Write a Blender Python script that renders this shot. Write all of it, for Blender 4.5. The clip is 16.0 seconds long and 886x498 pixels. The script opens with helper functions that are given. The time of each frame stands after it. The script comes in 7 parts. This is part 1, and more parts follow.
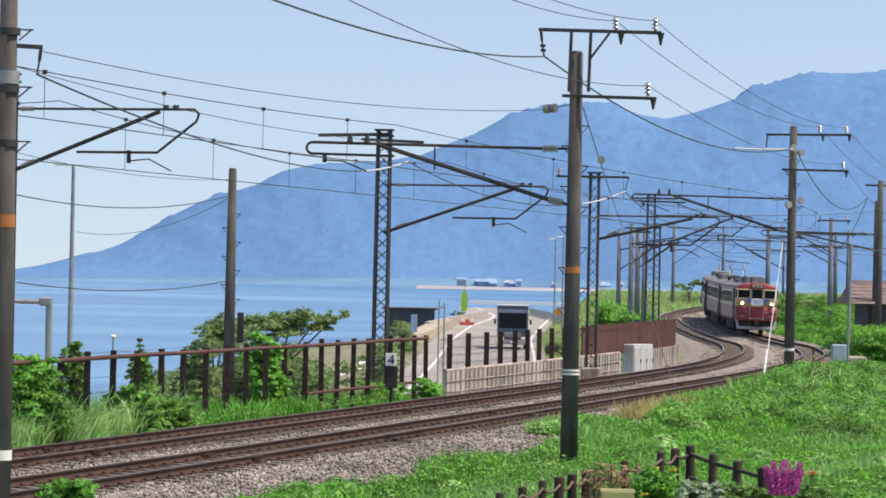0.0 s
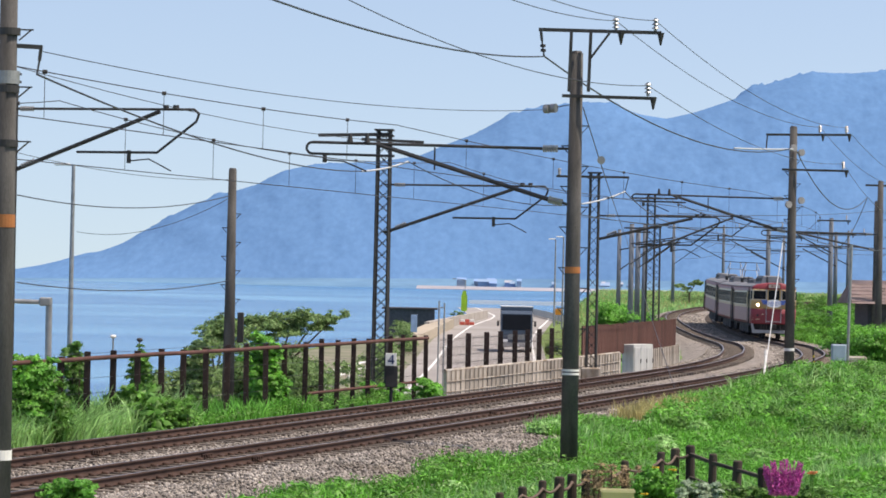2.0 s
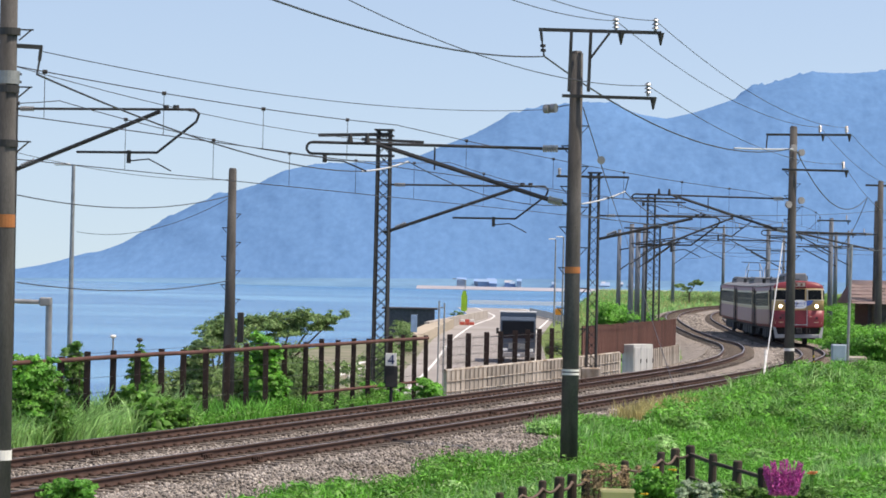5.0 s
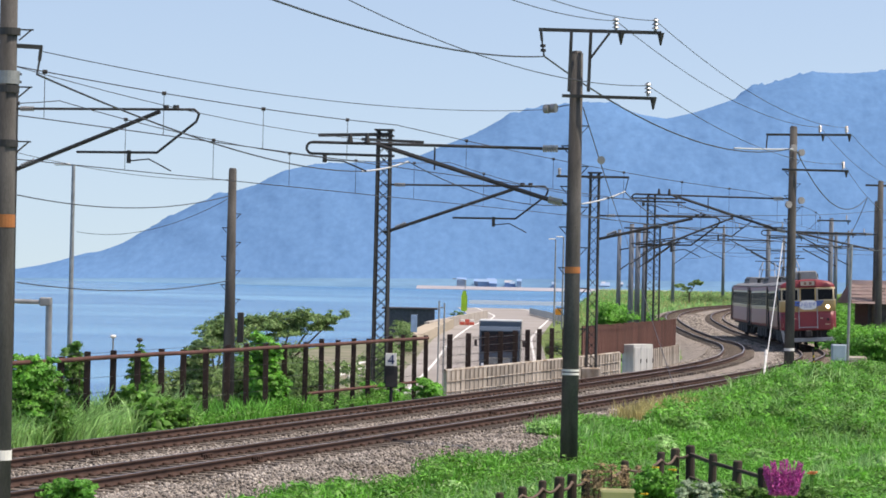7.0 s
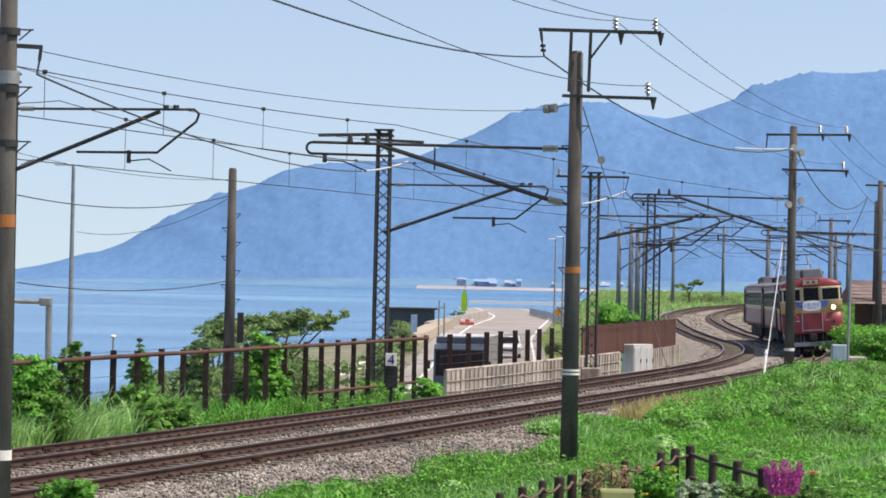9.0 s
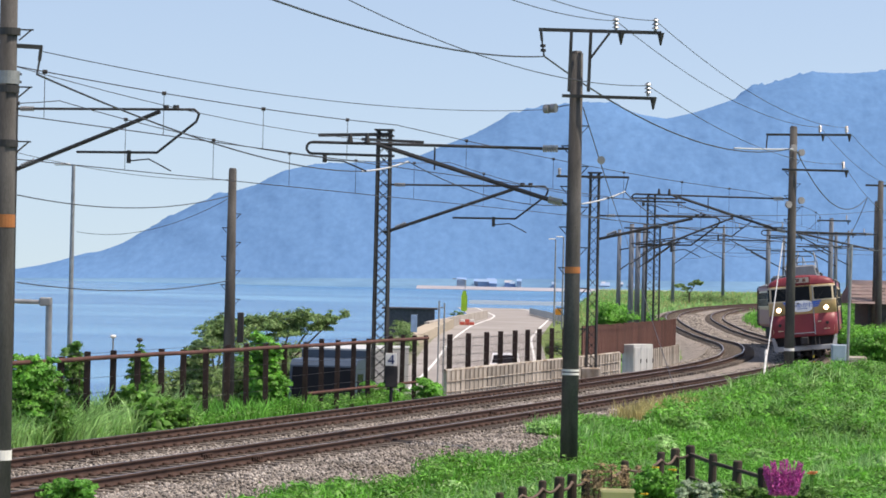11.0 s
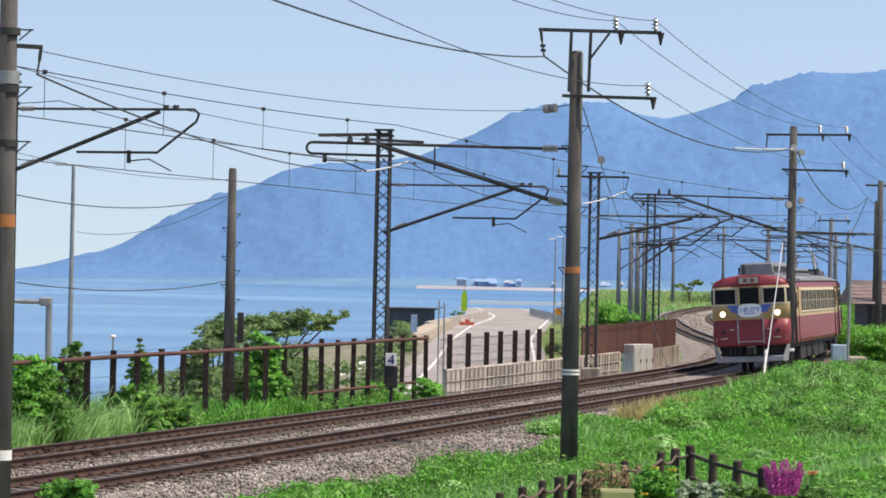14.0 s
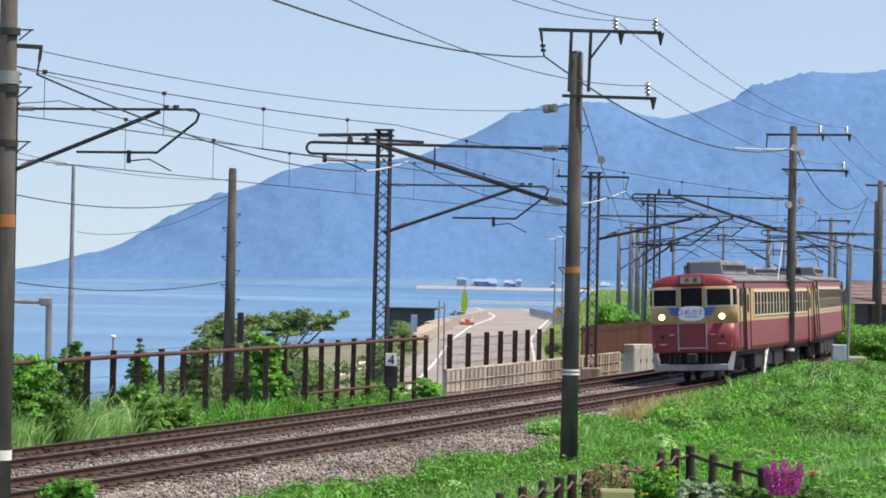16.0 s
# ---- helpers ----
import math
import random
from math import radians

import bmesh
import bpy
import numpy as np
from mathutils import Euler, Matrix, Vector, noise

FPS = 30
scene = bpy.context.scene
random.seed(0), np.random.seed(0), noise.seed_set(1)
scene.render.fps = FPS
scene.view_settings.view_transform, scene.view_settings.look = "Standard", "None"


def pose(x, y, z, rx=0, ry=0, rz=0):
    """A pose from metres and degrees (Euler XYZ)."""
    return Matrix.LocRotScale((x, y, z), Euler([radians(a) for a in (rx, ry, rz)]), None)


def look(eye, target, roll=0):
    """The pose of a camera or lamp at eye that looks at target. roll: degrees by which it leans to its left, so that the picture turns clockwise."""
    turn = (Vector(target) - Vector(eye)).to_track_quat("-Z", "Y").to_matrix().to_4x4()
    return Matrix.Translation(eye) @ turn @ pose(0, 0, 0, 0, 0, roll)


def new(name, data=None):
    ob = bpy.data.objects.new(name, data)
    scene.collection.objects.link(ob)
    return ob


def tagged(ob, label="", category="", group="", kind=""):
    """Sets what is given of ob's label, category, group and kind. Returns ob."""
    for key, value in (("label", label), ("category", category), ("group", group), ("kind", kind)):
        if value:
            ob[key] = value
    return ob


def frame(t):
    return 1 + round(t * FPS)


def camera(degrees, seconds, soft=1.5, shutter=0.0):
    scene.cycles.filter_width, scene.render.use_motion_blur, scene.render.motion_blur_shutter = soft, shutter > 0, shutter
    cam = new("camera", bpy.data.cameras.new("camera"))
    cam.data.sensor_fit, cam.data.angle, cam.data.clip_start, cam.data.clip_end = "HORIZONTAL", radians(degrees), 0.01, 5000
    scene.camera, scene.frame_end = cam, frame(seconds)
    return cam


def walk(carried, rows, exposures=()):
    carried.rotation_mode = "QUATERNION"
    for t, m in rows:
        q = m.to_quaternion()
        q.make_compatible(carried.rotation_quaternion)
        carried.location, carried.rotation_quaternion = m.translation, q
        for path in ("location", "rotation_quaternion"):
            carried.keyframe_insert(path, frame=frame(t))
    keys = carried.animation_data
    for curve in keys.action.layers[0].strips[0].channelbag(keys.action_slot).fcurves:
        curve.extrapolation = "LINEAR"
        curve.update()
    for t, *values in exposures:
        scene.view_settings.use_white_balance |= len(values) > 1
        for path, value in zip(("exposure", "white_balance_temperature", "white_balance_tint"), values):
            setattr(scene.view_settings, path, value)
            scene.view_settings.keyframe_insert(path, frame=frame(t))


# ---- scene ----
cam = camera(15.97, 16.0, soft=1.7)
EYE = (0.0, 0.0, 3.495)
AIM = (0.0, 1000.0, 3.495 + 8.886)
walk(cam, [(0.0, look(EYE, AIM, 1.2)), (16.0, look(EYE, AIM, 1.2))], exposures=[(0.0, 0.46, 7750, 17), (16.0, 0.46, 7750, 17)])

# ---- daylight: high, slightly hazy summer sun ----
SUN_DIR = Vector((0.62, -0.17, 1.25)).normalized()
world = bpy.data.worlds.new("sky")
scene.world = world
world.use_nodes = True
wn = world.node_tree.nodes
sky = wn.new("ShaderNodeTexSky")
sky.sky_type = "NISHITA"
sky.sun_disc = False
sky.sun_elevation = math.asin(SUN_DIR.z)
sky.sun_rotation = math.atan2(SUN_DIR.x, SUN_DIR.y)
sky.altitude = 10
sky.air_density = 1.0
sky.dust_density = 1.6
sky.ozone_density = 4.2
wn["Background"].inputs[1].default_value = 0.15
world.node_tree.links.new(sky.outputs[0], wn["Background"].inputs[0])
wtc, wup, wno = wn.new("ShaderNodeTexCoord"), wn.new("ShaderNodeVectorMath"), wn.new("ShaderNodeVectorMath")
wup.inputs[1].default_value = (0, 0, 0.10)
wno.operation = "NORMALIZE"
world.node_tree.links.new(wtc.outputs["Generated"], wup.inputs[0])
world.node_tree.links.new(wup.outputs[0], wno.inputs[0])
world.node_tree.links.new(wno.outputs[0], sky.inputs[0])
sun = new("sun", bpy.data.lights.new("sun", "SUN"))
sun.data.energy = 3.2
sun.data.angle = radians(0.6)
sun.data.color = (1.0, 0.96, 0.90)
sun.matrix_world = look((0, 0, 60), tuple(Vector((0, 0, 60)) - SUN_DIR))


# ---- helpers for materials ----
def material(name, color, rough=0.7, metal=0.0, var=0.25, scale=3.0, fine=40.0, bump=0.0, tint=None, island=0.0, per_object=0.0, spec=0.4, stretch=(1, 1, 1), emit=0.0, through_light=0.0):
    """A surface with broad stains, fine grain, relief and piece-to-piece variation."""
    mat = bpy.data.materials.new(name)
    mat.use_nodes = True
    nt = mat.node_tree
    n, l = nt.nodes, nt.links
    b = n["Principled BSDF"]
    b.inputs["Roughness"].default_value = rough
    b.inputs["Metallic"].default_value = metal
    b.inputs["Specular IOR Level"].default_value = spec
    tc = n.new("ShaderNodeTexCoord")
    mp = n.new("ShaderNodeMapping")
    mp.inputs["Scale"].default_value = stretch
    l.new(tc.outputs["Object"], mp.inputs[0])
    big, small = n.new("ShaderNodeTexNoise"), n.new("ShaderNodeTexNoise")
    big.inputs["Scale"].default_value = scale
    big.inputs["Detail"].default_value = 4
    small.inputs["Scale"].default_value = fine
    small.inputs["Detail"].default_value = 3
    l.new(mp.outputs[0], big.inputs[0])
    l.new(mp.outputs[0], small.inputs[0])
    mix = n.new("ShaderNodeMix")
    mix.data_type = "RGBA"
    c = Vector(color)
    t = Vector(tint) if tint else c * (1 - var * 1.2)
    mix.inputs[6].default_value = (*(c * (1 + var * 0.35)), 1)
    mix.inputs[7].default_value = (*t, 1)
    ramp = n.new("ShaderNodeMapRange")
    ramp.inputs[1].default_value, ramp.inputs[2].default_value = 0.35, 0.68
    l.new(big.outputs[0], ramp.inputs[0])
    l.new(ramp.outputs[0], mix.inputs[0])
    val = n.new("ShaderNodeMapRange")
    val.inputs[3].default_value, val.inputs[4].default_value = 1 - var, 1 + var
    l.new(small.outputs[0], val.inputs[0])
    out = val.outputs[0]
    for amount, socket in ((island, n.new("ShaderNodeNewGeometry").outputs["Random Per Island"] if island else None),
                           (per_object, n.new("ShaderNodeObjectInfo").outputs["Random"] if per_object else None)):
        if amount:
            r = n.new("ShaderNodeMapRange")
            r.inputs[3].default_value, r.inputs[4].default_value = 1 - amount, 1 + amount
            l.new(socket, r.inputs[0])
            m = n.new("ShaderNodeMath")
            m.operation = "MULTIPLY"
            l.new(out, m.inputs[0])
            l.new(r.outputs[0], m.inputs[1])
            out = m.outputs[0]
    sc = n.new("ShaderNodeVectorMath")
    sc.operation = "SCALE"
    l.new(mix.outputs[2], sc.inputs[0])
    l.new(out, sc.inputs["Scale"])
    l.new(sc.outputs[0], b.inputs["Base Color"])
    if bump:
        bp = n.new("ShaderNodeBump")
        bp.inputs["Strength"].default_value = 0.6
        bp.inputs["Distance"].default_value = bump
        l.new(small.outputs[0], bp.inputs["Height"])
        l.new(bp.outputs[0], b.inputs["Normal"])
    if through_light:
        tr, ms = n.new("ShaderNodeBsdfTranslucent"), n.new("ShaderNodeMixShader")
        ms.inputs[0].default_value = through_light
        l.new(sc.outputs[0], tr.inputs[0])
        l.new(b.outputs[0], ms.inputs[1])
        l.new(tr.outputs[0], ms.inputs[2])
        l.new(ms.outputs[0], n["Material Output"].inputs[0])
    if emit:
        b.inputs["Emission Color"].default_value = (*color, 1)
        b.inputs["Emission Strength"].default_value = emit
    return mat


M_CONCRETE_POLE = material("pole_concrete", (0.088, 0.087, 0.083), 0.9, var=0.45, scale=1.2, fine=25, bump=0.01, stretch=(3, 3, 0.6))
# for far poles: distance haze mixed into the concrete's colour
M_CONCRETE_HAZED = material("pale_pole_concrete", (0.17, 0.195, 0.225), 0.9, var=0.25, scale=1.2, fine=20, bump=0.01, stretch=(3, 3, 0.6))
M_STEEL_DARK = material("weathered_steel", (0.055, 0.055, 0.055), 0.6, 0.3, var=0.3, scale=2, fine=30)
M_STEEL_GALV = material("galvanised_steel", (0.32, 0.33, 0.33), 0.5, 0.5, var=0.2, scale=3, fine=40)
M_WIRE = material("wire_metal", (0.05, 0.05, 0.055), 0.5, 0.5, var=0.1)
M_WIRE_PALE = material("wire_cover", (0.55, 0.58, 0.6), 0.5, var=0.1)
M_PORCELAIN = material("porcelain", (0.30, 0.30, 0.30), 0.25, var=0.15)
M_ORANGE = material("orange_band", (0.40, 0.15, 0.05), 0.7, var=0.2)
M_WHITE = material("white_paint", (0.75, 0.75, 0.72), 0.6, var=0.12)
M_RUST_FENCE = material("rusty_fence_steel", (0.062, 0.038, 0.032), 0.85, 0.1, var=0.4, scale=3, fine=60, bump=0.004, per_object=0.25)
M_RUST_RAIL = material("rusty_pipe", (0.115, 0.052, 0.040), 0.8, 0.1, var=0.3, scale=2, fine=50)
M_RUST_SHEET = material("rusty_sheet", (0.14, 0.065, 0.05), 0.85, 0.0, var=0.35, scale=1.5, fine=20, stretch=(1, 1, 0.3), per_object=0.2)
M_PLANK = material("old_concrete_plank", (0.40, 0.38, 0.34), 0.9, var=0.35, scale=1.6, fine=14, bump=0.012, per_object=0.30, tint=(0.20, 0.155, 0.11), stretch=(1, 1, 0.5))
M_RAIL = material("rail_side_rust", (0.075, 0.042, 0.030), 0.8, 0.2, var=0.3, scale=2, fine=50)
M_RAIL_TOP = material("rail_head_worn", (0.34, 0.30, 0.27), 0.35, 0.8, var=0.15, scale=4, fine=60)
M_SLEEPER = material("old_sleeper", (0.13, 0.108, 0.088), 0.9, var=0.3, scale=3, fine=40, per_object=0.3, island=0.3)
M_BALLAST = material("ballast", (0.265, 0.24, 0.21), 0.95, var=0.7, scale=2.2, fine=14, bump=0.09, tint=(0.125, 0.108, 0.09))
M_STONE = material("ballast_stone", (0.30, 0.277, 0.245), 0.9, var=0.25, scale=0.5, fine=30, island=0.75, tint=(0.145, 0.125, 0.10))
M_GROUND = material("earth_and_grass", (0.13, 0.21, 0.05), 0.95, var=0.4, scale=0.25, fine=6, bump=0.08, tint=(0.11, 0.15, 0.05))
M_GRASS = material("grass_blade", (0.16, 0.48, 0.075), 0.55, var=0.22, scale=0.35, fine=3, island=0.5, tint=(0.065, 0.25, 0.03), spec=0.3, through_light=0.35)
M_GRASS_DRY = material("dry_grass", (0.52, 0.47, 0.20), 0.7, var=0.2, scale=0.5, fine=3, island=0.3, through_light=0.35)
M_GRASS_PALE = material("silver_grass", (0.35, 0.60, 0.24), 0.55, var=0.2, scale=0.5, fine=3, island=0.4, tint=(0.13, 0.35, 0.06), through_light=0.35)
M_LEAF = material("shrub_leaf", (0.115, 0.31, 0.05), 0.5, var=0.2, scale=0.6, fine=3, island=0.45, tint=(0.07, 0.18, 0.03), through_light=0.35)
M_LEAF_LIGHT = material("light_leaf", (0.155, 0.46, 0.06), 0.5, var=0.2, scale=0.8, fine=3, island=0.4, tint=(0.07, 0.26, 0.035), through_light=0.35)
M_LEAF_PINE = material("coast_tree_leaf", (0.17, 0.29, 0.10), 0.6, var=0.2, scale=0.8, fine=3, island=0.45, through_light=0.35)
M_BARK = material("bark", (0.10, 0.075, 0.05), 0.9, var=0.3, scale=6, fine=40, bump=0.01)
M_ROAD = material("road_asphalt", (0.31, 0.295, 0.275), 0.9, var=0.14, scale=0.12, fine=3, tint=(0.25, 0.235, 0.215))
M_SAND = material("beach_sand", (0.40, 0.35, 0.27), 0.95, var=0.2, scale=0.02, fine=0.4)


# ---- helpers for meshes ----
def mesh_object(name, verts, faces, mat, parent=None, label="", smooth=False):
    """faces: an integer array with the same number of corners in every row."""
    verts = np.asarray(verts, float)
    faces = np.asarray(faces, int)
    me = bpy.data.meshes.new(name)
    k = faces.shape[1]
    me.vertices.add(len(verts))
    me.vertices.foreach_set("co", verts.ravel())
    me.loops.add(faces.size)
    me.loops.foreach_set("vertex_index", faces.ravel())
    me.polygons.add(len(faces))
    me.polygons.foreach_set("loop_start", np.arange(0, faces.size, k))
    me.polygons.foreach_set("loop_total", np.full(len(faces), k))
    me.update(calc_edges=True)
    if smooth:
        me.polygons.foreach_set("use_smooth", np.ones(len(faces), bool))
    me.materials.append(mat)
    ob = new(name, me)
    if parent:
        ob.parent = parent
    if label:
        tagged(ob, label)
    return ob


def part(name, bm, mat, parent=None, label="", smooth=False, world=False):
    me = bpy.data.meshes.new(name)
    bm.to_mesh(me)
    bm.free()
    if smooth:
        for poly in me.polygons:
            poly.use_smooth = True
    for m in (mat if isinstance(mat, (list, tuple)) else (mat,)):
        me.materials.append(m)
    ob = new(name, me)
    if parent:
        ob.parent = parent
        if world:
            ob.matrix_parent_inverse = parent.matrix_basis.inverted()
    if label:
        tagged(ob, label)
    return ob


def twin(ob, m, parent=None):
    """Another object on the same mesh."""
    other = new(ob.name.split(".")[0], ob.data)
    other.parent = parent or ob.parent
    other.matrix_basis = m
    return other


def thing(name, m, label, category, group="", kind=""):
    ob = new(name)
    ob.empty_display_size = 0.2
    ob.matrix_basis = m
    return tagged(ob, label, category, group, kind)


def box(bm, size, at=(0, 0, 0), turn=None, bevel=0.0):
    r = bmesh.ops.create_cube(bm, size=1.0)
    vs = r["verts"]
    m = Matrix.Translation(at) @ (turn.to_4x4() if turn else Matrix()) @ Matrix.Diagonal((*size, 1))
    bmesh.ops.transform(bm, matrix=m, verts=vs)
    if bevel:
        es = list({e for v in vs for e in v.link_edges})
        bmesh.ops.bevel(bm, geom=es, offset=bevel, segments=1, affect="EDGES")
    return bm


def rod(bm, a, b, r0, r1=None, seg=8):
    """A round bar from a to b."""
    a, b = Vector(a), Vector(b)
    d = b - a
    m = Matrix.Translation((a + b) / 2) @ d.to_track_quat("Z", "Y").to_matrix().to_4x4()
    bmesh.ops.create_cone(bm, cap_ends=True, segments=seg, radius1=r0, radius2=r0 if r1 is None else r1, depth=d.length, matrix=m)
    return bm


def bar(bm, a, b, w, h=None):
    """A square bar from a to b."""
    a, b = Vector(a), Vector(b)
    d = b - a
    m = Matrix.Translation((a + b) / 2) @ d.to_track_quat("Y", "Z").to_matrix().to_4x4()
    return box(bm, (w, d.length, h or w), m.translation, m.to_3x3())


def sweep(points, rings, closed=True):
    """Faces of a section carried along a line: rings is an array [station, corner, 3]."""
    n, k = rings.shape[:2]
    v = rings.reshape(-1, 3)
    f = []
    for j in range(k if closed else k - 1):
        a = np.arange(n - 1) * k + j
        b = np.arange(n - 1) * k + (j + 1) % k
        f.append(np.stack([a, b, b + k, a + k], 1))
    return v, np.concatenate(f)


def cable(name, points, r, mat=None, parent=None, label="", category="cable", seg=5, group=""):
    """A thin round wire through points."""
    pts = np.array(points, float)
    d = np.gradient(pts, axis=0)
    d /= np.linalg.norm(d, axis=1)[:, None]
    up = np.where(np.abs(d[:, 2:3]) > 0.9, np.array([[0, 1.0, 0]]), np.array([[0, 0, 1.0]]))
    side = np.cross(d, up)
    side /= np.linalg.norm(side, axis=1)[:, None] + 1e-9
    over = np.cross(side, d)
    ang = np.arange(seg) / seg * 2 * math.pi
    rings = pts[:, None] + r * (np.cos(ang)[None, :, None] * side[:, None] + np.sin(ang)[None, :, None] * over[:, None])
    v, f = sweep(pts, rings)
    ob = mesh_object(name, v, f, mat or M_WIRE, parent, smooth=True)
    if not parent:
        tagged(ob, label, category, group)
    return ob


def sag(a, b, drop, n=14):
    t = np.linspace(0, 1, n)[:, None]
    p = np.array(a) * (1 - t) + np.array(b) * t
    p[:, 2] -= 4 * drop * (t * (1 - t))[:, 0]
    return p


# ---- the railway's line: curvature along the way gives the plan ----
KNOT = np.array([-30, 20, 45, 55, 65, 75, 85, 97, 110, 125, 140, 155, 170, 185, 200, 220, 250, 290, 350, 420.0])
CURVE = np.array([-0.21, -0.455, -2.88, -5.02, -4.15, -3.07, -1.25, -1.71, -1.80, -0.24, 0.15, -0.42, 0.01, 2.13, 4.07, 4.69, 3.84, 2.94, 2.05, 1.16]) / 1000
LINE_S = np.arange(-90.0, 521.0, 1.0)
_k = np.interp(LINE_S, KNOT, CURVE)
_th = np.concatenate([[0], np.cumsum((_k[1:] + _k[:-1]) / 2)])
_th += 0.2819 - np.interp(0, LINE_S, _th)
_x = np.concatenate([[0], np.cumsum(np.sin((_th[1:] + _th[:-1]) / 2))])
_y = np.concatenate([[0], np.cumsum(np.cos((_th[1:] + _th[:-1]) / 2))])
LINE_X, LINE_Y, LINE_H = _x + 1.205 - np.interp(0, LINE_S, _x), _y + 81.08 - np.interp(0, LINE_S, _y), _th
TRACK_B = -3.42
GAUGE = 1.067


def level(s):
    rise = np.interp(s, [40, 60, 80, 100, 120, 140, 160, 190, 230, 300, 400], [0, -0.011, -0.181, -0.339, -0.558, -0.653, -0.663, -0.347, 0.18, 0.706, 1.232])
    return 0.0041134 * s - 2.584e-6 * s * s + rise


def far_track(s):
    """The seaward track's offset; it swings out a little round the bends."""
    return np.interp(s, [45, 75], [TRACK_B, -3.93])


def along(s, off=0.0, up=0.0):
    """A place s metres down the line, off metres to its right and up above the rails."""
    x, y, h = np.interp(s, LINE_S, LINE_X), np.interp(s, LINE_S, LINE_Y), np.interp(s, LINE_S, LINE_H)
    return np.stack([x + np.cos(h) * off, y - np.sin(h) * off, level(s) + up + 0 * x], -1)


def heading(s):
    return float(np.interp(s, LINE_S, LINE_H))


def cant(s, side):
    """How much one rail lies above or below the middle of its track."""
    return side * 0.5 * np.interp(s, [-60, -30, 20, 36, 45, 55, 65, 80, 100, 120, 150, 190, 400], [-0.05, -0.05, -0.012, 0.048, 0.062, 0.084, 0.107, 0.085, 0.045, 0.0, -0.02, -0.07, -0.07])


def line_place(x, y):
    """The way down the line and the offset from it of places in the plan."""
    x, y = np.asarray(x, float), np.asarray(y, float)
    shape = x.shape
    x, y = x.ravel(), y.ravel()
    s_out, o_out = np.empty(len(x)), np.empty(len(x))
    for i in range(0, len(x), 20000):
        xs, ys = x[i:i + 20000, None], y[i:i + 20000, None]
        j = ((xs - LINE_X[::2]) ** 2 + (ys - LINE_Y[::2]) ** 2).argmin(1) * 2
        dx, dy = xs[:, 0] - LINE_X[j], ys[:, 0] - LINE_Y[j]
        h = LINE_H[j]
        s_out[i:i + 20000] = LINE_S[j] + dx * np.sin(h) + dy * np.cos(h)
        o_out[i:i + 20000] = dx * np.cos(h) - dy * np.sin(h)
    return s_out.reshape(shape), o_out.reshape(shape)


def smooth01(t):
    t = np.clip(t, 0, 1)
    return t * t * (3 - 2 * t)


def wave(x, y, seed=0.0):
    """Soft rolling unevenness between about -1 and 1."""
    return (np.sin(x * 0.31 + y * 0.17 + seed) + np.sin(x * -0.13 + y * 0.41 + seed * 2.1) + np.sin(x * 0.83 + y * -0.59 + seed * 0.7) * 0.6 + np.sin(x * 1.7 + y * 1.3 + seed * 3) * 0.35) / 2.95


ROAD_Y = np.array([-40, 40, 60, 80, 100, 125, 150, 200, 279, 345, 445, 560, 700.0])
ROAD_X = np.array([-48, -22, -16.6, -11, -5.6, -1.2, 1.2, 2.7, 4.3, 6.6, 10.3, 9.0, -4.0])
SEA = -6.0
ROAD_Z = -1.8


def road_x(y):
    t = np.linspace(-40, 700, 371)
    v = np.interp(t, ROAD_Y, ROAD_X)
    v = np.convolve(np.pad(v, 8, mode="edge"), np.ones(17) / 17, "valid")
    return np.interp(y, t, v)


def road_z(y):
    return np.interp(y, [60, 85, 120, 150, 185, 230], [-2.0, -2.0, -2.4, -2.4, -2.1, ROAD_Z])


def ground_z(x, y):
    x, y = np.asarray(x, float), np.asarray(y, float)
    s, o = line_place(x, y)
    lv = level(np.clip(s, -60, 400))
    # the grassed bank beside the line, and the railway's own formation
    bank = -0.42 - 0.24 * (1 - smooth01((s + 2) / 12)) * smooth01((o - 3.2) / 1.5) + 0.52 * smooth01((o - 2.8) / 3.0) * smooth01((s - 2) / 14) + 0.12 * smooth01((o - 6) / 8) * smooth01((s + 5) / 20)
    bank += 0.85 * smooth01((o - 9.0) / 5) * smooth01((2 - s) / 25) + 0.10 * wave(x, y)
    bank += 0.40 * smooth01((o - 2.3) / 1.6) * smooth01((7.5 - o) / 2.5) * smooth01((s - 8) / 10) * smooth01((36 - s) / 12) - 0.30 * smooth01((s - 30) / 10) * smooth01((o - 2.5) / 2) + 0.14 * wave(x * 2.1, y * 1.6, 5.0) * smooth01((o - 4) / 3)
    bank = bank - 0.5 * smooth01((s - 55) / 20) * smooth01((o - 3) / 3)
    right = lv + np.where(o > 2.0, bank * smooth01((o - 1.8) / 1.4) - 0.42 * (1 - smooth01((o - 1.8) / 1.4)), -0.42)
    # seaward side: weeds to the fence, then down to the road and the shore
    left = lv - 0.42 - 0.25 * smooth01((-o - 5.6) / 1.0)
    w = x - road_x(y)
    low = road_z(y) - 0.08
    shore = smooth01((-w - np.interp(y, [60, 200, 300, 400], [14.0, 15.0, 6.5, 6.0])) / 14) * (SEA - 2.0 - ROAD_Z)
    far = smooth01((y - 440) / 70)
    low = low + shore + far * (SEA - 2.0 - ROAD_Z) * smooth01((110 - w) / 30)
    meadow = smooth01((w - 7) / 6) * smooth01((s - 140) / 45) * smooth01((520 - y) / 60)
    left = left + (low - left) * smooth01((-o - 8.2) / 1.2) * (1 - meadow)
    return np.where(o > 0, right, left)


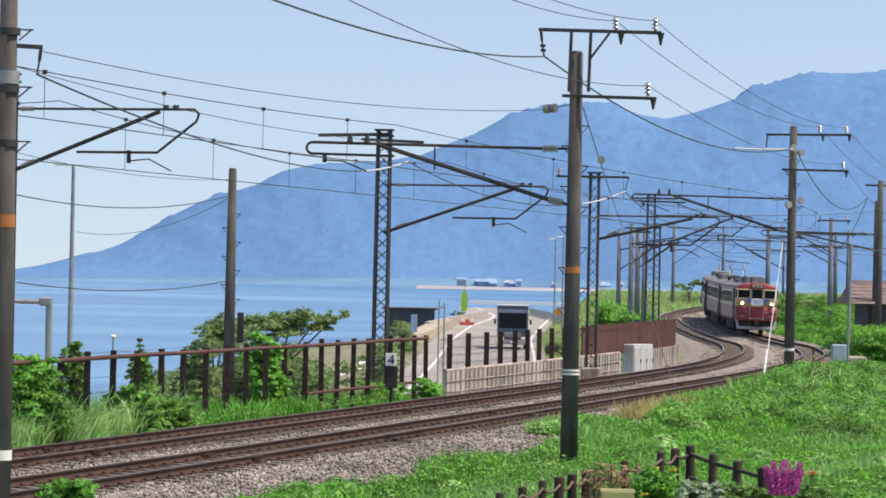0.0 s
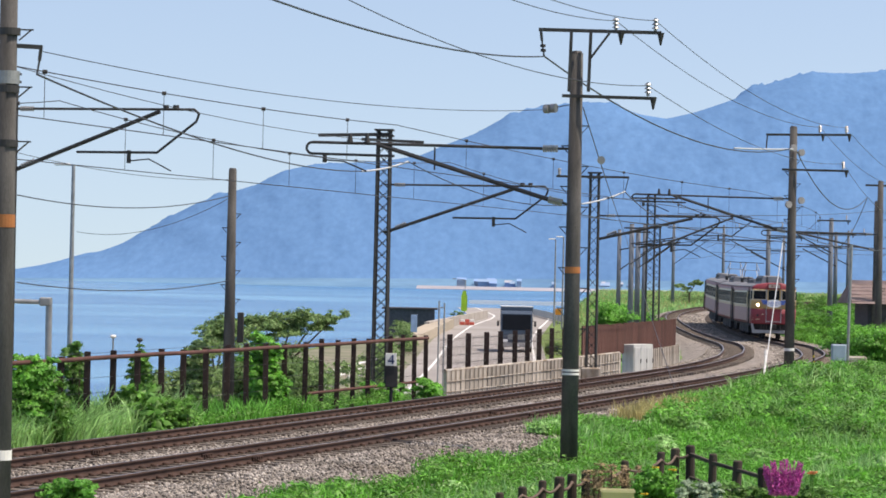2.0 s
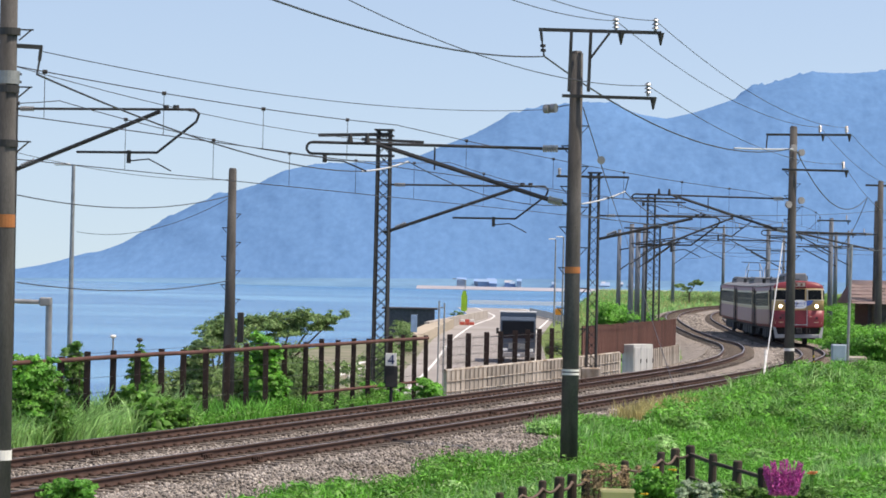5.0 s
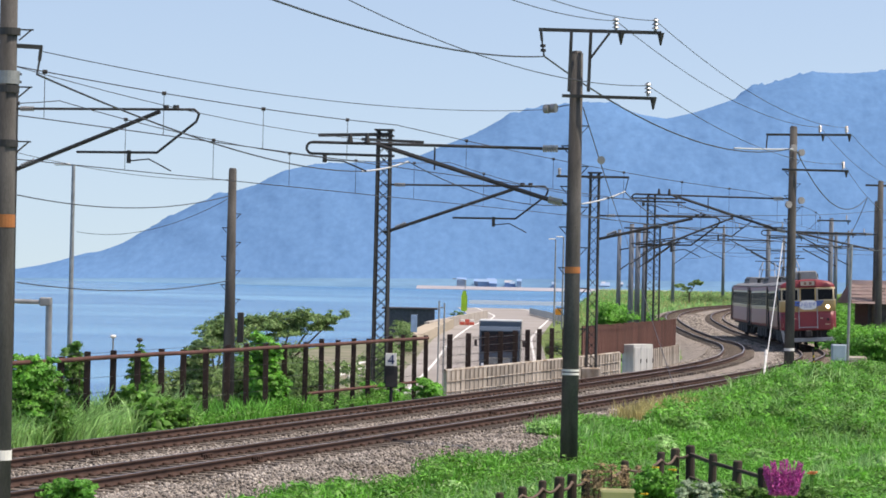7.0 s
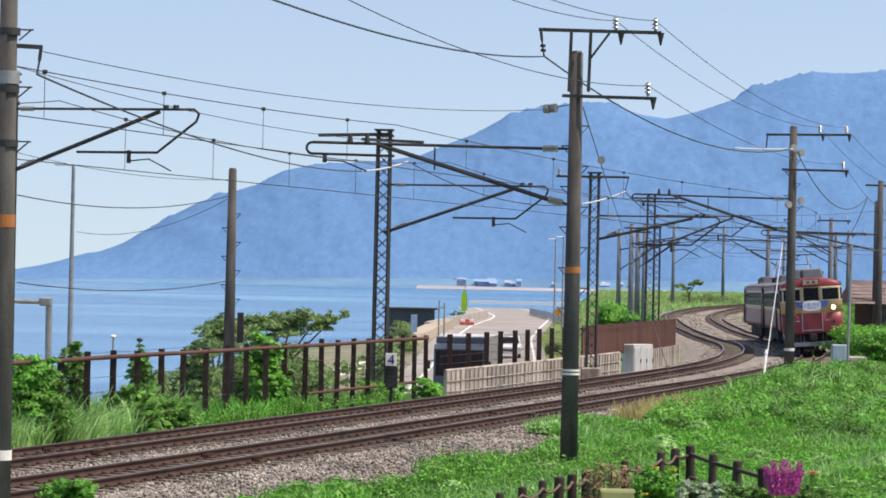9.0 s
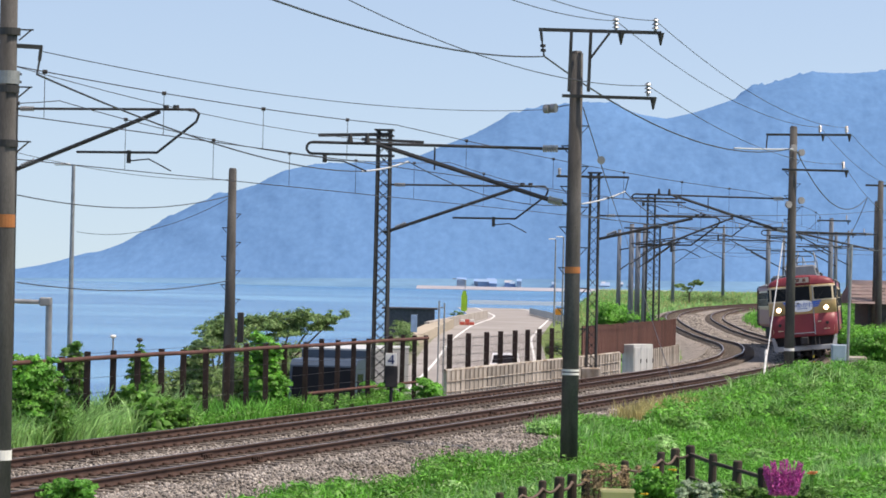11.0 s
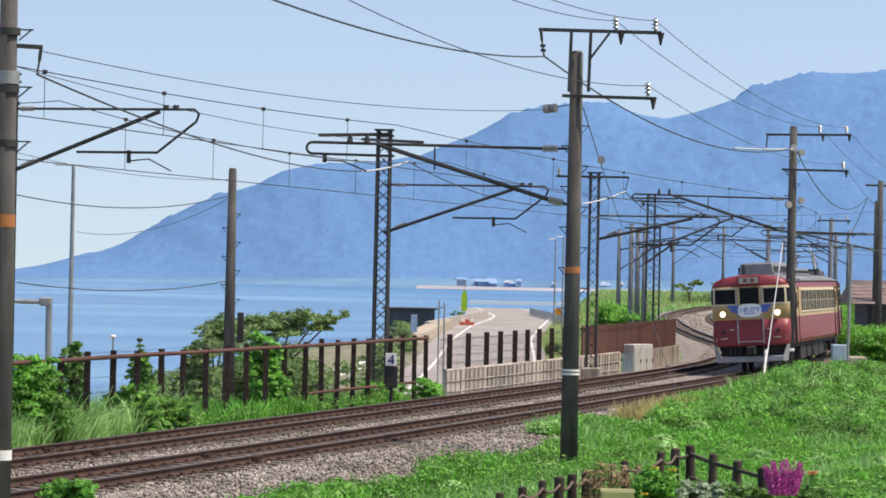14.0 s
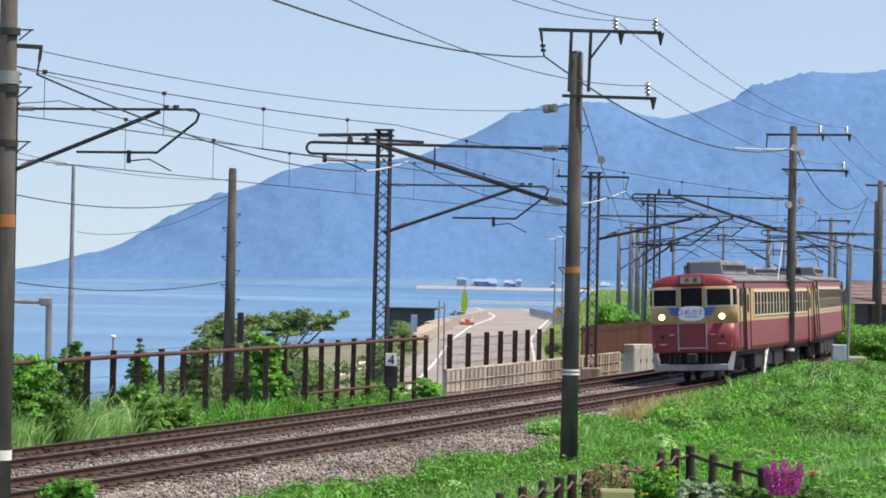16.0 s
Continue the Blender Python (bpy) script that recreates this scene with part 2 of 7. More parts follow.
# ---- ground: one sheet from the camera's bank to the horizon ----
def ground_sheet():
    ys = np.concatenate([np.arange(-30, 40, 4), np.arange(40, 130, 0.6), np.arange(130, 260, 1.6), np.arange(260, 560, 5), np.geomspace(560, 9000, 24)])
    xs = np.concatenate([-np.geomspace(9000, 62, 22), np.arange(-60, -14, 2), np.arange(-14, 26, 0.6), np.arange(26, 80, 2.5), np.geomspace(80, 9000, 24)])
    X, Y = np.meshgrid(xs, ys)
    Z = ground_z(X, Y)
    out = (Y > 1200) | (np.abs(X) > 500)
    Z = np.where(out, np.minimum(Z, SEA - 2.0), Z)
    v = np.stack([X, Y, Z], -1).reshape(-1, 3)
    n = len(xs)
    i = (np.arange(len(ys) - 1)[:, None] * n + np.arange(n - 1)).ravel()
    ob = mesh_object("ground", v, np.stack([i, i + 1, i + n + 1, i + n], 1), M_GROUND, smooth=True)
    tagged(ob, "grassy earth bank falling from the railway to the shore", "ground", kind="structure")


ground_sheet()


def sea_sheet():
    mat = bpy.data.materials.new("sea_water")
    mat.use_nodes = True
    n, l = mat.node_tree.nodes, mat.node_tree.links
    b = n["Principled BSDF"]
    b.inputs["Roughness"].default_value = 0.22
    b.inputs["IOR"].default_value = 1.33
    tc = n.new("ShaderNodeTexCoord")
    mp = n.new("ShaderNodeMapping")
    mp.inputs["Scale"].default_value = (0.005, 0.0075, 1)
    noise_tex = n.new("ShaderNodeTexNoise")
    noise_tex.inputs["Scale"].default_value = 1.0
    noise_tex.inputs["Detail"].default_value = 9
    noise_tex.inputs["Roughness"].default_value = 0.66
    ramp = n.new("ShaderNodeValToRGB")
    ramp.color_ramp.elements[0].position, ramp.color_ramp.elements[1].position = 0.42, 0.66
    ramp.color_ramp.elements[0].color = (0.036, 0.150, 0.325, 1)
    ramp.color_ramp.elements[1].color = (0.135, 0.34, 0.50, 1)
    l.new(tc.outputs["Object"], mp.inputs[0])
    l.new(mp.outputs[0], noise_tex.inputs[0])
    l.new(noise_tex.outputs[0], ramp.inputs[0])
    l.new(ramp.outputs[0], b.inputs["Base Color"])
    rip = n.new("ShaderNodeTexNoise")
    rip.inputs["Scale"].default_value = 0.6
    rip.inputs["Detail"].default_value = 5
    l.new(tc.outputs["Object"], rip.inputs[0])
    bp = n.new("ShaderNodeBump")
    bp.inputs["Distance"].default_value = 0.5
    bp.inputs["Strength"].default_value = 0.7
    l.new(rip.outputs[0], bp.inputs["Height"])
    l.new(bp.outputs[0], b.inputs["Normal"])
    v = [(-9000, -50, SEA), (9000, -50, SEA), (9000, 9000, SEA), (-9000, 9000, SEA)]
    ob = mesh_object("water", v, [(0, 1, 2, 3)], mat)
    tagged(ob, "calm blue sea with paler streaks of current", "sea", kind="structure")


sea_sheet()


# ---- the hills across the bay ----
def hills():
    # the haze of distance is painted into both base colours as blue
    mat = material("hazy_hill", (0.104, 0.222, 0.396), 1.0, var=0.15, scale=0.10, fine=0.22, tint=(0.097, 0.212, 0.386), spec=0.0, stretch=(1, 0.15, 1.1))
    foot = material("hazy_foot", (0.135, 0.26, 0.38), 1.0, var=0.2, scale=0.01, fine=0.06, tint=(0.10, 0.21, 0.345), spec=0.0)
    crest_x = np.array([-457, -350, -320, -304, -294, -284, -276, -264, -251, -225, -202, -179, -156, -133, -106, -68, -41, -20, 1, 24, 52, 75, 98, 126, 140, 158, 182, 205, 237, 251, 283, 302, 330, 361, 422, 516, 749.0])
    crest_z = np.array([-1.1, 3.5, 10.6, 16.5, 19.5, 17.9, 20.8, 26.7, 37.6, 53.0, 65.1, 73.0, 80.0, 92.6, 98.8, 100.5, 102.0, 105.2, 115.9, 125.7, 142.5, 148.6, 152.3, 154.7, 153.2, 143.8, 137.3, 144.3, 158.0, 168.0, 178.0, 183.1, 181.8, 184.8, 188.8, 176.8, 149.2])
    xs = np.linspace(-430, 740, 420)
    ds = np.linspace(0, 1, 90)
    X, T = np.meshgrid(xs, ds)
    coast = 2470 + 14 * np.sin(xs / 45.0) + np.interp(xs, [-430, -250, -100, 100, 300, 700], [120, 84, 48, 12, -8, -40])
    depth = 2900 + 0 * xs
    Y = coast + (np.maximum(depth, coast + 60) - coast) * T
    top = np.interp(xs, crest_x, crest_z) * Y[-1] / 2600.0
    shape = np.where(T < 0.16, T * 0.18, 0.03 + (T - 0.16) / 0.84 * 0.97)
    shape = np.sin(np.clip(shape, 0, 1) * math.pi / 2) ** 1.05
    rnd = np.zeros_like(X)
    kernel = np.exp(-(np.arange(-75, 76) / 32.0) ** 2)
    soft_top = np.convolve(np.pad(top, 75, mode="edge"), kernel / kernel.sum(), mode="valid")
    base_z = (soft_top + (top - soft_top) * T ** 4) * shape
    for i in range(X.shape[0]):
        for j in range(X.shape[1]):
            q = Vector((X[i, j] / 34.0, base_z[i, j] / 26.0, 3.0))
            rnd[i, j] = noise.noise(q) + 0.7 * noise.noise(q * 2.3) + 0.6 * abs(noise.noise(q * 4.1)) + 0.5 * abs(noise.noise(q * 8.3))
    fade = np.sin(np.clip(T * 1.15, 0, 1) * math.pi) ** 0.5 * np.clip((T - 0.15) * 2.0, 0.12, 1)
    Y = Y - rnd * 3.6 * fade
    Z = SEA + 1 + base_z + rnd * 0.7 * fade
    Z[-1] += np.abs(np.convolve(np.random.RandomState(3).randn(len(xs) + 3), np.ones(4) / 4, "valid")) * 3.2 - 1.2
    Z[0] -= 3.0
    X = X * Y / 2600.0
    v = np.stack([X, Y, Z], -1).reshape(-1, 3)
    n = len(xs)
    i = (np.arange(len(ds) - 1)[:, None] * n + np.arange(n - 1)).ravel()
    f = np.stack([i, i + 1, i + n + 1, i + n], 1)
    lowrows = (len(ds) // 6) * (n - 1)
    tagged(mesh_object("backdrop_hills", v, f[lowrows:], mat, smooth=True), "wooded hills across the bay, summer haze painted in as blue", "hill", kind="structure")
    tagged(mesh_object("backdrop_coast", v, f[:lowrows], foot, smooth=True), "flat coastal strip with fields at the foot of the hills, coloured haze blue", "coast", kind="structure")


hills()


# ---- the road below the railway ----
def road():
    ys = np.arange(30, 560, 3.0)
    half = np.interp(ys, [30, 200, 280, 345, 445, 560], [3.3, 3.3, 3.6, 4.2, 5.2, 5.0])
    c = road_x(ys)
    v = np.concatenate([np.stack([c - half - 1.2, ys, road_z(ys)], 1), np.stack([c + half + 0.8, ys, road_z(ys)], 1)])
    n = len(ys)
    i = np.arange(n - 1)
    tagged(mesh_object("road", v, np.stack([i, i + n, i + n + 1, i + 1], 1), M_ROAD), "sunlit pale grey asphalt coast road", "road", kind="structure")
    for off in (-1, 1):
        e = c + off * (half if off > 0 else np.interp(ys, [30, 200, 280, 345, 408, 560], [3.3, 3.1, 3.1, 3.4, 2.6, 3.0]))
        w = np.interp(ys, [30, 200, 500], [0.08, 0.09, 0.15])
        v = np.concatenate([np.stack([e - w, ys, road_z(ys) + 0.012], 1), np.stack([e + w, ys, road_z(ys) + 0.012], 1)])
        tagged(mesh_object("road_edge_line", v, np.stack([i, i + n, i + n + 1, i + 1], 1), M_WHITE), "white painted edge line of the road", "road marking", kind="structure")

    ys = np.arange(60, 300, 4.0)
    c = road_x(ys)
    wide = np.interp(ys, [60, 200, 300], [13.5, 14.5, 5.5])
    v = np.concatenate([np.stack([c - wide, ys, road_z(ys) - 0.03], 1), np.stack([c - 4.0, ys, road_z(ys) - 0.03], 1)])
    n = len(ys)
    i = np.arange(n - 1)
    tagged(mesh_object("pavement", v, np.stack([i, i + n, i + n + 1, i + 1], 1), material("sandy_hardstanding", (0.21, 0.195, 0.145), 0.95, var=0.25, scale=0.25, fine=2.5, tint=(0.13, 0.15, 0.08))), "sandy hardstanding between the road and the shore", "hardstanding", kind="structure")


road()


# ---- ballast and rails ----
def ballast_bed():
    s = np.concatenate([np.arange(-70, 40, 1.0), np.arange(40, 420, 2.0)])
    prof = [(-6.7, -0.95), (-5.4, -0.26), (-4.65, -0.215), (-2.2, -0.215), (-1.7, -0.20), (-1.2, -0.215), (1.2, -0.215), (1.75, -0.21), (2.9, -0.30), (4.2, -0.48)]
    rows = []
    for o, z in prof:
        wob = 0.015 * wave(s * 3, s * 0 + o * 5)
        out = (far_track(s) - TRACK_B) * (1 if o < -1.5 else 0)
        rows.append(along(s, o + out + (0.18 * wave(s, s * 0 + o) if abs(o) > 2 else 0), z + wob + cant(s, np.clip(o / 0.53, -1, 1) if o > -1.5 else np.clip((o - TRACK_B) / 0.53, -1, 1)) * 0.8))
    wide = np.interp(s, [-70, -8, -3, 5], [1.0, 1.0, 0.0, 0.0])
    extra = along(s, 4.6 + 0.8 * wide + 0.3 * wave(s, s * 0), -0.95)
    rows.append(extra)
    rings = np.stack(rows, 1)
    v, f = sweep(None, rings, closed=False)
    tagged(mesh_object("ballast_bed", v, f, M_BALLAST, smooth=True), "weathered brown stone ballast under two tracks", "ballast", kind="structure")


ballast_bed()
RAIL_SEC = np.array([(-0.036, 0.0), (0.036, 0.0), (0.036, -0.035), (0.012, -0.05), (0.012, -0.125), (0.062, -0.145), (0.062, -0.155), (-0.062, -0.155), (-0.062, -0.145), (-0.012, -0.125), (-0.012, -0.05), (-0.036, -0.035)])


def rails():
    s = np.concatenate([np.arange(-70, 130, 1.0), np.arange(130, 421, 2.0)])
    for centre in (0.0 * s, far_track(s)):
        tr = thing("railway_track", Matrix(), "double-track line's rusty rails on old sleepers and ballast", "railway track", "railway tracks", "structure")
        for side in (-1, 1):
            rings = np.stack([along(s, centre + side * GAUGE / 2 + a, b + cant(s, side)) for a, b in RAIL_SEC], 1)
            v, f = sweep(None, rings)
            ob = mesh_object("rail", v, f, M_RAIL, tr, "rusty rail with a worn head")
            top = np.stack([along(s, centre + side * GAUGE / 2 + a, 0.002 + cant(s, side)) for a in (-0.028, 0.028)], 1)
            v, f = sweep(None, top, closed=False)
            mesh_object("rail_head", v, f, M_RAIL_TOP, ob, "polished running surface")
        TRACKS.append(tr)


TRACKS = []
rails()


# ---- the train ----
M_TRAIN_RED = material("train_red", (0.22, 0.031, 0.042), 0.42, var=0.14, scale=1.5, fine=20, tint=(0.22, 0.035, 0.042))
M_TRAIN_CREAM = material("train_cream", (0.50, 0.355, 0.175), 0.44, var=0.10, scale=1.5, fine=20)
M_TRAIN_ROOF = material("train_roof_grey", (0.20, 0.21, 0.225), 0.75, var=0.25, scale=1, fine=15)
M_TRAIN_DARK = material("train_underframe", (0.03, 0.03, 0.033), 0.8, var=0.3, scale=2, fine=20)
M_TRAIN_GREY = material("train_skirt_grey", (0.33, 0.35, 0.37), 0.6, var=0.2, scale=2, fine=20)
M_TRAIN_FRAME = material("window_frame_cream", (0.66, 0.56, 0.40), 0.45, var=0.08)
M_GLASS_DARK = material("dark_window_glass", (0.012, 0.014, 0.018), 0.16, var=0.1, spec=0.06)
M_GLASS_SIDE = material("dull_side_window", (0.022, 0.024, 0.026), 0.55, var=0.3, scale=1.2, fine=8, spec=0.02)
M_LAMP = material("headlight_glow", (1.0, 0.86, 0.60), 0.3, var=0.02, emit=7.0)
M_BLUE = material("headmark_blue", (0.05, 0.13, 0.45), 0.5, var=0.1)
M_SIGN_WHITE = material("sign_white", (0.80, 0.82, 0.85), 0.5, var=0.05)
M_INK = material("dark_ink", (0.05, 0.07, 0.16), 0.6, var=0.05)

CAR_L, CAR_W = 19.6, 2.90


def body_section():
    """Half outline of the car body, bottom to roof, as (half width, height)."""
    return [(1.40, 1.00), (1.475, 1.14), (1.475, 2.05), (1.47, 3.05), (1.45, 3.28), (1.36, 3.44), (1.05, 3.58), (0.55, 3.66), (0.0, 3.69)]


def shell(bm, y0, y1, z0, z1, grow=0.0, taper=0.0):
    """The part of the body's skin between two heights, from y0 to y1."""
    sec = body_section()
    hs = [h for _, h in sec]
    ws = [w for w, _ in sec]
    zs = [z0] + [h for h in hs if z0 + 1e-3 < h < z1 - 1e-3] + [z1]
    half = [(float(np.interp(z, hs, ws)) + grow, z) for z in zs]
    ring = [(w, z) for w, z in half] + [(-w, z) for w, z in reversed(half) if w > 1e-4]
    rows = []
    for y, k in ((y0, 1.0), (y1, 1.0 - taper)):
        rows.append([bm.verts.new((w * k, y, z)) for w, z in ring])
    n = len(ring)
    for j in range(n):
        bm.faces.new((rows[0][j], rows[0][(j + 1) % n], rows[1][(j + 1) % n], rows[1][j]))
    bm.faces.new(list(reversed(rows[0])))
    bm.faces.new(rows[1])
    return bm


def nose_point(yf0, a, z, grow=0.0):
    """A place on the cab's rounded front: a turns from one side (-90 degrees) to the other."""
    sec = body_section()
    w = float(np.interp(z, [h for _, h in sec], [q for q, _ in sec])) + grow
    deep = 0.56 * math.sqrt(max(0.0, 1 - (max(z - 3.22, 0) / 0.62) ** 2)) + grow
    return (math.copysign(abs(math.sin(a)) ** 0.55, a) * w, yf0 + deep * max(math.cos(a), 0) ** 0.42, z)


def nose(yf0, zs):
    bm = bmesh.new()
    n = 28
    rows = [[bm.verts.new(nose_point(yf0, -math.pi / 2 + math.pi * k / n, z)) for k in range(n + 1)] for z in zs]
    for a, b in zip(rows[:-1], rows[1:]):
        for k in range(n):
            bm.faces.new((a[k + 1], a[k], b[k], b[k + 1]))
    bm.faces.new(rows[-1][::-1])
    bm.faces.new(rows[0])
    return bm


def nose_patch(yf0, x0, x1, z0, z1, grow, sx):
    """A pane or frame that follows the rounded front."""
    bm = bmesh.new()
    a0, a1 = (math.asin(min(1.0, x / 1.475) ** (1 / 0.55)) for x in (x0, x1))
    n = 8
    rows = []
    for z in (z0, (z0 + z1) / 2, z1):
        rows.append([bm.verts.new(nose_point(yf0, sx * (a0 + (a1 - a0) * k / n), z, grow)) for k in range(n + 1)])
    for a, b in zip(rows[:-1], rows[1:]):
        for k in range(n):
            bm.faces.new((a[k], a[k + 1], b[k + 1], b[k]) if sx < 0 else (a[k + 1], a[k], b[k], b[k + 1]))
    bmesh.ops.recalc_face_normals(bm, faces=bm.faces[:])
    bmesh.ops.solidify(bm, geom=bm.faces[:], thickness=0.01)
    return bm


def bogie(parent, y):
    bm = bmesh.new()
    for sx in (-0.98, 0.98):
        box(bm, (0.14, 3.1, 0.26), (sx, y, 0.62), bevel=0.03)
        for dy in (-1.05, 1.05):
            box(bm, (0.2, 0.42, 0.34), (sx, y + dy, 0.46), bevel=0.04)
        for dy in (-0.3, 0.3):
            rod(bm, (sx, y + dy, 0.35), (sx, y + dy, 0.85), 0.12)
    box(bm, (2.0, 0.55, 0.2), (0, y, 0.66), bevel=0.03)
    b = part("bogie", bm, M_TRAIN_DARK, parent, "dark dusty bogie frame")
    for dy in (-1.05, 1.05):
        bm = bmesh.new()
        for sx in (-0.53, 0.53):
            rod(bm, (sx - 0.06, y + dy, 0.43), (sx + 0.06, y + dy, 0.43), 0.43, seg=24)
        rod(bm, (-0.9, y + dy, 0.43), (0.9, y + dy, 0.43), 0.08)
        # underframe black on the wheels stands in for the shade behind the skirt
        part("wheelset", bm, M_TRAIN_DARK, b, "steel wheels on an axle")


def rail_car(front_cab, pantograph, back_cab=False):
    """A three-car set's car: +y is the way it runs, rails at z 0."""
    car = thing("train_car", Matrix(), "maroon and cream express railcar with grey roof" + (" and lit headlights" if front_cab else ""), "train car", "coupled train cars")
    L = CAR_L / 2
    yf = L - (0.0 if not front_cab else 0.55)
    part("lower_body", shell(bmesh.new(), -L, yf, 1.00, 2.02), M_TRAIN_RED, car, "maroon lower body side")
    part("window_band", shell(bmesh.new(), -L, yf, 2.02, 3.14), M_TRAIN_CREAM, car, "cream window band")
    part("upper_band", shell(bmesh.new(), -L, yf, 3.14, 3.40), M_TRAIN_RED, car, "maroon band under the roof")
    part("roof", shell(bmesh.new(), -L, yf, 3.40, 3.69), M_TRAIN_ROOF, car, "dull grey roof", smooth=False)
    bm = bmesh.new()
    box(bm, (2.5, CAR_L - 0.6, 0.16), (0, -0.1, 0.93))
    for y, w, h in ((-3.9, 1.9, 0.5), (-1.6, 2.2, 0.55), (0.9, 1.6, 0.5), (3.2, 2.0, 0.55)):
        for sx in (-0.85, 0.85):
            box(bm, (0.8, w, h), (sx, y, 0.86 - h / 2), bevel=0.03)
    part("underframe", bm, M_TRAIN_DARK, car, "dark equipment boxes under the floor")
    for y in (-6.9, 6.9):
        bogie(car, y)
    # windows and doors of both sides
    for side in (-1, 1):
        x = side * 1.475
        y = -L + 2.65
        stop = L - (3.9 if front_cab else 2.3)
        while y < stop:
            bm = bmesh.new()
            box(bm, (0.05, 1.46, 0.92), (x + side * 0.008, y, 2.62), bevel=0.012)
            w = part("window", bm, M_TRAIN_FRAME, car, "paired sash window in a cream frame")
            for dy in (-0.36, 0.36):
                for dz in (-0.2, 0.2):
                    bm = bmesh.new()
                    box(bm, (0.05, 0.57, 0.385), (x + side * (0.014 if dz > 0 else 0.011), y + dy, 2.62 + dz))
                    part("pane", bm, M_GLASS_SIDE, w, "dark glass")
            y += 1.52
        doors = [-L + 1.2, L - (2.75 if front_cab else 1.2)]
        for yd in doors:
            bm = bmesh.new()
            box(bm, (0.03, 0.86, 0.98), (x, yd, 1.52), bevel=0.01)
            d = part("door", bm, M_TRAIN_RED, car, "folding passenger door")
            bm = bmesh.new()
            box(bm, (0.034, 0.86, 1.0), (x, yd, 2.52))
            part("door_upper_panel", bm, M_TRAIN_CREAM, d, "cream upper half of the door")
            bm = bmesh.new()
            box(bm, (0.04, 0.42, 0.62), (x, yd, 2.62))
            part("door_pane", bm, M_GLASS_SIDE, d, "dark glass")
            bm = bmesh.new()
            for e in (-0.47, 0.47):
                box(bm, (0.07, 0.09, 2.15), (x, yd + e, 2.08))
            part("door_jamb", bm, M_TRAIN_DARK, d, "dark door gap")
        if front_cab:
            yd = L - 1.35
            bm = bmesh.new()
            box(bm, (0.035, 0.04, 1.9), (x, yd + 0.33, 2.1))
            box(bm, (0.035, 0.05, 1.9), (x, yd - 0.33, 2.0))
            box(bm, (0.05, 0.5, 0.6), (x - side * 0.005, yd, 2.85))
            part("cab_door", bm, M_TRAIN_DARK, car, "driver's side door with dark window")
        bm = bmesh.new()
        box(bm, (0.06, CAR_L - 0.3, 0.05), (side * 1.44, -0.1, 3.41))
        part("gutter", bm, M_TRAIN_ROOF, car)
        for yp in (-L + 0.12, L - 1.9):
            bm = bmesh.new()
            rod(bm, (x + side * 0.02, yp, 1.05), (x + side * 0.02, yp, 3.35), 0.03)
            part("drain_pipe", bm, M_TRAIN_DARK, car)
    # roof equipment
    for y, l, w, h in ((4.6, 5.2, 1.45, 0.54), (-2.6, 5.6, 1.6, 0.34)) if not pantograph else ((-4.6, 4.4, 1.7, 0.46),):
        bm = bmesh.new()
        box(bm, (w, l, h), (0, y, 3.60 + h / 2), bevel=0.06)
        for v in bm.verts:
            if v.co.z > 3.60 + h / 2:
                v.co.x *= 0.84
        u = part("air_conditioner", bm, M_TRAIN_ROOF, car, "grey roof air-conditioning unit")
        bm = bmesh.new()
        for k in range(int(l / 0.42)):
            for sx in (-0.47 * w, 0.47 * w):
                box(bm, (0.05, 0.26, h * 0.45), (sx, y - l / 2 + 0.4 + 0.42 * k, 3.60 + h * 0.48))
        tagged(part("louvre", bm, M_STEEL_DARK, u, "dark louvred vents"), kind="stuff")
    for y in (8.2,):
        bm = bmesh.new()
        rod(bm, (0.35, y, 3.6), (0.35, y, 3.98), 0.09)
        rod(bm, (0.35, y, 3.98), (0.35, y, 4.08), 0.05)
        part("roof_horn", bm, M_STEEL_DARK, car)
    if pantograph:
        yp = 5.2
        bm = bmesh.new()
        box(bm, (1.5, 2.0, 0.08), (0, yp, 3.92))
        for sx in (-0.6, 0.6):
            for sy in (-0.8, 0.8):
                rod(bm, (sx, yp + sy, 3.62), (sx, yp + sy, 3.92), 0.06)
        p = part("pantograph_base", bm, M_STEEL_DARK, car, "dark pantograph frame on insulators")
        bm = bmesh.new()
        bar(bm, (-0.5, yp - 1.35, 4.55), (0.5, yp - 1.35, 4.55), 0.03)
        bar(bm, (-0.5, yp + 1.35, 4.55), (0.5, yp + 1.35, 4.55), 0.03)
        for sx in (-0.55, 0.55):
            bar(bm, (sx, yp - 0.7, 3.96), (sx * 0.9, yp - 1.35, 4.55), 0.05)
            bar(bm, (sx, yp + 0.7, 3.96), (sx * 0.9, yp + 1.35, 4.55), 0.05)
            bar(bm, (sx * 0.9, yp - 1.35, 4.55), (sx * 0.7, yp - 0.1, 5.05), 0.04)
            bar(bm, (sx * 0.9, yp + 1.35, 4.55), (sx * 0.7, yp + 0.1, 5.05), 0.04)
        part("pantograph_arm", bm, M_STEEL_GALV, p, "folding diamond arms")
        bm = bmesh.new()
        for dy in (-0.16, 0.16):
            bar(bm, (-0.9, yp + dy, 5.1), (0.9, yp + dy, 5.1), 0.05)
        part("pantograph_head", bm, M_STEEL_DARK, p, "collector strips")
    if not front_cab:
        bm = bmesh.new()
        box(bm, (0.9, 0.5, 2.0), (0, L + 0.2, 2.0), bevel=0.05)
        part("gangway", bm, M_TRAIN_DARK, car, "black gangway bellows")
        return car
    # the cab front
    yf0 = L - 0.55
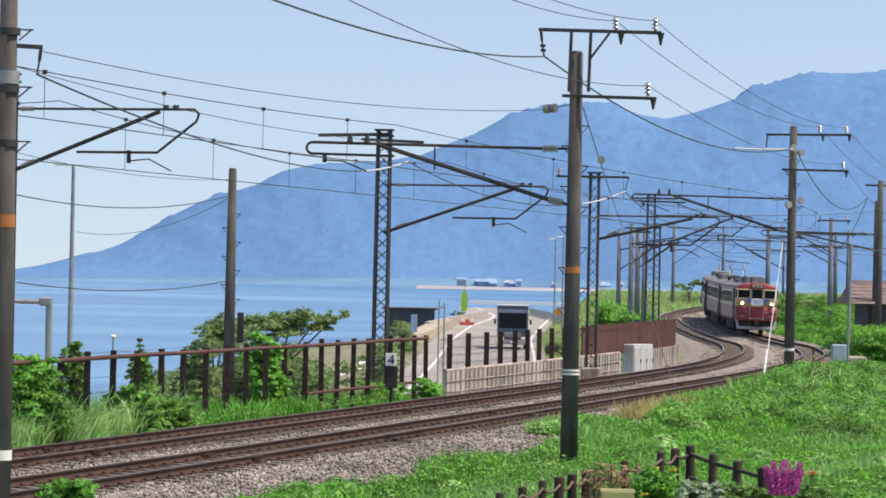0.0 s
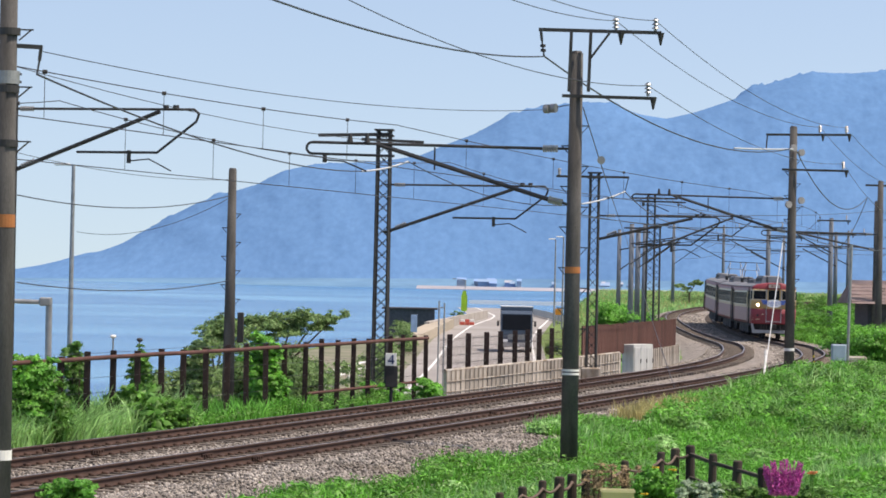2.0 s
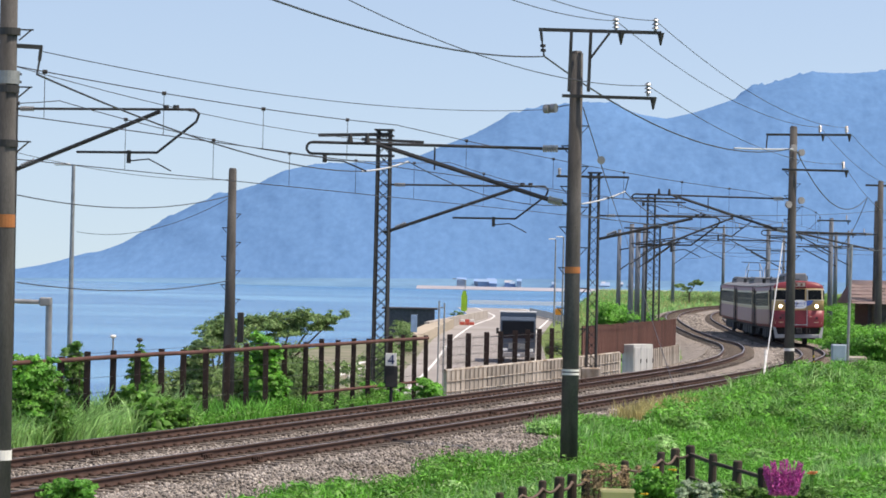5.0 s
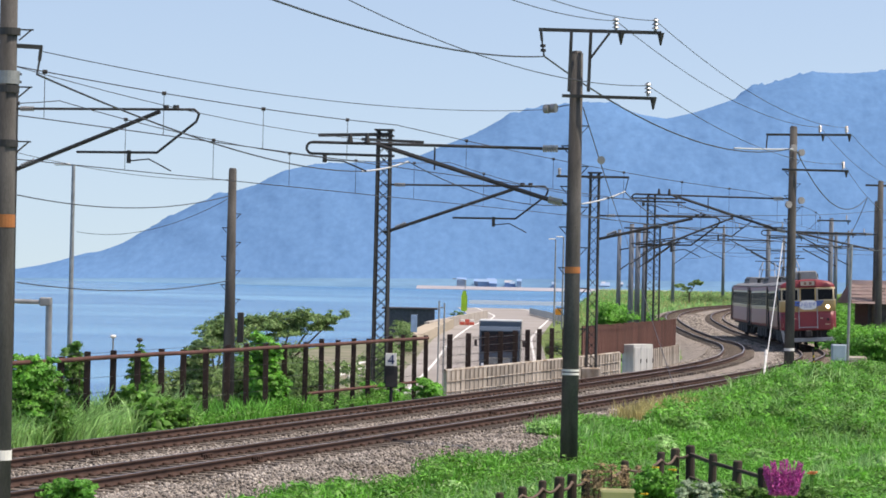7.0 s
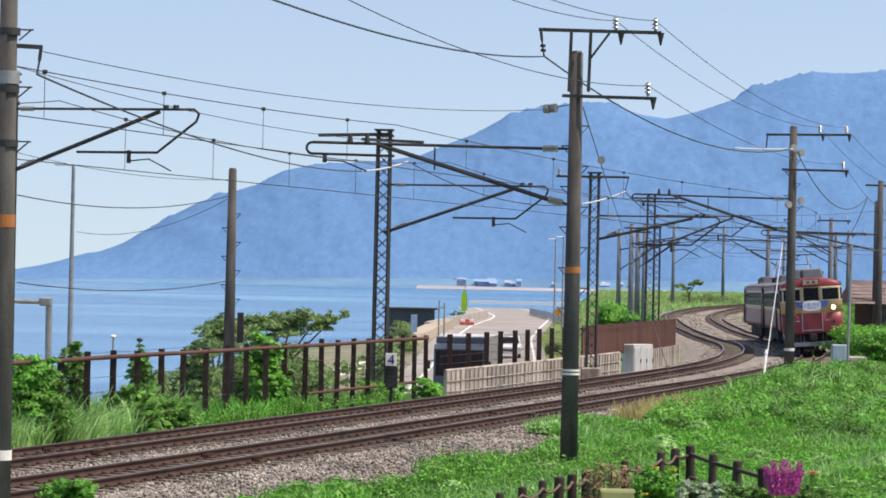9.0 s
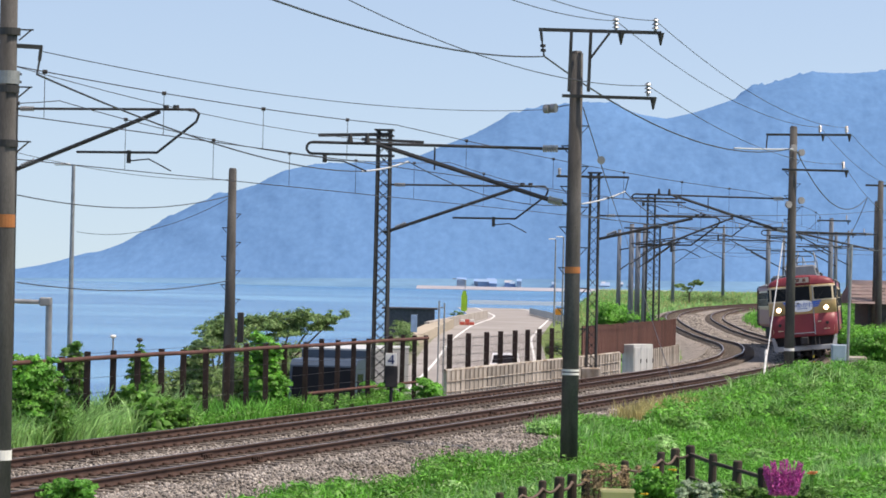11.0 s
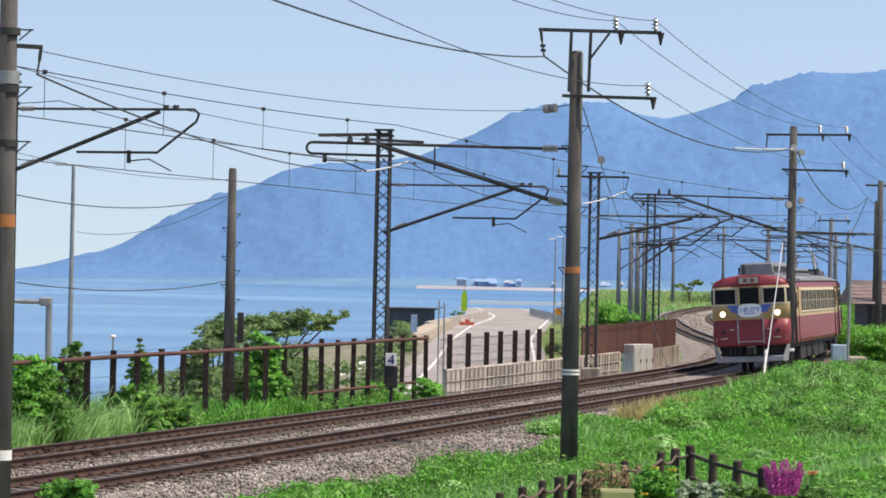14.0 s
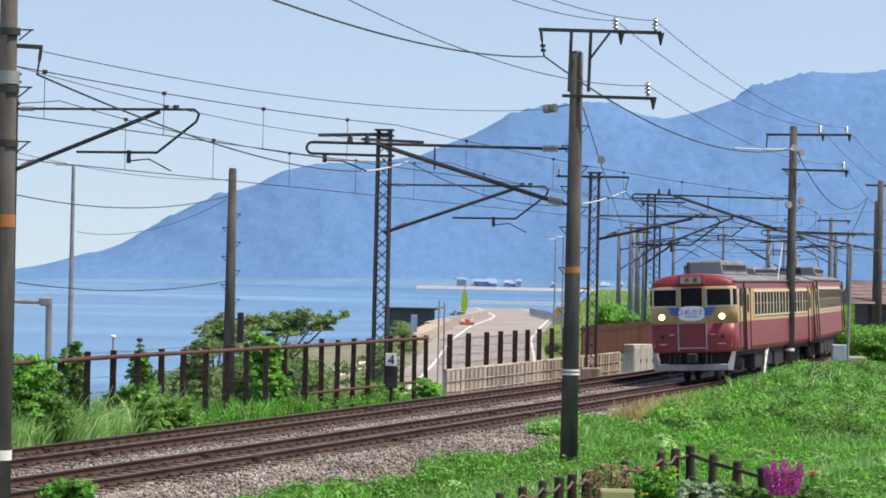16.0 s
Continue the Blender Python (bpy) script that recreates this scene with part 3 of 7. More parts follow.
    part("nose_lower", nose(yf0, [1.00, 1.08, 1.5, 1.98]), M_TRAIN_RED, car, "maroon lower front", smooth=True)
    part("nose_middle", nose(yf0, [1.98, 2.5, 3.0, 3.24]), M_TRAIN_CREAM, car, "cream front round the windows", smooth=True)
    part("nose_brow", nose(yf0, [3.22, 3.30, 3.38, 3.45, 3.52, 3.58, 3.63, 3.66, 3.685]), M_TRAIN_RED, car, "rounded maroon brow over the front windows", smooth=True)
    for sx in (-1, 1):
        w = part("front_window", nose_patch(yf0, 0.47, 1.345, 2.54, 3.20, 0.012, sx), M_TRAIN_FRAME, car, "cab window in a pale frame")
        part("front_pane", nose_patch(yf0, 0.525, 1.30, 2.60, 3.14, 0.022, sx), M_GLASS_DARK, w, "dark cab glass")
        part("corner_frame", nose_patch(yf0, 1.345, 1.4745, 2.54, 3.20, 0.012, sx), M_TRAIN_FRAME, w)
        part("corner_pane", nose_patch(yf0, 1.385, 1.474, 2.60, 3.14, 0.022, sx), M_GLASS_DARK, w, "dark corner glass")
        bm = bmesh.new()
        bar(bm, (sx * 0.62, L + 0.03, 2.57), (sx * 0.95, L + 0.02, 2.92), 0.018)
        part("wiper", bm, M_TRAIN_DARK, w, "thin black wiper")
    bm = bmesh.new()
    box(bm, (0.90, 0.06, 2.12), (0, L - 0.005, 2.16), bevel=0.02)
    door = part("front_door", bm, M_TRAIN_RED, car, "gangway door in the cab front")
    bm = bmesh.new()
    box(bm, (0.90, 0.065, 1.22), (0, L, 2.60))
    part("front_door_upper", bm, M_TRAIN_CREAM, door)
    bm = bmesh.new()
    box(bm, (0.72, 0.03, 0.62), (0, L + 0.030, 2.88))
    part("front_door_pane", bm, M_GLASS_DARK, door, "dark glass")
    bm = bmesh.new()
    for sx in (-0.48, 0.48):
        box(bm, (0.04, 0.07, 2.15), (sx, L + 0.01, 2.15))
    box(bm, (1.0, 0.07, 0.04), (0, L + 0.01, 1.16))
    part("front_door_frame", bm, M_TRAIN_GREY, door)
    bm = bmesh.new()
    box(bm, (0.90, 0.10, 0.34), (0, L + 0.04, 3.46), bevel=0.03)
    bx = part("destination_box", bm, M_TRAIN_RED, car, "maroon destination indicator housing")
    bm = bmesh.new()
    box(bm, (0.72, 0.03, 0.23), (0, L + 0.085, 3.46))
    s = part("destination_glass", bm, material("destination_panel", (0.42, 0.36, 0.32), 0.4, var=0.1), bx)
    brown = material("sign_brown", (0.2, 0.08, 0.06), 0.6)
    for sx in (-0.15, 0.13):
        bm = bmesh.new()
        box(bm, (0.13, 0.01, 0.14), (sx, L + 0.104, 3.46))
        part("destination_mark", bm, brown, bx)
    for sx in (-1.03, 1.03):
        bm = bmesh.new()
        rod(bm, (sx, L - 0.20, 2.22), (sx, L + 0.04, 2.22), 0.135, seg=20)
        lamp = part("headlight", bm, M_TRAIN_CREAM, car, "round headlight in a cream bezel")
        bm = bmesh.new()
        rod(bm, (sx, L + 0.03, 2.22), (sx, L + 0.055, 2.22), 0.092, seg=20)
        part("headlight_lens", bm, M_LAMP, lamp, "glowing warm white lens")
        bm = bmesh.new()
        rod(bm, (sx, L - 0.1, 1.55), (sx, L + 0.03, 1.55), 0.07, seg=12)
        part("tail_lamp", bm, M_TRAIN_DARK, car)
        bm = bmesh.new()
        bar(bm, (sx * 0.6, L + 0.05, 1.62), (sx * 0.75, L + 0.05, 1.62), 0.03)
        bar(bm, (sx * 0.85, L + 0.05, 1.30), (sx * 1.1, L + 0.05, 1.30), 0.03)
        bar(bm, (sx * 1.28, L - 0.13, 1.2), (sx * 1.28, L - 0.13, 2.0), 0.03)
        part("grab_rail", bm, M_TRAIN_FRAME, car)
    # headmark with wings
    bm = bmesh.new()
    bmesh.ops.create_circle(bm, cap_ends=True, segments=28, radius=0.5)
    for v in bm.verts:
        v.co.x = math.copysign(abs(v.co.x) ** 0.62 * 0.70, v.co.x)
        v.co.y = math.copysign(abs(v.co.y) ** 0.75 * 0.42, v.co.y)
    bmesh.ops.solidify(bm, geom=bm.faces[:], thickness=0.03)
    bmesh.ops.transform(bm, matrix=Matrix.Translation((0, L + 0.12, 2.33)) @ Matrix.Rotation(radians(90), 4, "X"), verts=bm.verts)
    hm = part("headmark", bm, M_SIGN_WHITE, car, "white rounded headmark plate with blue lettering and wings")
    for sx in (-1, 1):
        bm = bmesh.new()
        for k, (z, l, h) in enumerate(((2.49, 0.42, 0.09), (2.39, 0.36, 0.08), (2.30, 0.30, 0.07))):
            box(bm, (l, 0.02, h), (sx * (0.40 + l / 2), L + 0.08, z), Matrix.Rotation(-sx * 0.10, 3, "Y"))
        part("headmark_wing", bm, M_BLUE, hm, "blue striped wing")
    curve = bpy.data.curves.new("headmark_text", "FONT")
    curve.body = "ひめかわ"
    curve.size, curve.extrude = 0.25, 0.006
    curve.align_x, curve.align_y = "CENTER", "CENTER"
    tmp = bpy.data.objects.new("tmp", curve)
    scene.collection.objects.link(tmp)
    me = bpy.data.meshes.new_from_object(tmp.evaluated_get(bpy.context.evaluated_depsgraph_get()))
    bpy.data.objects.remove(tmp)
    me.materials.clear()
    me.materials.append(M_BLUE)
    txt = new("headmark_lettering", me)
    txt.parent = hm
    txt.matrix_basis = Matrix.Translation((0, L + 0.155, 2.36)) @ Matrix.Rotation(radians(180), 4, "Z") @ Matrix.Rotation(radians(90), 4, "X")
    bm = bmesh.new()
    box(bm, (0.44, 0.008, 0.025), (0, L + 0.158, 2.22))
    part("headmark_line", bm, M_BLUE, hm)
    # skirt, coupler, hoses
    bm = bmesh.new()
    box(bm, (2.42, 0.10, 0.22), (0, L - 0.10, 0.50), bevel=0.03)
    for sx in (-1, 1):
        v = [bm.verts.new(q) for q in ((sx * 1.18, L - 0.06, 0.39), (sx * 1.18, L - 0.06, 0.61), (sx * 1.32, L - 0.14, 1.02), (sx * 1.44, L - 0.20, 1.02), (sx * 1.34, L - 0.14, 0.39))]
        bm.faces.new(v if sx < 0 else v[::-1])
    part("skirt", bm, M_TRAIN_GREY, car, "pale grey snow skirt")
    bm = bmesh.new()
    box(bm, (0.34, 0.55, 0.34), (0, L + 0.05, 0.82), bevel=0.04)
    box(bm, (2.4, 0.3, 0.35), (0, L - 0.5, 0.80))
    for sx in (-0.62, -0.45, 0.45, 0.62, 0.8):
        rod(bm, (sx, L - 0.02, 0.95), (sx, L + 0.02, 0.62), 0.035)
    part("coupler", bm, M_TRAIN_DARK, car, "dark coupler and air hoses")
    return car


CARS = [rail_car(True, False), rail_car(False, True), rail_car(False, True)]


def nose_place(t):
    """The train slows a little as it comes round the bend."""
    return 142.57 - 8.527 * t + 0.0810 * t * t


def car_pose(nose, i):
    mid = nose + CAR_L / 2 + i * (CAR_L + 0.5)
    a, b = along(mid - 6.9), along(mid + 6.9)
    d = a - b
    c = (a + b) / 2
    turn = math.degrees(math.atan2(-d[0], d[1]))
    lift = math.degrees(math.asin(d[2] / np.linalg.norm(d)))
    return pose(c[0], c[1], c[2], lift, math.degrees(float(cant(mid, 1)) / 0.5335), turn)


# ---- things that move ----
def motions():
    vehicle_motions()
    for i, car in enumerate(CARS):
        walk(car, [(t, car_pose(nose_place(t), i)) for t in np.arange(0, 16.01, 0.5)])


# ---- poles, masts and the overhead line ----
def insulator(bm, at, r=0.07, h=0.28, up=True):
    x, y, z = at
    k = 1 if up else -1
    rod(bm, (x, y, z), (x, y, z + k * h), r * 0.45, seg=8)
    for j in range(3):
        rod(bm, (x, y, z + k * h * (0.25 + 0.28 * j)), (x, y, z + k * h * (0.36 + 0.28 * j)), r, r * 0.7, seg=10)


def line_insulator(bm, a, b, n=6, r=0.085):
    a, b = Vector(a), Vector(b)
    d = (b - a) / n
    rod(bm, a, b, r * 0.4, seg=8)
    for j in range(n):
        rod(bm, a + d * (j + 0.3), a + d * (j + 0.7), r, seg=10)


def concrete_pole(base, top, r0, r1, bands=(), steps=False, mat=None, name="utility_pole", label="weathered grey-brown concrete pole beside the railway", group="railway poles"):
    """base, top: places in the world; bands: (height over the sea-level datum, material, width)."""
    p = thing(name, Matrix.Translation(base), label, "utility pole", group)
    h = top[2] - base[2]
    bm = bmesh.new()
    bmesh.ops.create_cone(bm, cap_ends=True, segments=20, radius1=r0, radius2=r1, depth=h + 0.5, matrix=Matrix.Translation((0, 0, h / 2 - 0.25)))
    part("shaft", bm, mat or M_CONCRETE_POLE, p, smooth=True)
    bm = bmesh.new()
    rod(bm, (0, 0, h), (0, 0, h + 0.06), r1 * 1.04, r1 * 0.7, seg=16)
    part("cap", bm, M_STEEL_DARK, p)
    for z, mat, w in bands:
        zz = z - base[2]
        r = r0 + (r1 - r0) * zz / h + 0.006
        bm = bmesh.new()
        rod(bm, (0, 0, zz - w / 2), (0, 0, zz + w / 2), r, seg=20)
        part("band", bm, mat, p, "painted marker band")
    if steps:
        k = 0
        z = 2.6
        while z < h - 1.2:
            bm = bmesh.new()
            r = r0 + (r1 - r0) * z / h
            side = 1 if k % 2 else -1
            bar(bm, (side * r * 0.9, 0, z), (side * (r + 0.16), 0, z), 0.025)
            bar(bm, (side * (r + 0.14), 0, z + 0.0), (side * r, 0, z - 0.16), 0.02)
            part("step_bolt", bm, M_STEEL_DARK, p)
            z += 0.45
            k += 1
    return p


def crossarm(pole, a, b, w=0.09):
    bm = bmesh.new()
    bar(bm, a, b, w)
    return part("crossarm", bm, M_STEEL_DARK, pole, "dark steel crossarm", world=True)


def pin(pole, at, h=0.3):
    bm = bmesh.new()
    insulator(bm, at, 0.085, h)
    part("insulator", bm, M_PORCELAIN, pole, "grey porcelain pin insulator", world=True)
    bm = bmesh.new()
    x, y, z = at
    rod(bm, (x + 0.12, y, z - 0.02), (x + 0.12, y, z - 0.3), 0.09, 0.02, seg=6)
    part("arm_end_cleat", bm, M_STEEL_DARK, pole, world=True)


def near_bracket(pole, root, s, z_top, z_low, length=6.1, scale=1.0):
    """A cantilever from a pole on the landward side, reaching over the near track."""
    h = heading(s)
    u = Vector((-math.cos(h), math.sin(h), 0))
    r = Vector((root[0], root[1], 0))

    def at(d, z):
        return r + u * d + Vector((0, 0, z))
    bm = bmesh.new()
    line_insulator(bm, at(0.35, z_top), at(0.7, z_top))
    part("insulator", bm, M_PORCELAIN, pole, "ribbed strut insulator", world=True)
    bm = bmesh.new()
    line_insulator(bm, at(0.22, z_low + 0.04), at(0.55, z_low + 0.11))
    part("insulator", bm, M_PORCELAIN, pole, "ribbed strut insulator", world=True)
    bm = bmesh.new()
    rod(bm, at(0.1, z_top), at(0.35, z_top), 0.03)
    rod(bm, at(0.7, z_top), at(length, z_top + 0.1), 0.034)
    prev = at(length, z_top + 0.1)
    for k in range(1, 7):
        a = k / 6 * math.pi
        q = at(length + 0.14 * math.sin(a), z_top + 0.1 - 0.13 * (1 - math.cos(a)))
        rod(bm, prev, q, 0.03)
        prev = q
    rod(bm, prev, at(length - 1.95, z_top - 0.2), 0.03)
    part("bracket_tube", bm, M_STEEL_DARK, pole, "long dark bracket tube with a looped end", world=True)
    bm = bmesh.new()
    rod(bm, at(0.1, z_low), at(0.22, z_low + 0.04), 0.03)
    rod(bm, at(0.55, z_low + 0.11), at(4.55, z_top + 0.06), 0.05)
    part("bracket_strut", bm, M_STEEL_DARK, pole, "sloping bracket strut", world=True)
    bm = bmesh.new()
    rod(bm, at(3.2, z_top), at(3.2, z_top - 0.5), 0.02)
    part("hanger", bm, M_STEEL_DARK, pole, world=True)
    bm = bmesh.new()
    rod(bm, at(length - 0.3, z_top - 0.16), at(length - 0.3, z_top - 0.36), 0.05)
    rod(bm, at(length - 0.3, z_top - 0.3), at(length - 0.75, z_top - 0.33), 0.018)
    rod(bm, at(length - 0.75, z_top - 0.33), at(length - 1.3, z_top - 0.55), 0.018)
    part("steady_arm", bm, M_STEEL_DARK, pole, "curved steady arm", world=True)
    for d in (0.9, 1.3):
        bm = bmesh.new()
        rod(bm, at(length - d, z_top + 0.1), at(length - d, z_top + 0.31), 0.065, 0.035)
        part("messenger_clamp", bm, M_STEEL_DARK, pole, world=True)


def lattice_mast(base, top_z, w=0.42, s=0.0, arm=None, bands=False):
    """A riveted lattice mast: four corner angles and crossed lacing, turned square to the line."""
    m = thing("lattice_mast", Matrix.Translation(base) @ Matrix.Rotation(-heading(s) * 0.3, 4, "Z"), "dark riveted steel lattice mast of the overhead line", "mast", "lattice masts")
    h = top_z - base[2]
    t = w / 2
    for sx in (-t, t):
        for sy in (-t, t):
            bm = bmesh.new()
            bar(bm, (sx, sy, -0.3), (sx * 0.88, sy * 0.88, h), 0.065)
            part("corner_angle", bm, M_STEEL_DARK, m, "rusted corner angle")
    n = int(h / 0.36)
    for sy in (-1, 1):
        bm = bmesh.new()
        for k in range(n):
            z0, z1 = h * k / n, h * (k + 1) / n
            q = t * (1 - 0.12 * k / n)
            bar(bm, (-q, sy * q, z0), (q, sy * q, z1), 0.05, 0.015)
            bar(bm, (q, sy * q, z0), (-q, sy * q, z1), 0.05, 0.015)
        part("lacing", bm, M_STEEL_DARK, m, "crossed lacing bars")
    for sx in (-1, 1):
        bm = bmesh.new()
        for k in range(n):
            z0, z1 = h * k / n, h * (k + 1) / n
            q = t * (1 - 0.12 * k / n)
            bar(bm, (sx * q, -q, z0), (sx * q, q, z1), 0.015, 0.05)
            bar(bm, (sx * q, q, z0), (sx * q, -q, z1), 0.015, 0.05)
        part("lacing", bm, M_STEEL_DARK, m, "crossed lacing bars")
    bm = bmesh.new()
    for z in (h, h - 0.18):
        box(bm, (w + 0.16, w + 0.1, 0.05), (0, 0, z))
    part("head_plate", bm, M_STEEL_DARK, m)
    bm = bmesh.new()
    box(bm, (w + 0.35, w + 0.35, 0.5), (0, 0, -0.1), bevel=0.05)
    part("footing", bm, M_PLANK, m, "concrete footing")
    return m


def far_bracket(mast, root, s, z_top, z_low, length=5.0, loop=True):
    """A cantilever from a seaward mast, reaching over the far track."""
    h = heading(s)
    u = Vector((math.cos(h), -math.sin(h), 0))
    r = Vector((root[0], root[1], 0))

    def at(d, z):
        return r + u * d + Vector((0, 0, z))
    inv = mast.matrix_basis.inverted()
    for a, b in ((at(0.4, z_top), at(0.75, z_top)), (at(0.45, z_low + 0.16), at(0.8, z_low + 0.3))):
        bm = bmesh.new()
        line_insulator(bm, a, b, r=0.06)
        part("insulator", bm, M_PORCELAIN, mast, "ribbed strut insulator", world=True)
    bm = bmesh.new()
    rod(bm, at(0.1, z_top), at(length, z_top), 0.03)
    rod(bm, at(length, z_top), at(length + 0.12, z_top - 0.1), 0.03)
    rod(bm, at(length + 0.12, z_top - 0.1), at(length + 0.05, z_top - 0.28), 0.03)
    rod(bm, at(length + 0.05, z_top - 0.28), at(length - 0.9, z_top - 1.0), 0.03)
    rod(bm, at(length - 0.9, z_top - 1.0), at(length - 2.9, z_top - 1.0), 0.03)
    part("bracket_tube", bm, M_STEEL_DARK, mast, "dark bracket tube with a bent end", world=True)
    bm = bmesh.new()
    rod(bm, at(0.1, z_low), at(length - 0.85, z_top - 0.05), 0.05)
    part("bracket_strut", bm, M_STEEL_DARK, mast, "sloping bracket strut", world=True)
    bm = bmesh.new()
    rod(bm, at(length - 1.6, z_top - 0.95), at(length - 1.6, z_top - 1.25), 0.05)
    rod(bm, at(length - 1.6, z_top - 1.2), at(length - 1.1, z_top - 1.15), 0.016)
    rod(bm, at(length - 1.1, z_top - 1.15), at(length - 0.55, z_top - 1.42), 0.016)
    part("steady_arm", bm, M_STEEL_DARK, mast, "curved steady arm", world=True)
    for d in (0.7, 0.45):
        bm = bmesh.new()
        rod(bm, at(length - d, z_top), at(length - d, z_top + 0.1), 0.07)
        part("messenger_clamp", bm, M_STEEL_DARK, mast, world=True)


# landward poles
POLE_A = concrete_pole((-6.12, 44.00, -0.90), (-6.16, 44.00, 8.17), 0.185, 0.115, [(4.15, M_ORANGE, 0.18), (0.89, M_WHITE, 0.14)], name="utility_pole")
for zz in (6.79, 5.99, 5.23):
    bm = bmesh.new()
    x, y, _ = (-6.10, 44.00, 6.05)
    rod(bm, (x, y, zz - 0.05), (x, y, zz + 0.05), 0.15, seg=20)
    bar(bm, (x + 0.12, y, zz + 0.03), (x + 0.33, y, zz + 0.03), 0.02)
    bar(bm, (x + 0.30, y, zz + 0.03), (x + 0.13, y, zz - 0.12), 0.02)
    part("step_bracket", bm, M_STEEL_DARK, POLE_A, "clamped climbing step", world=True)
bm = bmesh.new()
x, y, zz = (-6.10, 44.00, 6.15)
rod(bm, (x, y, zz - 0.09), (x, y, zz + 0.09), 0.152, seg=20)
part("band", bm, M_STEEL_GALV, POLE_A, "grey steel band", world=True)
bm = bmesh.new()
bar(bm, (-6.14, 44.00, 6.60), (-5.64, 44.00, 6.58), 0.06)
bar(bm, (-5.66, 44.00, 6.58), (-5.68, 44.00, 6.39), 0.045)
bar(bm, (-5.68, 44.00, 6.39), (-5.71, 44.00, 6.20), 0.025)
part("cable_arm", bm, M_STEEL_DARK, POLE_A, "short arm with a hanging clamp", world=True)

POLE_B = concrete_pole((2.88, 70.00, -0.64), (2.94, 70.00, 8.51), 0.20, 0.137, [(3.71, M_ORANGE, 0.14), (1.49, M_WHITE, 0.05), (1.41, M_WHITE, 0.05)], steps=True)
crossarm(POLE_B, (2.02, 70.00, 9.03), (4.74, 70.00, 9.01), 0.075)
crossarm(POLE_B, (2.56, 69.80, 7.56), (4.58, 69.80, 7.54), 0.07)
bm = bmesh.new()
for a, b in (((2.74, 69.80, 8.98), (2.71, 69.80, 7.65)), ((3.17, 69.80, 8.97), (3.14, 69.80, 7.66))):
    bar(bm, a, b, 0.07)
bar(bm, (3.58, 69.80, 8.96), (3.18, 69.80, 8.41), 0.05)
part("arm_frame", bm, M_STEEL_DARK, POLE_B, "steel extension frame carrying the upper arm", world=True)
for q in ((3.73, 70.00, 9.03), (4.61, 70.00, 9.03), (4.46, 69.80, 7.59)):
    pin(POLE_B, q)
bm = bmesh.new()
bar(bm, (2.07, 70.00, 9.00), (2.10, 70.00, 8.78), 0.06)
rod(bm, (2.10, 70.00, 8.78), (2.15, 70.00, 8.45), 0.02)
for q in ((2.12, 70.00, 8.70), (2.13, 70.00, 8.60)):
    rod(bm, q, (q[0], q[1], q[2] - 0.06), 0.06)
part("hanging_insulator", bm, M_STEEL_DARK, POLE_B, world=True)
for px in ((2.19, 70.00, 7.27), (2.34, 70.00, 7.29)):
    bm = bmesh.new()
    rod(bm, px, (px[0] + 0.1, px[1] - 0.06, px[2]), 0.10, seg=14)
    part("strain_insulator", bm, M_PORCELAIN, POLE_B, "grey disc insulator", world=True)
bm = bmesh.new()
bar(bm, (2.39, 70.00, 7.30), (2.83, 70.00, 7.39), 0.02)
part("insulator_link", bm, M_STEEL_DARK, POLE_B, world=True)
bm = bmesh.new()
q = (3.44, 69.50, 6.14)
rod(bm, q, (q[0], q[1] - 0.05, q[2]), 0.09, seg=14)
part("guy_insulator", bm, M_PORCELAIN, POLE_B, "white ball insulator on the guy wire", world=True)
near_bracket(POLE_B, (2.84, 70.00, 5.94), -9, 6.4, 5.16, 6.1)

POLE_C = concrete_pole((13.12, 119.00, -0.26), (13.17, 119.00, 9.40), 0.20, 0.14, [(1.04, M_WHITE, 0.10)], steps=True)
crossarm(POLE_C, (12.09, 119.00, 9.12), (15.26, 119.00, 9.17), 0.085)
crossarm(POLE_C, (12.69, 118.80, 7.81), (15.20, 118.80, 7.80), 0.08)
for q in ((14.11, 119.00, 9.21), (15.11, 119.00, 9.21), (14.99, 118.80, 7.86)):
    pin(POLE_C, q)
bm = bmesh.new()
bar(bm, (12.14, 119.00, 9.10), (12.10, 119.00, 8.61), 0.05)
part("hanging_insulator", bm, M_STEEL_DARK, POLE_C, world=True)
for q in ((12.91, 118.60, 6.49), (13.38, 118.60, 6.65), (13.06, 118.60, 8.62), (13.36, 118.60, 8.45)):
    bm = bmesh.new()
    rod(bm, q, (q[0] + 0.05, q[1] - 0.1, q[2]), 0.13, seg=12)
    part("strain_insulator", bm, M_PORCELAIN, POLE_C, "white disc insulator", world=True)
near_bracket(POLE_C, (13.12, 119.00, 5.70), 38, 6.72, 5.44, 6.0)

POLE_D = concrete_pole((22.80, 165.00, -0.58), (22.89, 165.00, 8.95), 0.20, 0.15, [(0.54, M_WHITE, 0.12)], steps=True)
crossarm(POLE_D, (22.01, 165.00, 8.76), (23.99, 165.00, 8.74), 0.1)
near_bracket(POLE_D, (22.79, 165.00, 6.65), 86, 6.2, 5.32, 6.0)
POLE_D2 = concrete_pole((26.08, 190.00, 0.67), (25.98, 190.00, 8.55), 0.22, 0.17)
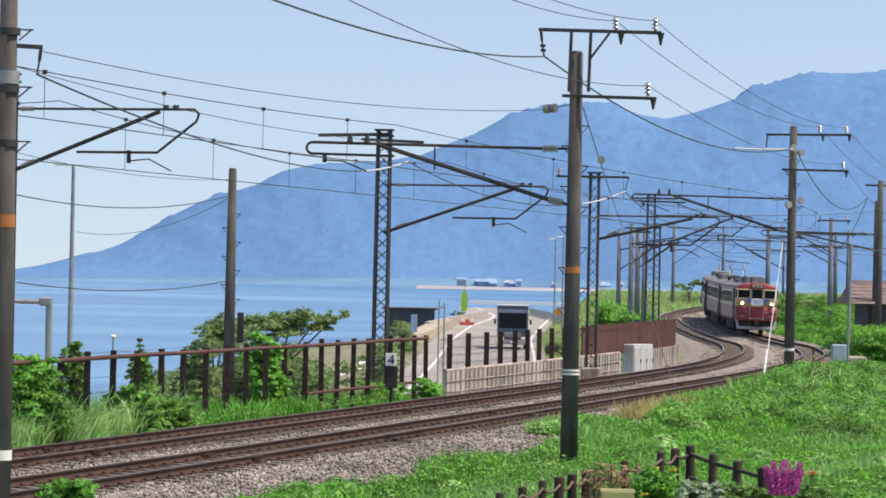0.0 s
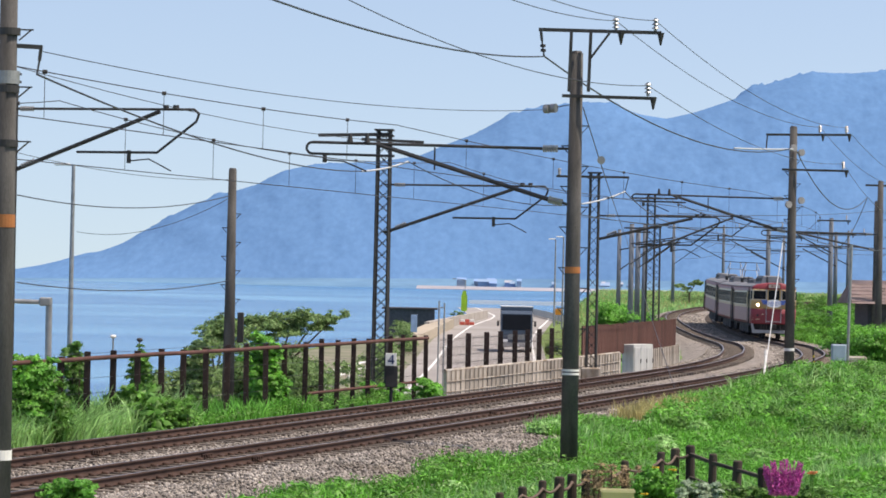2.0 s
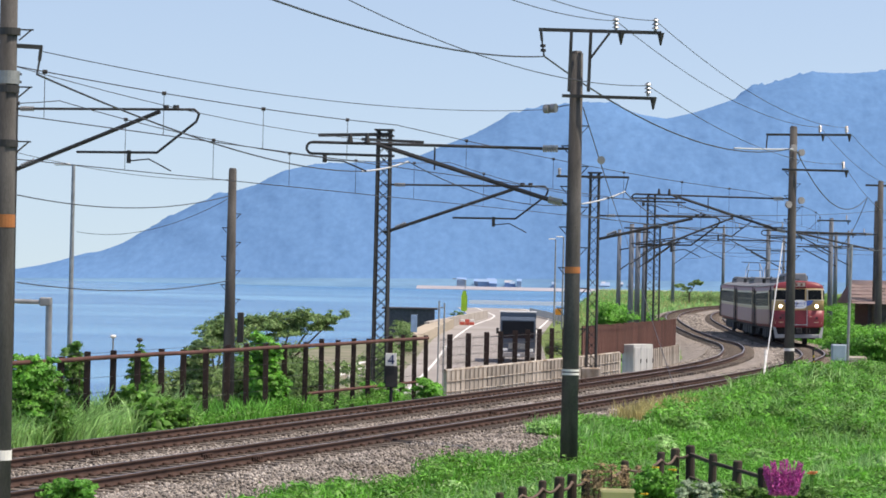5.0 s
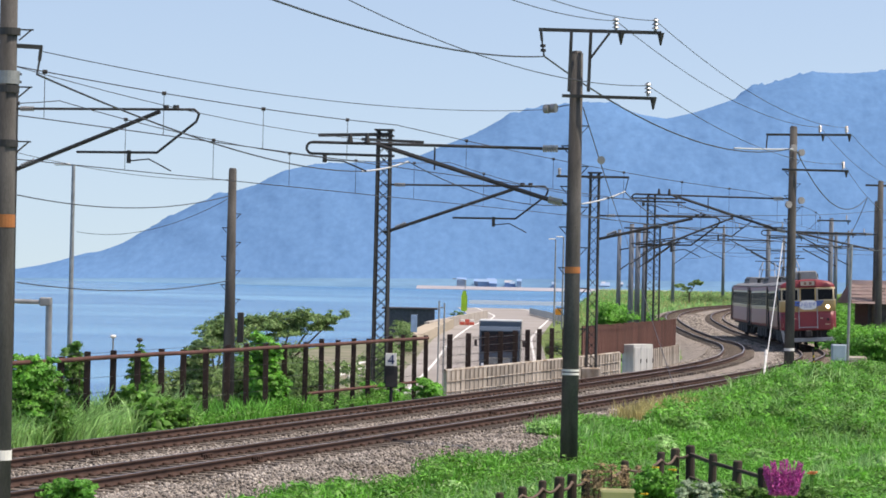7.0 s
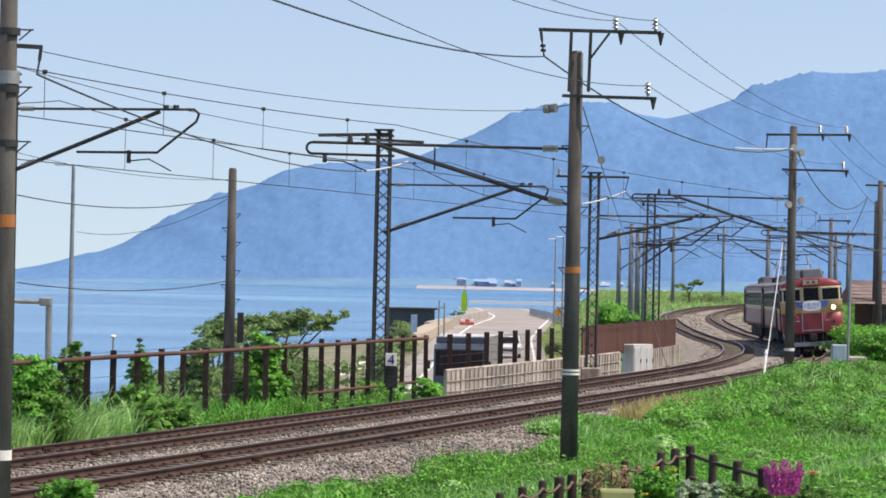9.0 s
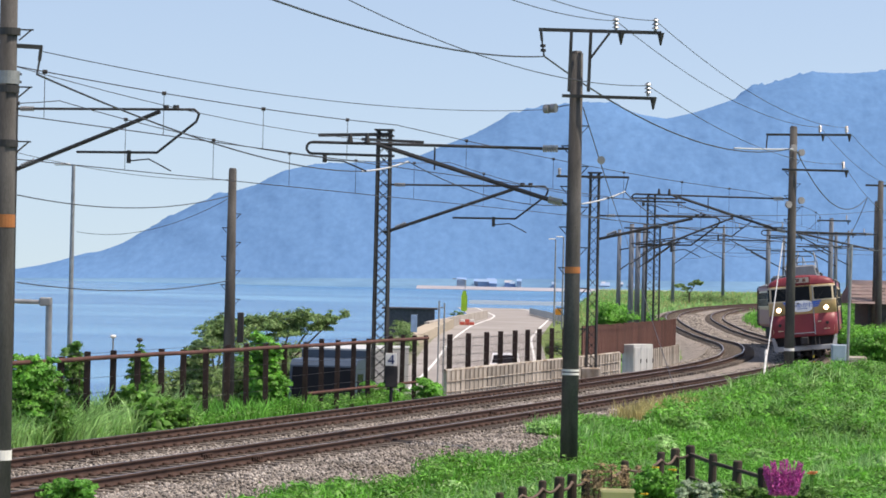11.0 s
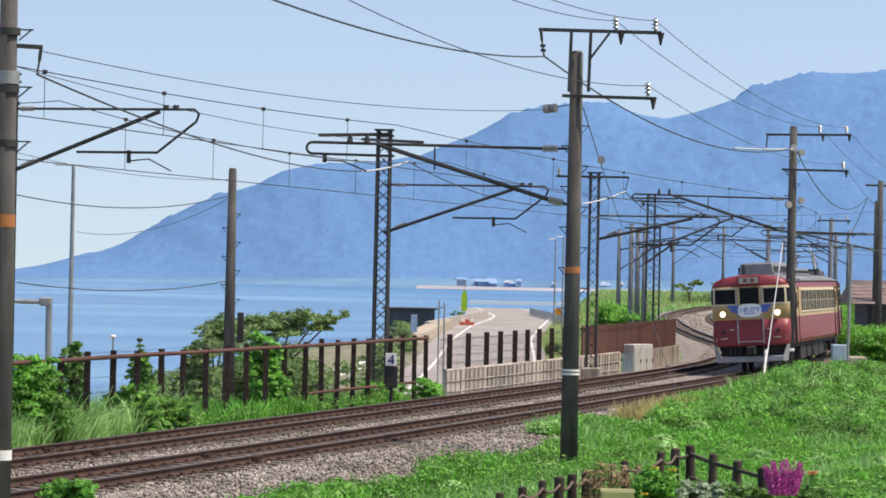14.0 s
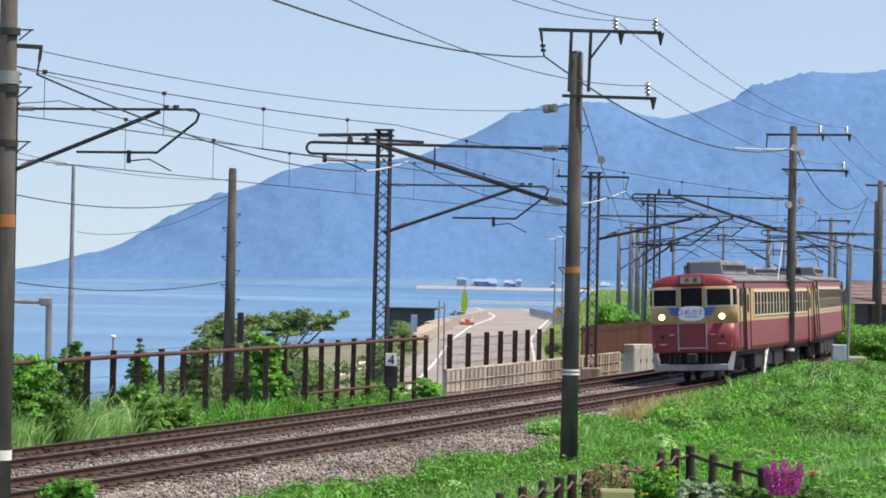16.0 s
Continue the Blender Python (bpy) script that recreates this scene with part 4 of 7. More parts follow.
# poles farther down the line, landward side, with plain crossarms
for base, top, r in (((26.40, 215.00, 0.23), (26.39, 215.00, 8.00), 0.20), ((29.85, 240.00, 2.22), (29.86, 240.00, 7.50), 0.17), ((25.75, 250.00, 0.94), (25.65, 250.00, 8.09), 0.22),
                     ((33.61, 262.00, 2.36), (33.63, 262.00, 7.98), 0.15), ((28.28, 262.00, 1.54), (28.35, 262.00, 7.49), 0.12), ((31.98, 360.00, 1.10), (32.04, 360.00, 10.00), 0.20)):
    p = concrete_pole(base, top, r, r * 0.75, mat=M_CONCRETE_HAZED)
    D = base[1]
    k = D / 5595
    crossarm(p, (top[0] - 26 * k, D - 0.3, top[2] - 3 * k), (top[0] + 34 * k, D - 0.3, top[2] - 3 * k), 0.10)
    crossarm(p, (top[0] - 70 * k, D - 0.3, top[2] - 26 * k), (top[0] + 10 * k, D - 0.3, top[2] - 27 * k), 0.10)
    crossarm(p, (top[0] - 60 * k, D - 0.3, top[2] - 30 * k), (top[0], D - 0.3, top[2] - 60 * k), 0.08)
    pin(p, (top[0] + 26 * k, D - 0.3, top[2] - 2 * k), 0.35)
# seaward poles bunched far along the curve
for base, top, r in (((11.16, 200.00, 1.43), (11.20, 200.00, 6.69), 0.15), ((11.34, 190.00, 0.36), (11.27, 190.00, 6.88), 0.18), ((12.04, 195.00, 1.33), (12.03, 195.00, 6.73), 0.18),
                     ((12.76, 200.00, 0.21), (12.80, 200.00, 7.08), 0.15), ((25.19, 345.00, 0.30), (25.22, 345.00, 9.75), 0.20)):
    p = concrete_pole(base, top, r, r * 0.8, group="seaward poles", label="concrete pole down the line, paled and blued for haze", mat=M_CONCRETE_HAZED)
    k = base[1] / 5595
    crossarm(p, (top[0] - 12 * k, base[1] - 0.25, top[2] - 6 * k), (top[0] + 22 * k, base[1] - 0.25, top[2] - 6 * k), 0.09)
    crossarm(p, (top[0], base[1] - 0.25, top[2] - 34 * k), (top[0] + 75 * k, base[1] - 0.25, top[2] - 22 * k), 0.07)
    crossarm(p, (top[0], base[1] - 0.25, top[2] - 70 * k), (top[0] + 60 * k, base[1] - 0.25, top[2] - 26 * k), 0.07)

# the older pole among the weeds by the sea
OLD = concrete_pole((-6.71, 100.00, -0.39), (-6.61, 100.00, 6.75), 0.20, 0.125, steps=True, label="dark old concrete pole with step bolts by the seaward fence")
bm = bmesh.new()
box(bm, (0.2, 0.2, 0.95), (-6.34, 99.70, 1.77), bevel=0.02)
part("junction_box", bm, M_TRAIN_DARK, OLD, "black junction box", world=True)

# seaward masts
MAST_Z = lattice_mast((-10.25, 74.00, -0.44), 8.05, 0.34, -20)
far_bracket(MAST_Z, (-10.34, 74.00, 6.46), -20, 7.23, 5.72, 4.75)
MAST_A = lattice_mast((-1.89, 98.00, -0.11), 8.02, 0.42, 8)
far_bracket(MAST_A, (-1.93, 98.00, 5.39), 8, 6.33, 4.84, 5.2)
crossarm(MAST_A, (-3.94, 98.00, 7.82), (-1.72, 98.00, 7.89), 0.10)
crossarm(MAST_A, (-2.59, 97.70, 7.71), (-0.66, 97.70, 7.65), 0.09)
MAST_B = lattice_mast((5.38, 113.00, 0.23), 7.34, 0.34, 33)
far_bracket(MAST_B, (5.41, 113.00, 5.44), 33, 5.81, 4.96, 4.4)
crossarm(MAST_B, (3.99, 112.70, 7.18), (6.59, 112.70, 7.19), 0.08)
bm = bmesh.new()
insulator(bm, (4.09, 112.70, 7.22), 0.09, 0.25)
part("insulator", bm, M_PORCELAIN, MAST_B, world=True)
bm = bmesh.new()
bar(bm, (6.57, 112.70, 7.19), (6.46, 112.70, 6.71), 0.03)
part("hanger", bm, M_STEEL_DARK, MAST_B, world=True)
MAST_C = lattice_mast((10.71, 163.00, 0.01), 8, 0.42, 72)
far_bracket(MAST_C, (10.78, 163.00, 6.36), 72, 6.92, 5.2, 5.0)
crossarm(MAST_C, (9.65, 162.60, 7.76), (12.03, 162.60, 7.78), 0.09)
MAST_D = lattice_mast((12.54, 185.00, 0.14), 6.82, 0.36, 90)


# ---- wires ----
def catenary(track, s0, s1, z_contact, z_mess, dip, step=5.0, bays=((-30, -9), (-9, 38), (38, 86), (86, 134), (134, 190))):
    """Contact wire, messenger and droppers over one track."""
    for a, b in bays:
        s = np.linspace(a, b, 17)
        side = far_track(s) if track is None else track
        c = along(s, side, np.interp(s, [-30, 40, 190], z_contact))
        t = (s - a) / (b - a)
        m = along(s, side, np.interp(s, [-30, 40, 190], z_mess) - 4 * dip * t * (1 - t))
        cable("contact_wire", c, 0.010, label="dark contact wire over the track", category="overhead wire", group="overhead wires")
        w = cable("messenger_wire", m, 0.010, label="sagging messenger wire over the track", category="overhead wire", group="overhead wires")
        if b > 90:
            continue
        for k in range(2, 16, 3):
            cable("dropper", [m[k], (m[k] + c[k]) / 2, c[k]], 0.006, parent=w, seg=4)
            bm = bmesh.new()
            rod(bm, (m[k][0] - 0.04, m[k][1], m[k][2]), (m[k][0] + 0.04, m[k][1], m[k][2]), 0.036, seg=8)
            part("dropper_clip", bm, M_STEEL_DARK, w)


catenary(0.2, -30, 190, (6.15, 5.75, 5.5), (7.1, 6.75, 6.4), 0.18, bays=((-38, -9), (-9, 38), (38, 86), (86, 134), (134, 190)))
catenary(None, -30, 190, (5.72, 5.45, 5.3), (7.0, 6.5, 6.2), 0.4, bays=((-36, -20), (-20, 8), (8, 38), (38, 72), (72, 110), (110, 190)))


def span(a, b, drop, r=0.009, mat=None, label="dark power line strung between poles"):
    return cable("power_line", sag(a, b, drop, 20), r, mat, label=label, category="power line", group="power lines")


span((-2.53, 40.00, 7.07), (2.12, 70.00, 8.43), 0.24, 0.016)
span((-1.67, 46.00, 7.61), (4.45, 70.00, 7.83), 0.36)
span((0.68, 50.00, 8.02), (3.73, 70.00, 9.26), 0.1)
span((1.04, 50.00, 8.13), (4.61, 70.00, 9.28), 0.12)
span((3.73, 70.00, 9.26), (14.13, 119.00, 9.44), 0.55)
span((4.62, 70.00, 9.27), (15.11, 119.00, 9.44), 0.55)
span((4.48, 70.00, 7.83), (15.01, 119.00, 8.08), 0.5)
span((2.15, 70.00, 8.44), (13.10, 119.00, 8.63), 0.85, 0.020)
span((13.05, 118.50, 8.57), (10.07, 110.00, 8.20), 0.02, 0.03, M_WIRE_PALE, "pale insulating cover on a feeder cable")
span((14.13, 119.00, 9.42), (23.69, 165.00, 8.79), 0.5)
span((15.11, 119.00, 9.42), (25.17, 165.00, 8.82), 0.5)
span((15.01, 119.00, 8.08), (24.03, 165.00, 6.97), 0.5)
span((13.23, 119.00, 8.57), (22.09, 165.00, 8.11), 1.3, 0.022)
span((22.11, 165.00, 8.11), (27.36, 220.00, 6.06), 0.6, 0.02)
span((-5.63, 44.00, 6.52), (2.14, 70.00, 7.25), 0.28, 0.007)
span((-5.71, 44.00, 6.20), (-2.52, 96.00, 6.66), 0.35, 0.016)
span((-2.52, 96.00, 6.66), (-1.14, 98.00, 7.06), 0.06, 0.03, M_WIRE_PALE, "pale insulating cover on a feeder cable")
span((-1.14, 98.00, 7.06), (4.85, 111.00, 6.17), 0.5, 0.016)
span((4.85, 111.00, 6.17), (6.46, 113.00, 6.69), 0.06, 0.03, M_WIRE_PALE, "pale insulating cover on a feeder cable")
span((6.46, 113.00, 6.69), (12.09, 163.00, 6.54), 0.3, 0.02)
span((-10.00, 74.00, 5.21), (-6.75, 100.00, 5.94), 0.35, 0.014)
span((-9.95, 74.00, 3.16), (-6.77, 100.00, 3.24), 0.25, 0.014)
span((-10.02, 74.00, 6.20), (-6.76, 100.00, 6.44), 0.2, 0.008)
span((-13.93, 120.00, 4.93), (-6.77, 100.00, 5.87), 0.5, 0.01)
span((-8.16, 60.00, 7.32), (-0.84, 98.00, 7.64), 0.3, 0.009)
span((3.04, 70.00, 7.32), (9.25, 160.00, 5.71), 0.1, 0.014)
span((9.25, 160.00, 5.71), (7.81, 105.00, -0.08), 0.1, 0.014)
span((3.04, 70.00, 4.94), (13.08, 119.00, 5.91), 0.3, 0.01)
for a, b in (((12.08, 163.00, 7.03), (36.36, 260.00, 9.77)), ((10.92, 163.00, 6.51), (23.11, 165.00, 5.47)), ((14.49, 200.00, 6.33), (36.43, 260.00, 6.06)), ((24.99, 300.00, 6.42), (33.52, 262.00, 6.57)),
             ((11.77, 163.00, 7.70), (13.08, 119.00, 5.49)), ((13.08, 119.00, 5.49), (22.88, 165.00, 5.38)), ((23.85, 232.00, 7.55), (22.86, 165.00, 6.21)), ((21.26, 290.00, 8.38), (23.87, 232.00, 6.51))):
    span(a, b, 0.25, 0.018)
# guy wire beside the second pole, with its white sleeve
GUY = cable("guy_wire", [(12.69, 118.00, 5.04), (12.19, 116.00, 2.62), (11.57, 113.00, 0.08)], 0.022, M_WIRE_PALE, label="pale guy wire with a white lower sleeve", category="guy wire")
bm = bmesh.new()
rod(bm, (11.69, 113.60, 0.95), (11.57, 113.00, 0.08), 0.04)
rod(bm, (11.72, 113.70, 1.11), (11.69, 113.60, 0.95), 0.06)
part("guy_sleeve", bm, M_WHITE, GUY, "white plastic guy sleeve")


# ---- rusty fence beside the far track ----
def post_section(bm, z0, z1, w=0.13, d=0.14):
    """An H-section steel post."""
    t = 0.018
    h = z1 - z0
    box(bm, (t * 1.4, d, h), (0, 0, (z0 + z1) / 2))
    for sy in (-d / 2, d / 2):
        box(bm, (w, t, h), (0, sy, (z0 + z1) / 2))
    return bm


def seaward_fence():
    o = -6.6
    base = along(-13.5, o, -0.6)
    f = thing("steel_fence", Matrix.Translation(base), "rusty brown steel post fence with a pipe top rail", "fence")
    inv = f.matrix_basis.inverted()
    first = None
    s_list = [-16.9, -15.4, -13.8, -12.3, -10.7, -9.15, -7.55, -6.0, -4.55, -2.9, -1.4, 0.15, 1.7, 3.25, 4.95, 6.45, 7.85, 9.35, 10.85, 13.05, 14.35, 15.75, 17.05]
    rnd = random.Random(5)
    for s in s_list:
        c = along(s, o, -0.75)
        m = inv @ Matrix.Translation(c) @ Matrix.Rotation(-heading(s) * 0.4, 4, "Z") @ Matrix.Rotation(rnd.uniform(-0.012, 0.012), 4, "Y")
        if first is None:
            first = part("post", post_section(bmesh.new(), 0, 2.36, 0.125, 0.13), M_RUST_FENCE, f, "rusted H-section post")
            first.matrix_basis = m
        else:
            twin(first, m @ Matrix.Translation((0, 0, rnd.uniform(-0.04, 0.05))), f)
    s = np.arange(-17.5, 17.4, 0.7)
    pipe = along(s, o + 0.11, 1.50 + 0.012 * wave(s * 2, s * 0))
    ob = cable("top_rail", pipe, 0.052, M_RUST_RAIL, parent=f, seg=8)
    ob.matrix_parent_inverse = inv
    tagged(ob, "red-brown rusted pipe rail")
    s = np.arange(5, 17.4, 0.7)
    ob = cable("bottom_rail", along(s, o + 0.06, 0.16), 0.045, M_RUST_RAIL, parent=f, seg=6)
    ob.matrix_parent_inverse = inv
    for up in (0.35, 0.7, 1.05, 1.62):
        s = np.arange(-17.5, 17.4, 0.7)
        ob = cable("fence_wire", along(s, o + 0.03, up + 0.02 * wave(s * 3, s * 0 + up)), 0.005, M_WIRE, parent=f, seg=4)
        ob.matrix_parent_inverse = inv


seaward_fence()


def wall_fence():
    """Concrete plank wall with steel posts above it."""
    o = -5.4
    base = along(15.5, o, -0.6)
    w = thing("retaining_wall", Matrix.Translation(base), "low stained concrete plank wall with rusty steel posts above", "wall", kind="structure")
    inv = w.matrix_basis.inverted()
    bm0 = bmesh.new()
    box(bm0, (0.515, 0.08, 1.0), (0, 0, 0.5), bevel=0.015)
    box(bm0, (0.03, 0.11, 1.02), (-0.245, -0.01, 0.5), bevel=0.008)
    first = None
    rnd = random.Random(8)
    s = 15.3
    k = 0
    while s < 57.3:
        if not 41.0 < s < 45.6:
            m = inv @ Matrix.Translation(along(s, o + rnd.uniform(-0.01, 0.01), -0.45 + rnd.uniform(-0.02, 0.01))) @ Matrix.Rotation(radians(90) - heading(s), 4, "Z")
            if first is None:
                first = part("plank", bm0, M_PLANK, w, "stained concrete plank")
                first.matrix_basis = m
            else:
                twin(first, m, w)
        s += 0.545
        k += 1
    sa = np.arange(15.0, 41.2, 0.6)
    ob = cable("coping", along(sa, o, 0.56), 0.05, M_PLANK, parent=w, seg=6)
    ob.matrix_parent_inverse = inv
    for up in (0.22, -0.10):
        ob = cable("wall_rail", along(sa, o + 0.06, up), 0.016, M_PLANK, parent=w, seg=5)
        ob.matrix_parent_inverse = inv
    first = None
    for s in [16.05, 18.25, 20.5, 22.3, 24.25, 26.0, 27.7, 29.6, 31.6, 33.6, 35.4]:
        m = inv @ Matrix.Translation(along(s, o - 0.16, -0.5)) @ Matrix.Rotation(-heading(s) * 0.4, 4, "Z")
        if first is None:
            first = part("post", post_section(bmesh.new(), 0, 2.16, 0.155, 0.15), M_RUST_FENCE, w, "rusted H-section post")
            first.matrix_basis = m
        else:
            twin(first, m, w)
    for up in (1.5, 1.25, 1.0, 0.75):
        ob = cable("fence_wire", along(sa, o - 0.16, up), 0.008, M_WIRE, parent=w, seg=4)
        ob.matrix_parent_inverse = inv
    v, f = [], []
    for s in np.arange(15.2, 36.0, 0.11):
        a = along(s, o - 0.24, 0.50)
        k = len(v)
        for dz in (0.0, 1.06):
            v += [(a[0] - 0.0025, a[1], a[2] + dz), (a[0] + 0.0025, a[1], a[2] + dz), (a[0], a[1] + 0.005, a[2] + dz)]
        f += [(k, k + 1, k + 4, k + 3), (k + 1, k + 2, k + 5, k + 4), (k + 2, k, k + 3, k + 5)]
    net = mesh_object("wire_net", v, f, M_RUST_RAIL, w, "fine rusty wire net behind the posts")
    net.matrix_parent_inverse = inv
    tagged(net, kind="stuff")
    # the rust-brown sheets round the curve
    bm0 = bmesh.new()
    for j in range(4):
        box(bm0, (0.13, 0.03 if j % 2 else 0.06, 1.15), (-0.195 + 0.13 * j, 0, 0.575))
    first = None
    s = 34.6
    while s < 57.3:
        m = inv @ Matrix.Translation(along(s, o - 0.10, 0.52 + rnd.uniform(-0.02, 0.02))) @ Matrix.Rotation(radians(90) - heading(s), 4, "Z")
        if first is None:
            first = part("sheet", bm0, M_RUST_SHEET, w, "rust-brown corrugated sheet")
            first.matrix_basis = m
        else:
            twin(first, m, w)
        s += 0.53


wall_fence()


# relay cabinet set into the wall
M_CABINET = material("cabinet_grey_paint", (0.50, 0.52, 0.50), 0.6, var=0.15, scale=2, fine=12, stretch=(4, 4, 0.4))


def relay_cabinet():
    c = along(43.3, -5.1, -0.45)
    t = thing("relay_cabinet", Matrix.Translation(c) @ Matrix.Rotation(radians(78) - heading(43), 4, "Z"), "pale grey steel lineside cabinet set into the wall", "cabinet")
    bm = bmesh.new()
    box(bm, (1.95, 0.5, 1.30), (0, 0, 0.65), bevel=0.02)
    part("body", bm, M_CABINET, t)
    for x in (-0.63, 0.0, 0.63):
        bm = bmesh.new()
        box(bm, (0.60, 0.03, 1.18), (x, -0.262, 0.6), bevel=0.008)
        d = part("door", bm, M_CABINET, t, "grey steel door")
        bm = bmesh.new()
        box(bm, (0.03, 0.04, 0.16), (x + 0.28, -0.29, 0.65))
        part("handle", bm, M_STEEL_DARK, d)


relay_cabinet()


# number plate board on the mast by the fence
bm = bmesh.new()
box(bm, (0.32, 0.02, 0.36), (0, 0, 0.18), bevel=0.008)
plate = part("number_sign", bm, M_WHITE)
plate.matrix_basis = Matrix.Translation((-1.43, 91.00, 0.91))
tagged(plate, "small white mast sign with a black number", "sign")
bm = bmesh.new()
box(bm, (0.05, 0.02, 0.26), (0.045, -0.016, 0.18))
box(bm, (0.20, 0.02, 0.045), (0.0, -0.016, 0.13))
bar(bm, (-0.09, -0.016, 0.13), (0.045, -0.016, 0.30), 0.04, 0.02)
part("numeral", bm, M_INK, plate, "black numeral four")
bm = bmesh.new()
box(bm, (0.36, 0.22, 0.62), (0.02, 0.14, -0.32), bevel=0.02)
rod(bm, (0.02, 0.14, -1.7), (0.02, 0.14, -0.5), 0.05)
part("sign_box", bm, M_TRAIN_DARK, plate, "dark box under the sign")


# lineside box by the second pole
def lineside_box():
    t = thing("equipment_box", Matrix.Translation((14.73, 117.00, 0.10)), "pale blue-grey equipment box on a steel post beside the track", "equipment box")
    bm = bmesh.new()
    box(bm, (0.54, 0.35, 0.62), (0, 0, 0.90), bevel=0.03)
    part("box", bm, material("blue_grey_paint", (0.30, 0.40, 0.48), 0.5, var=0.12), t)
    bm = bmesh.new()
    box(bm, (0.46, 0.02, 0.54), (-0.01, -0.18, 0.90), bevel=0.01)
    part("lid", bm, material("blue_grey_lid", (0.33, 0.43, 0.50), 0.5, var=0.12), t)
    bm = bmesh.new()
    rod(bm, (-0.1, 0, -0.4), (-0.1, 0, 0.6), 0.05)
    part("stand", bm, M_STEEL_DARK, t)
    bm = bmesh.new()
    rod(bm, (0.32, 0, -0.4), (0.40, 0, 4.9), 0.055)
    part("marker_post", bm, M_STEEL_GALV, t, "tall grey steel post")
    c = thing("concrete_block", Matrix.Translation((15.64, 119.00, 0.18)), "weathered brownish concrete block in the grass", "concrete block")
    bm = bmesh.new()
    box(bm, (0.75, 0.6, 0.75), (0, 0, 0.28), bevel=0.05)
    part("block", bm, M_PLANK, c)
    g = thing("grey_pipe_frame", Matrix.Translation((11.05, 146.00, -0.25)), "pale steel pipe frame beside the track curve", "pipe frame")
    bm = bmesh.new()
    rod(bm, (-0.05, 0, -0.4), (-0.05, 0, 0.72), 0.045)
    rod(bm, (-0.05, 0, 0.72), (-0.2, 0, 0.86), 0.045)
    rod(bm, (-0.42, 0, -0.4), (-0.42, 0, 0.8), 0.03)
    rod(bm, (-0.45, 0, 0.02), (0.3, 0, 0.02), 0.03)
    part("pipe", bm, material("pale_green_pipe", (0.5, 0.55, 0.48), 0.5), g)
    y = thing("striped_stake", Matrix.Translation((13.31, 112.00, 0.02)), "thin black stake with yellow stripes in the grass", "stake")
    bm = bmesh.new()
    bar(bm, (0, 0, -0.3), (-0.12, 0, 1.2), 0.06)
    part("stake", bm, M_TRAIN_DARK, y)
    for k in range(5):
        bm = bmesh.new()
        bar(bm, (-0.01 - 0.02 * k, -0.005, 0.1 + 0.2 * k), (-0.02 - 0.02 * k, -0.005, 0.18 + 0.2 * k), 0.064)
        part("stripe", bm, material("stake_yellow", (0.5, 0.38, 0.05), 0.6), y)


lineside_box()


